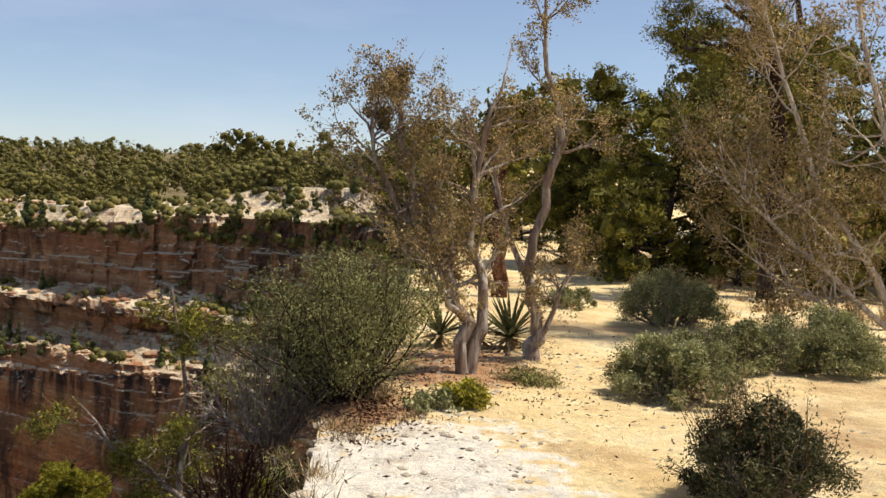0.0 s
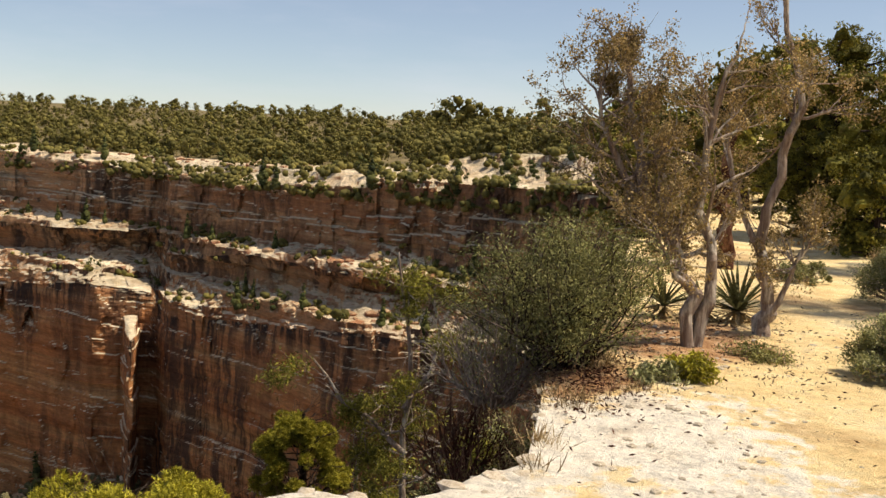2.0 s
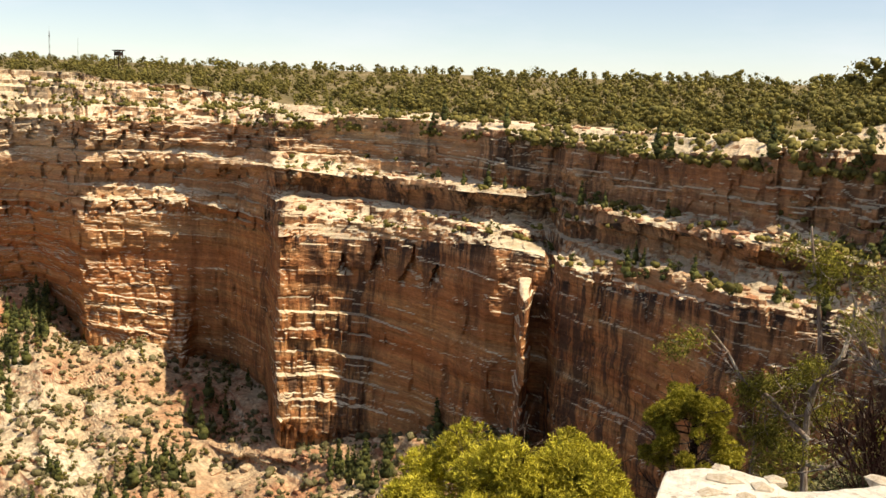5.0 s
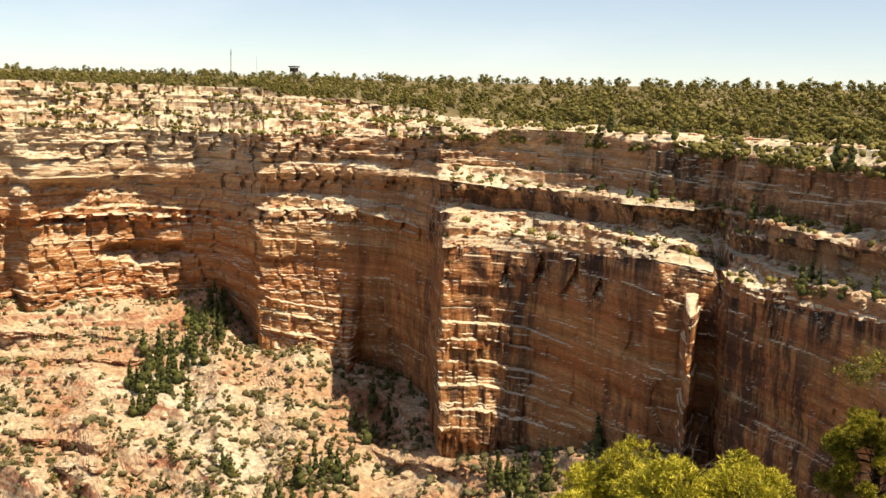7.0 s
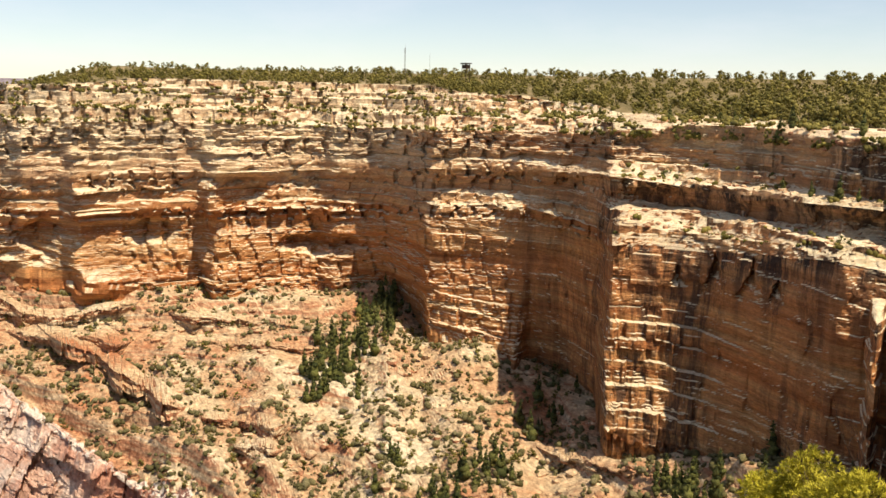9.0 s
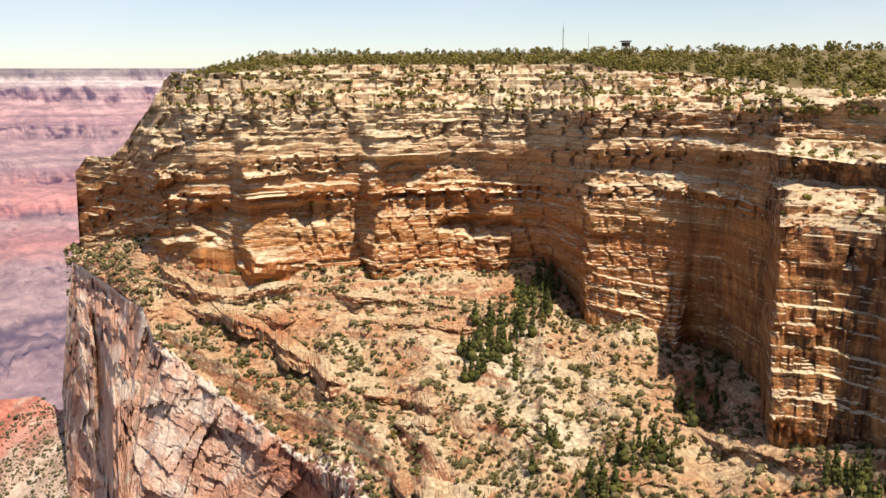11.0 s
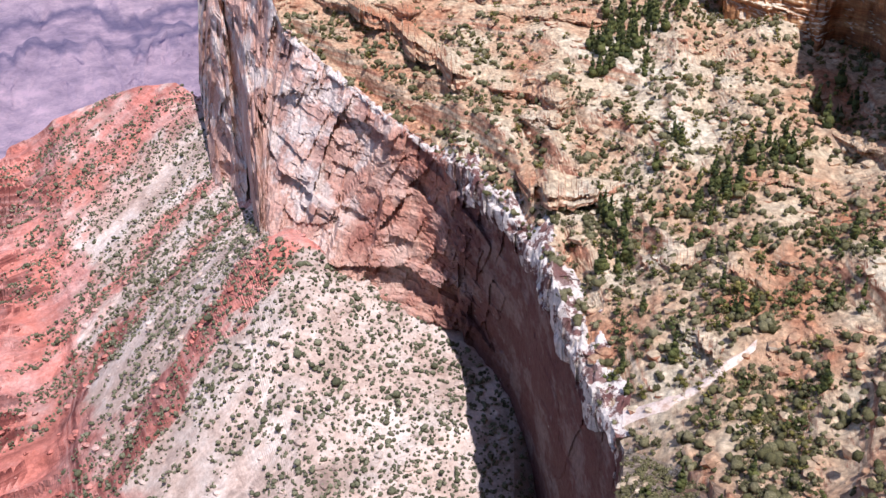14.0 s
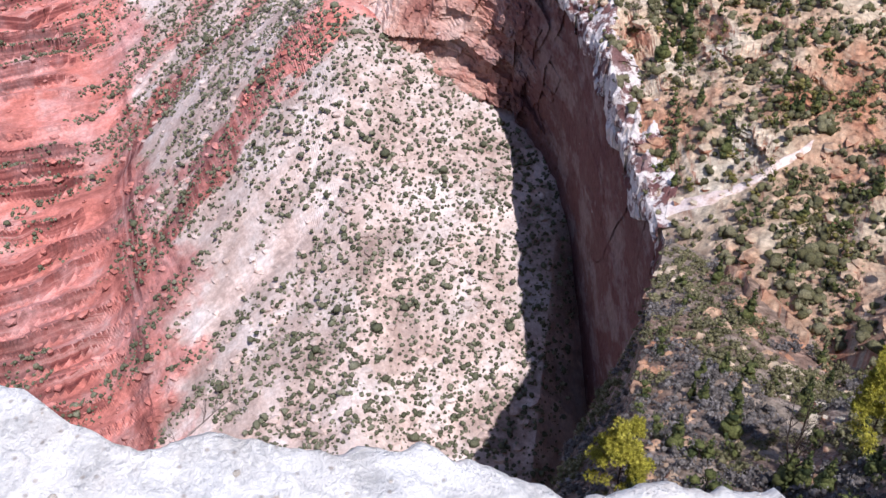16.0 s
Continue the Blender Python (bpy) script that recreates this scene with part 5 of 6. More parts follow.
az, q = np.where(r.uniform(size=n) < 0.6, r.uniform(46, 60, n), r.uniform(60, 78, n)), r.uniform(0.05, 0.95, n)
d, z = bench_at(az, q)
strew("bench_junipers", JUNIPERS, polar(az, d, z), r.uniform(0.45, 0.95, n), [DARK_BARK, WOODS], r, "upright dark junipers scattered over the talus bench", "tree")
n = 150
az, q = r.uniform(44, 61, n), r.uniform(0.02, 0.5, n)
d, z = bench_at(az, q)
way = np.clip((58.6 - az) / 8.1, 0, 1)
clear = np.abs(np.degrees(np.arctan2(z - EYE, d)) + 36.4 - 5.0 * way + 0.8 * np.sin(way * 3.1)) > 1.2
stand_of("gorge_juniper", JUNIPERS + FIRS[:2], polar(az, d, z)[clear], r.uniform(0.5, 1.05, n)[clear], DARK_BARK, FIR, r, "dark green evergreen on the slope above the gorge", "tree", "evergreens above the gorge")
n = 1500
az, q = r.uniform(45, 63, n), r.uniform(0.01, 0.45, n)
d, z = bench_at(az, q)
keep = vn(-d * np.sin(np.radians(az)) / 9, d * np.cos(np.radians(az)) / 9, 28) > 0.5
way = np.clip((58.6 - az) / 8.1, 0, 1)
keep &= np.abs(np.degrees(np.arctan2(z - EYE, d)) + 36.4 - 5.0 * way + 0.8 * np.sin(way * 3.1)) > 1.1
strew("gorge_shrubs", BRUSH, polar(az, d, z)[keep], (0.9 + 2.2 * r.uniform(0, 1, n) ** 1.5)[keep], [DARK_BARK, SHRUBS], r, "olive and grey shrubs near the lip of the gorge", "shrub")
# firs in the gully and along the foot of the wall
def bench_spot(az_, el_):
    dd, zz = bench_at(np.full(300, float(az_)), np.linspace(0.0, 0.97, 300))
    k_ = int(np.argmin(np.abs(np.degrees(np.arctan2(zz - EYE, dd)) - el_)))
    return polar(np.array(float(az_)), dd[k_], zz[k_])


spots = []
for line_, count, wide in (([(56.0, -11.2), (57.2, -12.2), (58.6, -13.8), (60.2, -15.4), (61.6, -17.2)], 110, 0.75), ([(45.9, -15.9), (46.6, -16.8), (48.8, -19.3), (52.4, -22.8), (55.0, -24.2)], 46, 0.8),
                           ([(36.5, -17.6), (34.3, -18.0), (32.6, -18.6)], 26, 0.6), ([(41.5, -21.0), (38.5, -21.5), (35.0, -21.5)], 22, 0.9), ([(61.5, -24.5), (59.2, -25.5), (60.0, -29.0)], 18, 0.9)):
    t = r.uniform(0, 1, count)
    a_ = np.interp(t, np.linspace(0, 1, len(line_)), [q_[0] for q_ in line_]) + wide * r.normal(size=count)
    e_ = np.interp(t, np.linspace(0, 1, len(line_)), [q_[1] for q_ in line_]) + 0.5 * r.normal(size=count)
    spots += [bench_spot(*q_) for q_ in zip(a_, e_)]
stand_of("fir_tree", FIRS, np.array(spots), 0.5 + 0.9 * r.uniform(0, 1, len(spots)) ** 1.5, DARK_BARK, FIR, r, "slender dark green fir below the cliff", "tree", "firs in the gully")

# the wooded slope under the rim
n = 3900
az, q = np.where(r.uniform(size=n) < 0.75, r.uniform(40, 64, n), r.uniform(6, 40, n)), r.uniform(0.02, 0.98, n) ** 0.6
d, z = slope_at(az, q)
keep = (vn(-d * np.sin(np.radians(az)) / 12, d * np.cos(np.radians(az)) / 12, 24) > 0.26) & (d > 14)
p, sc = polar(az, d, z)[keep], (r.uniform(0.8, 2.6, n) * np.clip(d / 60, 0.35, 1))[keep]
half = vn(p[:, 0] / 9, p[:, 1] / 9, 27) > 0.5
strew("slope_shrubs", BRUSH, p[half], sc[half], [DARK_BARK, SHRUBS], r, "olive-green shrubs on the slope under the rim", "shrub")
strew("bare_brush", BRUSH, p[~half], sc[~half], [DARK_BARK, GREY_BRUSH], r, "grey leafless brush on the slope under the rim", "shrub")
az, q = r.uniform(24, 58, 110), r.uniform(0.3, 0.95, 110)
d, z = slope_at(az, q)
stand_of("slope_fir", FIRS + JUNIPERS[:3], polar(az, d, z), r.uniform(0.45, 1.0, len(az)), DARK_BARK, FIR, r, "dark evergreen standing on the rocky slope", "tree", "evergreens on the slope")

# shrubs on the scree
n = 56000
az, d = r.uniform(64, 108, n), 120 + 540 * r.uniform(0, 1, n) ** 0.8
x, y = -d * np.sin(np.radians(az)), d * np.cos(np.radians(az))
keep = (d < along(az, CREST)) & (0.6 * vn((x + 0.48 * y) / 7, y / 26, 25) + 0.4 * vn(x / 40, y / 40, 26) > np.interp(y, [-120, -50, 0, 100], [0.6, 0.53, 0.4, 0.3])) & (d < along(az, LOW_FOOT) + 400 * (az > 83.5))
strew("scree_shrubs", SMALL, np.stack([x, y, scree_z(x, y)], 1)[keep], (0.75 + 1.9 * r.uniform(0, 1, n) ** 1.8)[keep] * np.where(r.uniform(size=keep.sum()) < 0.04, 1.7, 1.0), [DARK_BARK, DESERT], r, "grey-green desert shrubs spread over the scree", "shrub")


# ---- near plants on the rim ----
def g(x, y):
    return (x, y, float(ground_z(np.array(x), np.array(y))) - 0.04)


def mesh_of(name, pair, mat, smooth=False):
    return fast_mesh(name, *pair, [mat], smooth)


def stem_tree(name, at, seed, stems, label, leaf, leaves, size, bark=GREY_BARK, kids=4.0, reach=0.75, level=2, spread_leaf=0.05, start=0.35, wob=0.2, ratio=0.58, slim=0.6, category="tree"):
    """A tree whose main stems follow given bends (x, y, z, radius); limbs, twigs and leaves grow from them."""
    rr = np.random.default_rng(seed)
    ob = thing(name, at, label, category)
    alltips = []
    for stem in stems:
        segs, tips = [], []
        pts = np.array(stem, float)
        total = len(pts) - 1
        fine = np.linspace(0, total, total * 3 + 1)
        c = np.stack([np.interp(fine, np.arange(total + 1), pts[:, k_]) for k_ in range(4)], 1)
        c[1:-1, :3] += rr.normal(size=(len(c) - 2, 3)) * c[1:-1, 3:4] * 0.42
        for a_, b_, h in zip(c, c[1:], np.arange(len(c) - 1) / (len(c) - 1)):
            segs.append((a_[:3], b_[:3], a_[3], b_[3]))
            if h > start:
                for _ in range(rr.poisson(kids / len(c) / (1 - start))):
                    d = unit(unit(b_[:3] - a_[:3]) * 0.5 + unit(rr.normal(size=3)) + np.array([0, 0, 0.2]))
                    grow(rr, b_[:3], d, reach * (1.15 - 0.5 * h) * rr.uniform(0.5, 1.2), max(min(0.011, b_[3] * 0.8), b_[3] * 0.5), level, segs, tips, wob, 0.1, 3.4, ratio, 5, 0.9, 0.2)
        grow(rr, c[-1, :3], unit(c[-1, :3] - c[-2, :3]), reach * 0.7, c[-1, 3], level, segs, tips, wob, 0.1, 3.4, ratio, 5, 0.9, 0.2)
        part("trunk", mesh_of("trunk", tubes(segs, 6), bark, True), ob)
        alltips += tips
    if leaves:
        c, dd = near_tips(rr, alltips, leaves, spread_leaf, 0.36)
        part("crown", mesh_of("crown", leaf_quads(rr, c, size, slim), leaf), ob)
    return ob


stem_tree("mahogany_tree", g(0.2, 8.75), 3, [
    [(0, 0, -0.45, 0.070), (0.03, 0, 0.34, 0.061), (-0.12, 0.03, 0.83, 0.057), (-0.38, 0, 1.15, 0.055), (-0.5, 0.1, 1.7, 0.04), (-0.62, 0.05, 2.3, 0.025)],
    [(0.12, 0.05, -0.45, 0.07), (0.14, 0.05, 0.3, 0.065), (0.2, 0.1, 0.8, 0.05), (0.04, 0.15, 1.2, 0.045), (0.06, 0.2, 1.8, 0.035), (0.18, 0.15, 2.4, 0.02)],
    [(-0.36, 0, 1.1, 0.04), (-0.62, 0.05, 1.5, 0.032), (-0.8, 0, 1.85, 0.024), (-0.88, 0.05, 2.15, 0.014)],
    [(0.02, 0.02, 0.5, 0.035), (-0.18, -0.1, 0.75, 0.03), (-0.3, -0.15, 0.95, 0.02)]],
    "twisted many-stemmed tree with grey bark and rusty leaves", RUSTY, 27000, 0.027, kids=19, reach=0.6, spread_leaf=0.03, start=0.3)
stem_tree("slender_tree", g(0.97, 9.9), 8, [
    [(0, 0, -0.45, 0.11), (-0.02, 0, 0.12, 0.088), (-0.03, 0, 0.45, 0.062), (-0.12, 0, 0.9, 0.054), (-0.04, 0.02, 1.4, 0.048), (0.1, 0, 1.95, 0.044), (0.17, 0, 2.2, 0.036), (-0.02, 0.05, 2.9, 0.026), (-0.06, 0, 3.6, 0.016), (0.0, 0, 3.95, 0.01)],
    [(-0.05, 0, 0.7, 0.035), (-0.22, 0, 1.0, 0.032), (-0.42, 0.05, 1.55, 0.026), (-0.5, 0.05, 2.0, 0.018)],
    [(0.03, -0.02, 0.25, 0.035), (0.17, -0.05, 0.55, 0.025), (0.24, -0.05, 0.82, 0.012)]],
    "slender pale-barked tree with sparse rusty leaves", RUSTY, 12000, 0.028, kids=14, reach=0.6, start=0.55, spread_leaf=0.035)
stem_tree("red_barked_juniper", g(0.9, 15.3), 12, [[(0, 0, -0.2, 0.15), (-0.03, 0, 0.6, 0.12), (-0.1, 0, 1.3, 0.1), (-0.05, 0.1, 1.9, 0.08), (0.1, 0.1, 2.4, 0.05)]],
    "juniper with shaggy red bark behind the slender tree", JUNIPER, 5200, 0.12, RED_BARK, 9, 0.8, 1, 0.14, 0.5)
stem_tree("branching_tree", g(5.85, 12.3), 5, [[(1.6 * x, 1.6 * y, 1.6 * z, 0.72 * w) for x, y, z, w in stem] for stem in [
    [(0, 0, -0.1, 0.08), (-0.3, 0, 0.5, 0.07), (-0.75, 0.1, 1.2, 0.055), (-1.1, 0, 2.0, 0.035), (-1.3, 0.1, 2.7, 0.02)],
    [(0, 0, -0.1, 0.08), (-0.1, 0, 0.8, 0.07), (-0.3, 0, 1.6, 0.05), (-0.55, 0, 2.4, 0.035), (-0.6, 0, 3.2, 0.02)],
    [(0, 0, -0.1, 0.06), (-0.5, -0.1, 0.35, 0.05), (-1.0, -0.1, 0.75, 0.04), (-1.5, 0, 1.2, 0.02)],
    [(0, 0, -0.1, 0.08), (0.2, 0, 0.9, 0.07), (0.2, 0, 1.9, 0.05), (0.05, 0, 3.0, 0.03)],
    [(0, 0, -0.1, 0.05), (-0.55, 0.2, 0.2, 0.04), (-1.05, 0.3, 0.5, 0.02)]]],
    "wide tree of pale bare branches with rusty leaves", RUSTY, 42000, 0.042, PALE_BARK, kids=30, reach=1.1, start=0.15, spread_leaf=0.085)


def juniper(name, at, seed, tall, wide, label, leaf=JUNIPER, leaves=9000, size=0.09, lean=0.05, low=0.1, trunk=0.16):
    """Dense evergreen: trunk, limbs and uneven clumps of small sprays with gaps between."""
    rr = np.random.default_rng(seed)
    ob = thing(name, at, label, "tree")
    segs, tips = [], []
    p, d = np.array([0, 0, -0.1]), np.array([lean, lean * 0.5, 1.0])
    blobs = []
    for k in range(9):
        d = unit(d + 0.12 * rr.normal(size=3) + np.array([0, 0, 0.1]))
        q_ = p + d * tall / 9.5
        segs.append((p, q_, trunk * (1 - k / 10), trunk * (1 - (k + 1) / 10)))
        h = (k + 1) / 9
        if h > low:
            for _ in range(3):
                a = rr.uniform(0, 6.28)
                reach = wide * (0.55 + 0.5 * math.sin(h * 2.6)) * rr.uniform(0.45, 1.05) * (1.05 - 0.55 * h)
                e = q_ + np.array([math.cos(a) * reach, math.sin(a) * reach, rr.uniform(-0.15, 0.35) * reach])
                m = (q_ + e) / 2 + 0.08 * reach * rr.normal(size=3)
                segs += [(q_, m, trunk * 0.35 * (1 - h * 0.6), trunk * 0.22), (m, e, trunk * 0.22, 0.01)]
                blobs += [(e, wide * rr.uniform(0.16, 0.3)), (m + 0.1 * rr.normal(size=3), wide * rr.uniform(0.12, 0.22))]
        p = q_
    blobs.append((p, wide * 0.25))
    part("trunk", mesh_of("trunk", tubes(segs, 6), DARK_BARK, True), ob)
    # each clump is a bunch of finer sprays
    fine = []
    for c, rad in blobs:
        for _ in range(7):
            fine.append((c + unit(rr.normal(size=3)) * rad * rr.uniform(0.3, 1.0), rad * rr.uniform(0.22, 0.45)))
    core = clumps(rr, [(c, rad * 0.5) for c, rad in blobs])
    part("crown", mesh_of("crown", both(core, crown_blobs(rr, fine, leaves, size, 0.5)), leaf), ob)
    return ob


juniper("big_juniper", g(4.3, 20), 21, 3.9, 2.4, "large dense dark green juniper beside the path", leaves=40000, size=0.058, low=0.0)
juniper("big_juniper", g(6.6, 20.5), 22, 3.8, 2.5, "large dense dark green juniper beside the path", leaves=34000, size=0.058, low=0.0)
juniper("big_juniper", g(3.2, 22.5), 28, 4.4, 1.9, "large dense dark green juniper beside the path", leaves=24000, size=0.062, low=0.0)
juniper("big_juniper", g(9.6, 23.5), 29, 5.8, 2.5, "large dense dark green juniper beside the path", leaves=16000, size=0.085, low=0.0)
juniper("big_juniper", g(9.2, 19.5), 27, 3.8, 2.4, "large dense dark green juniper beside the path", leaves=16000, size=0.08, low=0.0)
for x, y, t_, w_, sd_ in ((3.5, 18.6, 1.9, 1.3, 81), (5.5, 18.6, 2.3, 1.6, 82), (7.6, 18, 2.2, 1.6, 83), (9.6, 17.4, 2.4, 1.7, 84), (3.0, 22, 2.4, 1.5, 85)):
    juniper("low_juniper", g(x, y), sd_, t_, w_, "low spreading green juniper at the foot of larger ones", leaves=6500, size=0.085, low=0.0, trunk=0.09)
juniper("tall_pinyon", g(6.6, 25), 23, 6.6, 2.3, "tall dark pinyon with spreading bare limbs", leaves=13000, low=0.62, lean=0.1)
juniper("tall_pinyon", g(11.5, 25), 24, 7.0, 2.5, "tall dark pinyon with spreading bare limbs", leaves=13000, low=0.45)
for k, (x, y, t_, w_) in enumerate([(2.2, 29, 2.9, 1.9), (0.2, 27, 2.7, 1.9), (-0.9, 31, 3.0, 2.0), (3.6, 36, 3.6, 2.2), (0.8, 38, 3.4, 2.2), (9.0, 30, 4.8, 2.2), (13.5, 30, 5, 2.3), (-1.0, 46, 3.8, 2.2), (6.3, 40, 4.4, 2.3),
                                    (2.2, 52, 4, 2.4), (13, 24, 4.6, 2.2), (16, 32, 5, 2.3), (-0.5, 20, 1.9, 1.3), (-1.6, 62, 4, 2.4), (1.5, 70, 4.4, 2.4), (10, 46, 5.2, 2.4), (4.4, 30, 3.4, 2.0), (1.4, 33, 3, 2.0), (4.2, 33, 5.2, 2.2), (5.4, 44, 6, 2.4), (2.6, 44, 5, 2.4), (8.2, 26, 5.6, 2.4), (10.2, 21.5, 5.0, 2.3), (12.5, 21, 5.4, 2.4), (9.6, 27, 7.0, 2.4), (15, 27, 7, 2.6), (11, 33, 7, 2.6)]):
    juniper("juniper_tree", tuple(g(x, y)), 40 + k, t_, w_, "dark green juniper in the woods behind the path", leaves=2700, size=0.145, low=0.0)


def bush(name, at, seed, wide, tall, label, leaf, leaves, size, twigs=26, bark=GREY_BARK, dome=0.55, spread=0.05, category="shrub", group="", lumps=0):
    """Many stems from one root, leaves on their outer twigs."""
    rr = np.random.default_rng(seed)
    ob = thing(name, at, label, category, group)
    segs, tips = [], []
    for _ in range(twigs):
        a, o = rr.uniform(0, 6.28), rr.uniform(0.05, 1) ** 0.6
        lean = np.array([math.cos(a) * o * wide, math.sin(a) * o * wide, tall * (1.0 - dome * o * o)])
        foot = np.array([math.cos(a), math.sin(a), 0]) * o * wide * 0.25
        grow(rr, foot, lean, np.linalg.norm(lean) * 0.62, 0.007 + 0.006 * tall, 1, segs, tips, 0.16, 0.03, 5, 0.5, 5, 0.8, 0.3)
    part("stem", mesh_of("stem", tubes(segs, 4), bark), ob)
    if leaves:
        c, dd = near_tips(rr, tips, leaves, spread)
        if lumps:
            # tight sprays crowd over the dome, down to the ground at its rim
            a, o, h = rr.uniform(0, 6.28, lumps), rr.uniform(0, 1, lumps) ** 0.5, rr.uniform(0.25, 1, lumps) ** 0.6
            mids = np.stack([np.cos(a) * o * wide, np.sin(a) * o * wide, 0.9 * tall * np.sqrt(1 - 0.9 * o * o) * h], 1)
            rads = 0.17 * wide * rr.uniform(0.6, 1.25, lumps)
            k = rr.integers(0, lumps, len(c) * 3 // 4)
            c[:len(k)] = mids[k] + unit(rr.normal(size=(len(k), 3)) * [1, 1, 1.15]) * (rads[k] * rr.uniform(0.35, 1.1, len(k)))[:, None]
            c[:, 2] = np.maximum(c[:, 2], 0.02)
        part("foliage", mesh_of("foliage", leaf_quads(rr, c, 1.15 * size, 0.34), leaf), ob)
    return ob


bush("rim_bush", (-0.76, 7.7, -0.05), 31, 0.74, 1.36, "tall grey-green bush leaning over the rim's edge", OLIVE, 40000, 0.024, 70, DARK_BARK, dome=0.3, spread=0.055)
for x, y, z, sd, w, t_, leafy in ((-0.75, 6.9, -1.0, 331, 0.5, 0.8, 1500), (-1.25, 7.1, -1.35, 332, 0.6, 1.0, 500), (-0.95, 6.0, -1.2, 333, 0.5, 0.75, 900), (-1.7, 6.5, -2.0, 334, 0.7, 1.2, 700), (-1.6, 7.9, -1.1, 335, 0.6, 0.9, 300)):
    if sd != 335:
        bush("dark_brush", (x - 0.25, y + 0.2, z - 0.15), sd + 20, 0.7 * w, 0.6 * t_, "dense dark shrub in the shade below the rim's edge", FIR, 13000, 0.028, 44, DARK_BARK, spread=0.07, group="shaded shrubs under the rim's edge")
    bush("brown_brush", (x, y, z), sd, w, t_, "tangled brown brush below the rim's edge", RUSTY, leafy, 0.026, 40, RED_BARK, group="brush under the rim's edge")
bush("dead_bush", (-1.3, 7.6, -0.35), 32, 0.6, 1.0, "grey leafless bush beside the green one", OLIVE, 3000, 0.022, 60)
bush("sage_shrub", g(2.0, 8.3), 33, 0.55, 0.66, "rounded grey-green sage shrub on the sandy path", SAGE, 46000, 0.027, 80, dome=0.55, spread=0.035, group="sage shrubs", lumps=70)
bush("sage_shrub", g(3.8, 9.9), 34, 0.66, 0.66, "rounded grey-green sage shrub on the sandy path", SAGE, 42000, 0.028, 80, dome=0.55, spread=0.04, group="sage shrubs", lumps=75)
bush("sage_shrub", g(2.85, 9.7), 35, 0.45, 0.6, "rounded grey-green sage shrub on the sandy path", SAGE, 22000, 0.028, 70, dome=0.55, spread=0.04, group="sage shrubs", lumps=45)
bush("sage_shrub", g(3.0, 13.0), 36, 0.7, 0.85, "grey-green sage shrub with dry brown tops", SAGE, 26000, 0.031, 70, dome=0.5, spread=0.05, group="sage shrubs", lumps=55)
bush("sage_shrub", g(1.9, 14.6), 37, 0.4, 0.36, "low green shrub at the edge of the path", SAGE, 4000, 0.045, 30, dome=0.6, spread=0.05, group="sage shrubs", lumps=20)
dark = bush("dark_shrub", g(1.78, 5.3), 38, 0.42, 0.66, "dark green shrub with dry brown flower stalks", DEEP, 32000, 0.022, 80, dome=0.45, spread=0.03, lumps=60)
rr = np.random.default_rng(77)
stalks = [((x, y, 0.35), (x * 1.2 - 0.05, y * 1.2, 0.55 + 0.17 * h - 0.7 * (x * x + y * y)), 0.0028, 0.001) for x, y, h in zip(rr.normal(-0.05, 0.15, 70), rr.normal(0, 0.15, 70), rr.uniform(0, 1, 70) ** 1.5)]
for p_, q_, r0_, r1_ in stalks:
    stalk = part("flower_stalk", mesh_of("flower_stalk", tubes([(p_, q_, r0_, r1_)], 3), RED_BARK), dark, "dry brown flower stalk")
    part("seed_head", mesh_of("seed_head", leaf_quads(rr, np.array(q_)[None] + rr.normal(0, 0.018, (16, 3)) * [1, 1, 2.5], 0.018, 0.6), STRAW), stalk)
    tagged(stalk.children[0], kind="stuff")
bush("rabbitbrush", g(0.2, 7.4), 39, 0.2, 0.26, "small bright yellow-green tuft on pale rock", PINYON, 1700, 0.045, 40, dome=0.5, spread=0.02)
bush("rabbitbrush", g(-0.05, 7.2), 40, 0.2, 0.2, "small grey-green tuft on pale rock", SAGE, 1200, 0.045, 30, dome=0.5, spread=0.02)
bush("mat_plant", g(0.78, 8.6), 41, 0.3, 0.16, "low green mat plant at the foot of the slender tree", OLIVE, 2200, 0.03, 30, dome=0.8, spread=0.03)


def yucca(at, seed, blades, length, label):
    """Rosette of long stiff blades over a skirt of dead ones."""
    rr = np.random.default_rng(seed)
    ob = thing("yucca", at, label, "plant", "yuccas under the trees")
    for mat, count, low, high, label_ in ((DEEP, blades, 0.25, 1.25, ""), (STRAW, blades, -0.75, 0.2, "dead straw-coloured blade")):
        for _ in range(count):
            V, F = [], []
            a, el_ = rr.uniform(0, 6.28), rr.uniform(low, high)
            d = np.array([math.cos(a) * math.cos(el_), math.sin(a) * math.cos(el_), math.sin(el_)])
            side = np.array([-math.sin(a), math.cos(a), 0]) * 0.022
            ln, bend = length * rr.uniform(0.75, 1.15), np.array([0, 0, -rr.uniform(0.0, 0.12)])
            n0 = len(V)
            for t_, w_ in ((0.0, 0.8), (0.35, 1.0), (0.7, 0.7), (1.0, 0.05)):
                c = np.array([0, 0, 0.16]) + d * ln * t_ + bend * t_ * t_
                up = np.cross(d, side) * 0.35 * w_
                V += [c - side * w_ + up, c, c + side * w_ + up]
            for k_ in range(3):
                for m_ in range(2):
                    F.append((n0 + 3 * k_ + m_, n0 + 3 * k_ + m_ + 1, n0 + 3 * k_ + m_ + 4, n0 + 3 * k_ + m_ + 3))
            part("blade", fast_mesh("blade", np.array(V), np.array(F), [mat]), ob, label_)
    return ob


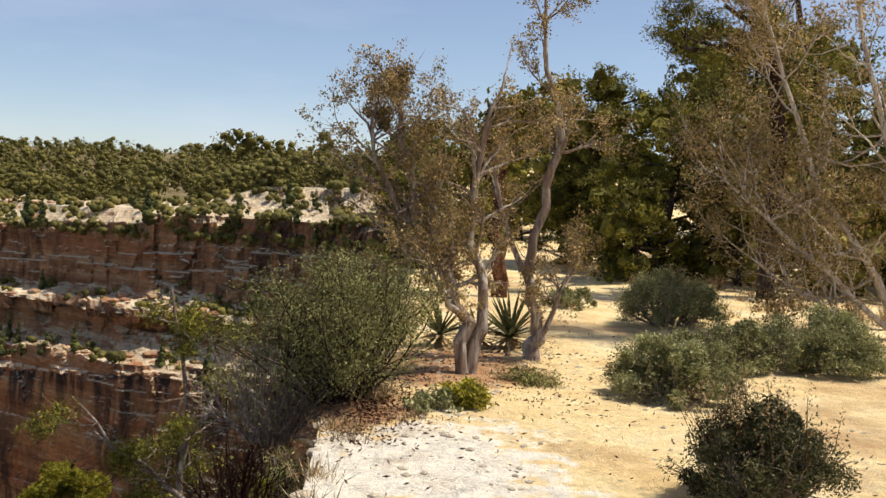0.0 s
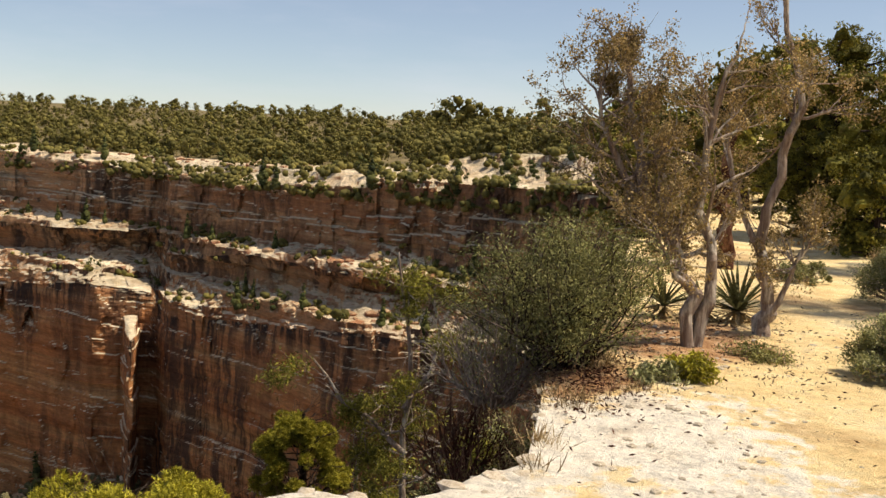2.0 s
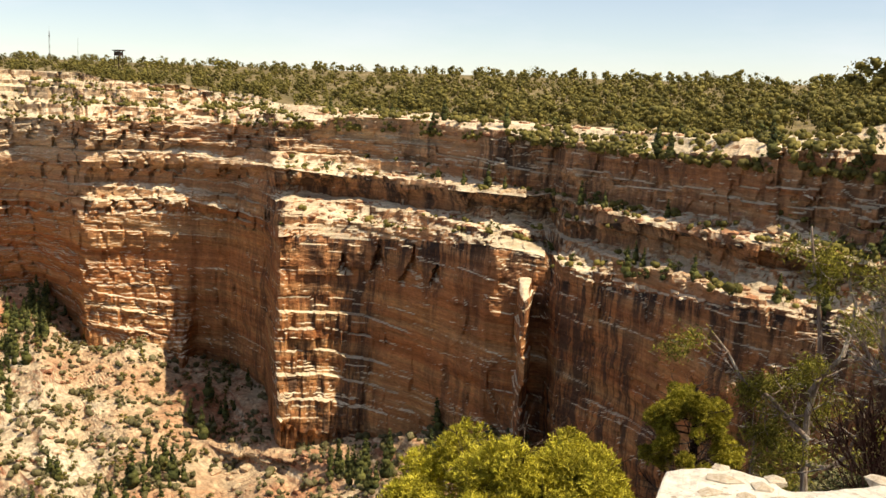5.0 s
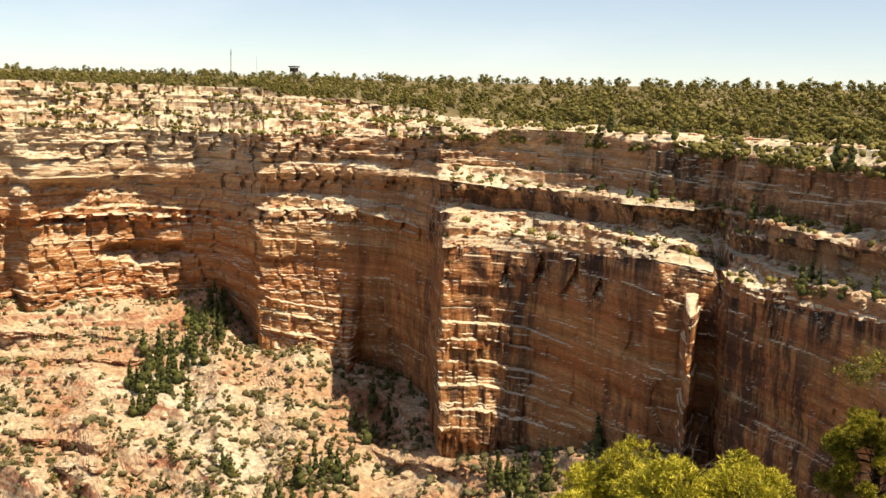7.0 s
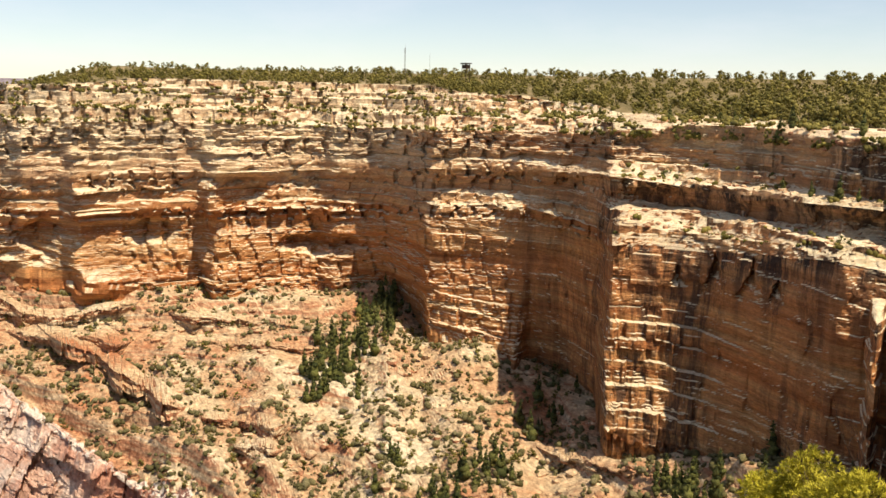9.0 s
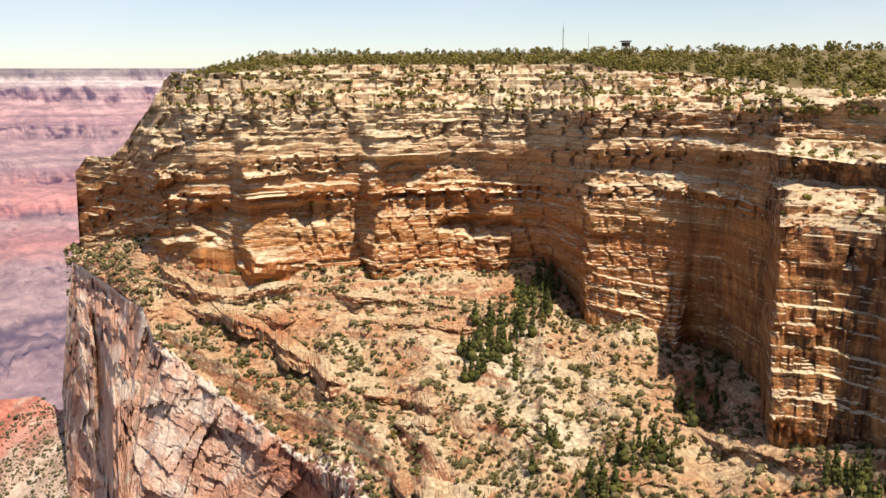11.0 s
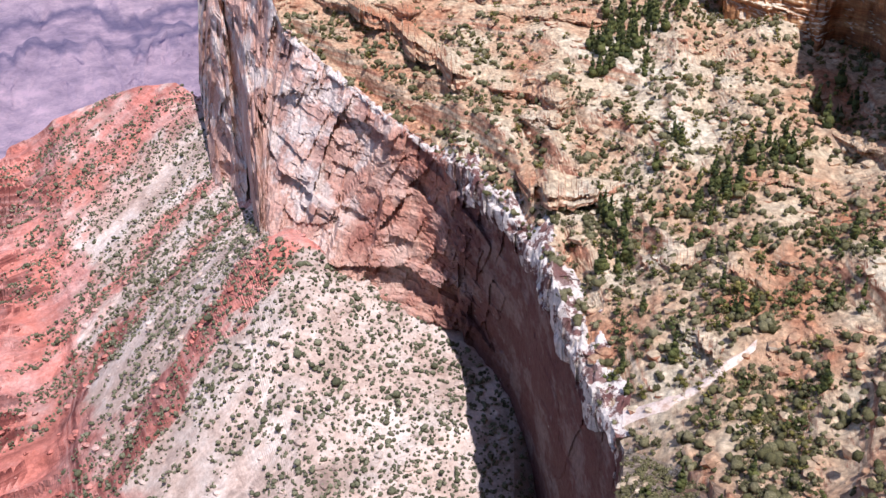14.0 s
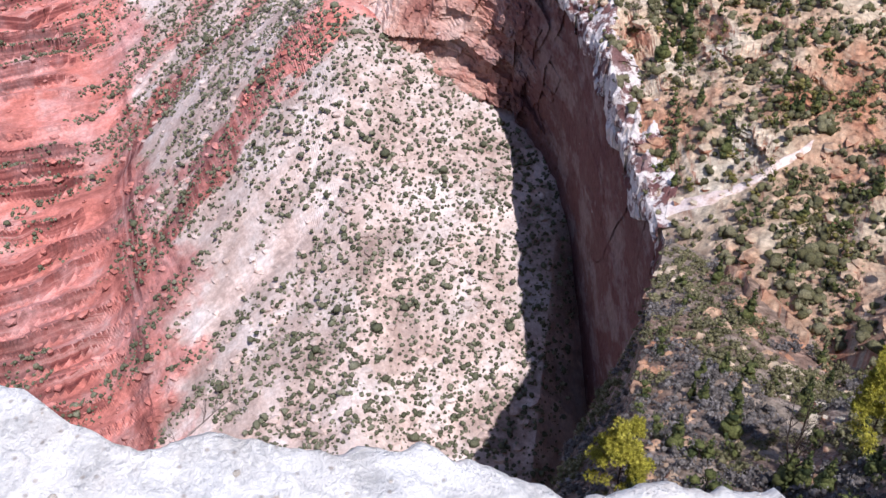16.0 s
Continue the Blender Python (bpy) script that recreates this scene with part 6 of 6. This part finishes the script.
yucca(g(0.75, 10.6), 1, 38, 0.6, "spiky green yucca with a skirt of dead blades")
yucca(g(0.0, 10.6), 2, 32, 0.55, "spiky green yucca with a skirt of dead blades")
yucca(g(0.38, 10.5), 3, 22, 0.4, "spiky green yucca with a skirt of dead blades")


def grass_tuft(at, seed, count, tall, label):
    rr = np.random.default_rng(seed)
    ob = thing("grass_tuft", at, label, "grass", "dry grass tufts")
    a, o = rr.uniform(0, 6.28, count), rr.uniform(0, 0.16, count)
    c = np.stack([np.cos(a) * o, np.sin(a) * o, np.full(count, tall * 0.4)], 1)
    d = np.stack([np.cos(a) * 0.35, np.sin(a) * 0.35, np.ones(count)], 1)
    part("foliage", mesh_of("foliage", leaf_quads(rr, c, tall, 0.035, 0, d), STRAW), ob)


rr = np.random.default_rng(88)
for k in range(46):
    x, y = rr.uniform(3.2, 8.5), rr.uniform(13.2, 18)
    grass_tuft(g(x, y), 300 + k, 70, rr.uniform(0.18, 0.4), "dry straw-coloured grass tuft under the junipers")
for k in range(26):
    y = rr.uniform(4.6, 9)
    x = -0.42 - 0.16 * abs(y - 7) + rr.normal() * 0.2
    grass_tuft(g(x, y), 400 + k, 50, rr.uniform(0.08, 0.2), "small dry grass tuft by the rim's edge")


def needle_pine(name, at, seed, tall, wide, label, tufts=1500, leaf=PINYON, needle=0.13, tufted=9, low=0.35, dome=0.0):
    """Pine with needles in star-shaped tufts at the ends of up-curved limbs."""
    rr = np.random.default_rng(seed)
    ob = thing(name, at, label, "tree")
    segs, tips = [((0, 0, -0.6), (0.05, 0, tall * 0.5), 0.16, 0.1), ((0.05, 0, tall * 0.5), (0, 0.05, tall * 0.97), 0.1, 0.03)], []
    for h in np.linspace(low, 0.98, 18):
        for _ in range(4):
            a = rr.uniform(0, 6.28)
            reach = wide * (1.08 - h) ** 0.36 * rr.uniform(0.55, 1.05)
            grow(rr, (0, 0, tall * h), (math.cos(a), math.sin(a), 0.1 + 0.25 * h), reach * 0.8, 0.035 * (1.2 - h), 1, segs, tips, 0.14, 0.06, 4, 0.42, 4, 0.8, 0.45)
    part("trunk", mesh_of("trunk", tubes(segs, 4), DARK_BARK, True), ob)
    ends = np.array([t_[0] for t_ in tips])
    order = rr.permutation(len(ends))
    puffs = [(ends[k_] * np.array([1, 1, 0.97]), wide * rr.uniform(0.11, 0.19)) for k_ in order[:64]]
    if dome:
        puffs = []
        for _ in range(58):
            u_ = unit(rr.normal(size=3))
            puffs.append((np.array([u_[0] * dome, u_[1] * dome, tall * (0.62 + 0.36 * abs(u_[2]) ** 0.8) - 0.2 * (u_[2] < 0)]) * np.array([*(rr.uniform(0.7, 1.08, 2)), rr.uniform(0.93, 1.03)]), rr.uniform(0.13, 0.22) * dome))
    part("inner_foliage", mesh_of("inner_foliage", clumps(rr, [(c_, 0.6 * r_) for c_, r_ in puffs]), leaf, True), ob)
    w_ = np.array([r_ ** 2 for _, r_ in puffs])
    at_ = rr.choice(len(puffs), tufts, p=w_ / w_.sum())
    out = unit(rr.normal(size=(tufts, 3)) + np.array([0, 0, 0.35]))
    c = np.array([p_[0] for p_ in puffs])[at_] + out * (np.array([p_[1] for p_ in puffs])[at_] * rr.uniform(0.55, 1.0, tufts))[:, None]
    c, dd = np.repeat(c, tufted, 0), np.repeat(out + np.array([0, 0, 0.3]), tufted, 0)
    out = unit(dd + 0.6 * rr.normal(size=dd.shape))
    part("foliage", mesh_of("foliage", leaf_quads(rr, c + out * needle * 0.45, needle, 0.15, 0, out), leaf), ob)
    return ob


def down(az, d, el):
    """A place seen at that bearing, distance and slant from the rim."""
    return tuple(polar(np.array(az), np.array(float(d)), height(d, el)))


needle_pine("rim_pine", down(30.2, 15.5, -32.6), 51, 4.5, 3.0, "bright yellow-green pine below the rim's edge", 10000, needle=0.12, dome=2.1)
needle_pine("rim_pine", down(20.3, 19, -25), 52, 3.7, 1.6, "yellow-green pinyon on the slope below the rim", 5200, PINYON, 0.1, dome=0.85)


def rooted(az_, el_):
    """A place on the slope under the rim at that bearing and slant."""
    dd, zz = slope_at(np.full(400, float(az_)), np.linspace(0, 0.99, 400))
    k_ = int(np.argmin(np.abs(np.degrees(np.arctan2(zz - EYE, dd)) - el_)))
    return tuple(polar(np.array(float(az_)), dd[k_], zz[k_] - 0.3)), dd[k_]


at_, d_ = rooted(58.6, -53.0)
needle_pine("rim_pine", at_, 53, d_ * 0.19, d_ * 0.062, "yellow-green pine on the steep slope far below the rim", 2600, needle=0.006 * d_)
at_, d_ = rooted(41.0, -46.5)
needle_pine("rim_pine", at_, 54, d_ * 0.19, d_ * 0.06, "yellow-green pine on the steep slope far below the rim", 2600, needle=0.006 * d_)
def tufted_pine(name, at, seed, stems, puffs, label, leaf=PINYON_DULL, bark=GREY_BARK, limb=0.7):
    """A thin old pinyon: bleached crooked stems, with needles in a few loose puffs at the ends of the limbs."""
    rr = np.random.default_rng(seed)
    ob = thing(name, at, label, "tree")
    tips = []
    for stem in stems:
        segs = []
        for (a_, b_) in zip(np.array(stem, float), np.array(stem, float)[1:]):
            m_ = (a_ + b_) / 2
            m_[:3] += 0.05 * rr.normal(size=3)
            segs += [(a_[:3], m_[:3], a_[3], m_[3]), (m_[:3], b_[:3], m_[3], b_[3])]
            for _ in range(rr.poisson(3.2)):
                d = unit(rr.normal(size=3) * np.array([1, 1, 0.5]) + np.array([0, 0, 0.15]))
                grow(rr, m_[:3], d, rr.uniform(0.35, 1.0) * limb, 0.4 * m_[3], 1, segs, tips, 0.3, 0.06, 3.0, 0.6, 4, 0.9, 0.3)
        part("trunk", mesh_of("trunk", tubes(segs, 5), bark, True), ob)
    order = rr.permutation(len(tips))[:puffs]
    for k_ in order:
        c_, out_ = tips[k_]
        n_ = int(rr.integers(280, 460))
        c = np.asarray(c_) + rr.normal(size=(n_, 3)) * rr.uniform(0.08, 0.14) * np.array([1, 1, 0.7])
        tagged(part("needle_tuft", mesh_of("needle_tuft", leaf_quads(rr, c, 0.075, 0.2, 0.3), leaf), ob), kind="stuff")
    return ob


tufted_pine("old_pinyon", tuple(polar(np.array(14.6), np.array(12.5), -6.9)), 55, [
    [(0, 0, -0.3, 0.08), (0.15, 0, 2.2, 0.065), (0.0, 0.1, 4.2, 0.048), (0.1, 0, 5.4, 0.036), (0.02, 0, 6.3, 0.026), (-0.14, 0, 7.2, 0.014)],
    [(0.02, 0, 5.2, 0.04), (0.35, 0, 5.7, 0.03), (0.42, 0.1, 6.3, 0.02), (0.36, 0, 6.8, 0.012)],
    [(0.05, 0, 4.6, 0.04), (-0.4, 0, 5.0, 0.03), (-0.8, 0.1, 5.1, 0.024), (-1.25, 0, 5.75, 0.012)],
    [(0.05, 0, 4.3, 0.035), (0.5, 0, 4.5, 0.025), (0.7, 0, 4.9, 0.015)]], 50, "old pinyon with bleached crooked branches and loose green tufts")
tufted_pine("old_pinyon", tuple(polar(np.array(17.2), np.array(13.5), -8.2)), 58, [
    [(0, 0, -0.3, 0.09), (-0.1, 0, 2.0, 0.075), (0.05, 0.1, 3.8, 0.055), (0.0, 0, 5.0, 0.035), (0.1, 0, 6.0, 0.014)],
    [(0.05, 0, 3.6, 0.035), (0.45, 0, 4.3, 0.025), (0.6, 0.1, 4.9, 0.014)]], 36, "old pinyon with bleached crooked branches and loose green tufts")
tufted_pine("tall_pinyon", g(5.5, 16.8), 59, [
    [(0, 0, -0.2, 0.17), (0.1, 0, 2.5, 0.14), (-0.05, 0, 3.9, 0.12), (-0.6, 0, 4.25, 0.085), (-1.25, 0, 4.15, 0.06), (-1.9, 0, 4.3, 0.025)],
    [(-0.05, 0, 3.8, 0.08), (-0.35, 0, 4.6, 0.06), (-0.95, 0.1, 4.95, 0.03)],
    [(-0.05, 0, 3.8, 0.08), (0.3, 0, 4.7, 0.06), (0.1, 0.1, 5.5, 0.03)]], 64, "tall dark pinyon reaching over the juniper with crooked limbs", JUNIPER, DARK_BARK, 1.0)
at_, d_ = rooted(45.6, -49.0)
stem_tree("dark_snag", at_, 56, [[tuple(c_ * d_ / 26 for c_ in p_) for p_ in stem_] for stem_ in (
    [(0, 0, -0.5, 0.07), (0, 0, 1.4, 0.055), (0.1, 0, 2.8, 0.04), (0, 0, 4.2, 0.02)], [(0, 0, 0.6, 0.045), (0.5, 0.2, 1.8, 0.03), (0.7, 0.3, 3.0, 0.016)], [(0, 0, 0.9, 0.04), (-0.5, 0, 1.9, 0.028), (-0.8, 0.1, 3.2, 0.015)])],
    "dark leafless snag on the slope", OLIVE, 300, 0.1, DARK_BARK, 14, 1.0 * d_ / 26, 2, 0.1, 0.2)
stem_tree("dead_branch", (-2.15, -0.62, -0.62), 57, [[(0, 0, -0.2, 0.005), (-0.05, 0.05, 0.0, 0.004), (-0.12, 0.16, 0.1, 0.003), (-0.16, 0.28, 0.16, 0.0015)], [(0, 0.05, -0.2, 0.004), (-0.08, 0.16, -0.05, 0.003), (-0.1, 0.3, 0.0, 0.0015)]],
    "bleached dead branch below the edge of the rock", OLIVE, 0, 0.05, GREY_BARK, 5, 0.1, 1, 0.05, 0.3, category="branch")

# shrubs on the slope just below the edge
rr = np.random.default_rng(99)
KINDS = [("olive-green shrub on the shaded slope", OLIVE, 2600), ("grey half-bare shrub on the shaded slope", OLIVE, 500), ("grey-green shrub on the shaded slope", SAGE, 2400), ("dark green shrub on the shaded slope", JUNIPER, 2600)]
made = []
for k in range(210):
    az_, d_ = rr.uniform(5.5, 29), 8.5 + 45 * rr.uniform(0, 1) ** 1.5
    if k >= 150:
        az_, d_ = rr.uniform(5, 22), rr.uniform(11.5, 24)
    q_ = (d_ - 11) / (float(along(az_, EDGE)) - 11)
    z_ = float(slope_at(np.array([az_]), np.array([max(q_, 0)]))[1][0])
    at_ = polar(np.array(az_), np.array(d_), z_ - 0.1)
    size_ = rr.uniform(0.7, 1.3) * (1 + d_ / 60)
    if k >= 150:
        size_ *= 1.5
    if k < 8:
        label_, mat_, leafy_ = KINDS[k % 4]
        made.append(bush("slope_shrub", tuple(at_), 500 + k, 0.8, 1.25, label_, mat_, int(1.6 * leafy_), 0.042, 13, spread=0.1, group="shrubs on the near slope"))
    else:
        ob = copy_thing(made[k % 8], Matrix.Translation(at_))
        ob.matrix_basis = Matrix.Translation(at_) @ Matrix.Rotation(rr.uniform(0, 6.28), 4, "Z") @ Matrix.Diagonal((size_, size_, size_, 1))

# ---- mast, pole and lookout shelter on the far rim ----
def lattice_mast(at, tall, label):
    ob = thing("radio_mast", at, label, "mast")
    w = 0.45
    for a in (0, 2.094, 4.189):
        x, y = w * math.cos(a), w * math.sin(a)
        part("leg", mesh_of("leg", tubes([((x, y, 0), (x * 0.6, y * 0.6, tall), 0.09, 0.07)], 4), IRON), ob)
    for k_ in range(10):
        z0_, z1_ = tall * k_ / 10, tall * (k_ + 1) / 10
        segs_ = [((w * math.cos(a) * 0.9, w * math.sin(a) * 0.9, z0_), (w * math.cos(a + 2.094) * 0.85, w * math.sin(a + 2.094) * 0.85, z1_), 0.045, 0.045) for a in (0, 2.094, 4.189)]
        part("brace", mesh_of("brace", tubes(segs_, 3), IRON), ob)
    part("antenna", mesh_of("antenna", tubes([((0, 0, tall - 0.5), (0, 0, tall + 3), 0.05, 0.03), ((-0.9, 0, tall - 2.2), (0.5, 0, tall - 2.2), 0.12, 0.12)], 4), IRON), ob)


def rim_spot(az_, back_):
    d_, z_ = float(np.interp(az_, WALL_AZ, top_d)), float(np.interp(az_, WALL_AZ, top_z))
    return tuple(polar(np.array(az_), np.array(d_ + back_), float(roof_z(np.array([az_]), np.array([d_]), np.array([z_]), back_)[0])))


# taller trees that break the skyline
az = np.array([12.6, 11.9, 11.2, 10.6, 12.2, 6.9, 9.4, 8.8])
d0, z0 = np.interp(az, WALL_AZ, top_d), np.interp(az, WALL_AZ, top_z)
p = np.array([rim_spot(a_, 190) for a_ in az])
stand_of("skyline_tree", JUNIPERS, p, np.array([3.7, 4.0, 3.9, 3.4, 3.2, 3.9, 2.8, 2.7]), DARK_BARK, WOODS, r, "tall dark evergreen standing above the woods", "tree", "tall trees on the skyline")


lattice_mast(rim_spot(56.15, 150), 19, "thin grey lattice radio mast above the woods")
pole = thing("utility_pole", rim_spot(54.75, 150), "thin grey pole above the woods", "pole")
part("shaft", mesh_of("shaft", tubes([((0, 0, 0), (0, 0, 15), 0.14, 0.07)], 6), IRON), pole)
hut = thing("lookout_shelter", rim_spot(52.7, 120), "small dark flat-roofed lookout shelter on posts", "shelter")


def box(x0, x1, y0, y1, z0_, z1_):
    v = np.array([(x, y, z) for z in (z0_, z1_) for y in (y0, y1) for x in (x0, x1)], float)
    f = np.array([(0, 2, 3, 1), (4, 5, 7, 6), (0, 1, 5, 4), (2, 6, 7, 3), (0, 4, 6, 2), (1, 3, 7, 5)])
    return v, f


part("roof", mesh_of("roof", box(-2.6, 2.6, -2.0, 2.0, 11.4, 12.0), DARK_BARK), hut)
part("cabin", mesh_of("cabin", box(-1.9, 1.9, -1.4, 1.4, 9.0, 11.1), DARK_BARK), hut)
for x in (-1.8, 1.8):
    for y in (-1.3, 1.3):
        part("post", mesh_of("post", box(x - 0.12, x + 0.12, y - 0.12, y + 0.12, 0, 11.4), DARK_BARK), hut)

# ---- loose rock ----
def rubble(seed, flat=0.6):
    """One angular stone: a lumpy eight-sided block with broken corners."""
    rr_ = np.random.default_rng(seed)
    bm = bmesh.new()
    bmesh.ops.create_icosphere(bm, subdivisions=1, radius=0.5)
    for v in bm.verts:
        v.co = Vector((v.co.x * rr_.uniform(0.7, 1.3), v.co.y * rr_.uniform(0.7, 1.3), v.co.z * flat * rr_.uniform(0.7, 1.2)))
    bmesh.ops.triangulate(bm, faces=bm.faces)
    me = bpy.data.meshes.new("stone")
    bm.to_mesh(me)
    v = np.array([tuple(q_.co) for q_ in bm.verts])
    f = np.array([[q_.index for q_ in fc.verts] + [fc.verts[0].index] for fc in bm.faces])
    bm.free()
    me.materials.append(STONE)
    return me, v, f


STONES = [rubble(600 + k, 0.45 + 0.07 * k) for k in range(6)]
rr = np.random.default_rng(101)
for k in range(330):
    if 205 <= k < 275:
        x, y = rr.normal(0.15, 0.5), rr.normal(8.6, 0.8)
    elif k < 205:
        y = rr.uniform(4.2, 10)
        x = rr.uniform(-0.35, 0.5) if rr.uniform() < 0.6 else rr.uniform(0.3, 3.2)
    else:
        a_, q_ = rr.uniform(70, 112), rr.uniform(0.4, 0.97)
        d_ = float(np.interp(a_, RIM_AZ, lip)) * q_
        x, y = -d_ * math.sin(radians(a_)), d_ * math.cos(radians(a_))
    size_ = 0.015 + 0.06 * rr.uniform() ** 2 if k < 275 else rr.uniform(0.008, 0.03)
    ob = new("stone", STONES[k % 6][0])
    x0_, y0_, z0_ = g(x, y)
    ob.matrix_basis = Matrix.Translation((x0_, y0_, z0_ + 0.04)) @ Matrix.Rotation(rr.uniform(0, 6.28), 4, "Z") @ Matrix.Diagonal((size_, size_, size_, 1))
    tagged(ob, "pale angular limestone chip lying on the ground", "stone", "loose stones on the rim")


for k in range(150):
    a_ = rr.uniform(1.6, 24) if k < 120 else rr.uniform(24, 112)
    d_ = float(np.interp(a_, RIM_AZ, lip)) * rr.uniform(0.84, 1.015)
    size_ = 0.025 + 0.12 * rr.uniform(0, 1) ** 2.5 if k < 120 else rr.uniform(0.015, 0.04)
    ob = new("rim_block", STONES[k % 6][0])
    x0_, y0_, z0_ = g(-d_ * math.sin(radians(a_)), d_ * math.cos(radians(a_)))
    ob.matrix_basis = Matrix.Translation((x0_, y0_, z0_ + 0.03)) @ Matrix.Rotation(rr.uniform(0, 6.28), 4, "Z") @ Matrix.Diagonal((size_ * 1.3, size_, size_ * 0.9, 1))
    tagged(ob, "pale broken limestone block on the rim's edge", "stone", "broken blocks along the rim")


def strew_rocks(name, places, sizes, mat, label):
    V, F, n0 = [], [], 0
    rr_ = np.random.default_rng(7)
    for k, (_, v, f) in enumerate(STONES):
        sel = np.arange(k, len(places), 6)
        turn = rr_.uniform(0, 6.28, len(sel))
        c, s_ = np.cos(turn)[:, None], np.sin(turn)[:, None]
        stretch = rr_.uniform(0.7, 1.5, (len(sel), 1))
        w = np.stack([v[None, :, 0] * c * stretch - v[None, :, 1] * s_, v[None, :, 0] * s_ * stretch + v[None, :, 1] * c, np.broadcast_to(v[None, :, 2], (len(sel), len(v)))], -1) * sizes[sel][:, None, None]
        V.append((w + places[sel][:, None]).reshape(-1, 3))
        F.append((f[None, :, :3] + (n0 + np.arange(len(sel)) * len(v))[:, None, None]).reshape(-1, 3))
        n0 += len(sel) * len(v)
    tagged(new(name, fast_mesh(name, np.concatenate(V), np.concatenate(F), [mat])), label, "rocks", kind="stuff")


rr = np.random.default_rng(55)
az, q = rr.uniform(36, 84, 1800), rr.uniform(0.02, 0.95, 1800)
d, z = bench_at(az, q)
strew_rocks("bench_rocks", polar(az, d, z), rr.uniform(0.5, 1.0, 1800) ** 3 * 5, TALUS, "fallen limestone blocks on the talus bench")
az, d = rr.uniform(66, 108, 2600), rr.uniform(130, 600, 2600)
keep = d < along(az, CREST)
x, y = (-d * np.sin(np.radians(az)))[keep], (d * np.cos(np.radians(az)))[keep]
strew_rocks("scree_rocks", np.stack([x, y, scree_z(x, y)], 1), rr.uniform(0.4, 1.0, keep.sum()) ** 3 * 4.5, SCREE, "pale boulders lying on the scree")

az, q = rr.uniform(38, 60, 700), rr.uniform(0.1, 0.95, 700)
d, z = slope_at(az, q)
keep = vn(az / 2.5, q * 5, 61) > 0.5
strew_rocks("slope_crags", polar(az, d, z)[keep], (rr.uniform(0.3, 1.0, 700) ** 3 * np.clip(d / 30, 0.6, 3.5))[keep], TALUS, "pale broken crags on the wooded slope")

# slabs fallen on the ledges of the wall
row = np.concatenate([rr.uniform(66, 97, 420), rr.uniform(108, 143, 420), rr.uniform(2, 30, 500)])
az = np.concatenate([rr.uniform(5, 45, 840), rr.uniform(20, 78, 500)])
strew_rocks("ledge_rocks", sheet_points(az, row, wd, wz, WALL_AZ), 0.6 + 2.6 * rr.uniform(0, 1, 1340) ** 2, TALUS, "pale broken slabs lying on the cliff ledges")

# the footpath across the slope
q = np.linspace(0, 1, 60)
az = 58.6 - 8.1 * q
z_el = -36.4 + 5.0 * q - 0.8 * np.sin(q * 3.1)
mid = []
qq = np.linspace(0, 0.6, 160)
for a_, e_ in zip(az, z_el):
    dd, zz = bench_at(np.full(160, a_), qq)
    mid.append(dd[int(np.argmin(np.abs(np.degrees(np.arctan2(zz - EYE, dd)) - e_)))])
mid = np.array(mid)
for _ in range(20):
    mid[1:-1] = (mid[:-2] + mid[1:-1] + mid[2:]) / 3
edges = []
for off in (-2.2, -1.0, 1.2, 2.4):
    row_ = []
    off_ = off * (1.0 - 0.45 * q) * (0.7 + 0.6 * vn(q * 14, q * 0 + off, 351))
    for a_, d_, off in zip(az, mid, off_):
        dd, zz = bench_at(np.full(160, a_), qq)
        row_.append(polar(np.array(a_), d_ + off, float(np.interp(d_ + off, dd, zz)) + (0.6 if len(edges) in (1, 2) else 0.1)))
    edges.append(row_)
P = np.array(edges)
path = sheet("footpath", P, DUST)
tagged(path, "pale dusty footpath crossing the slope", "path", kind="structure")

# dead leaves, bark and twigs under the trees
rr = np.random.default_rng(404)
c = np.concatenate([np.stack([rr.normal(0.2, 0.9, 1700), rr.normal(9.2, 1.4, 1700)], 1), np.stack([rr.uniform(-0.6, 5, 350), rr.uniform(4.5, 13, 350)], 1), np.stack([rr.normal(-0.45, 0.22, 1500), rr.normal(7.2, 0.6, 1500)], 1)])
c = np.concatenate([c, ground_z(c[:, 0], c[:, 1])[:, None] + 0.012], 1)
flat = rr.normal(size=(len(c), 3)) * np.array([1, 1, 0.12])
litter = new("leaf_litter", fast_mesh("leaf_litter", *leaf_quads(rr, c, 0.04, 0.28, 0, flat), [RED_BARK]))
tagged(litter, "brown dead leaves and twigs scattered on the sand", "litter", kind="stuff")
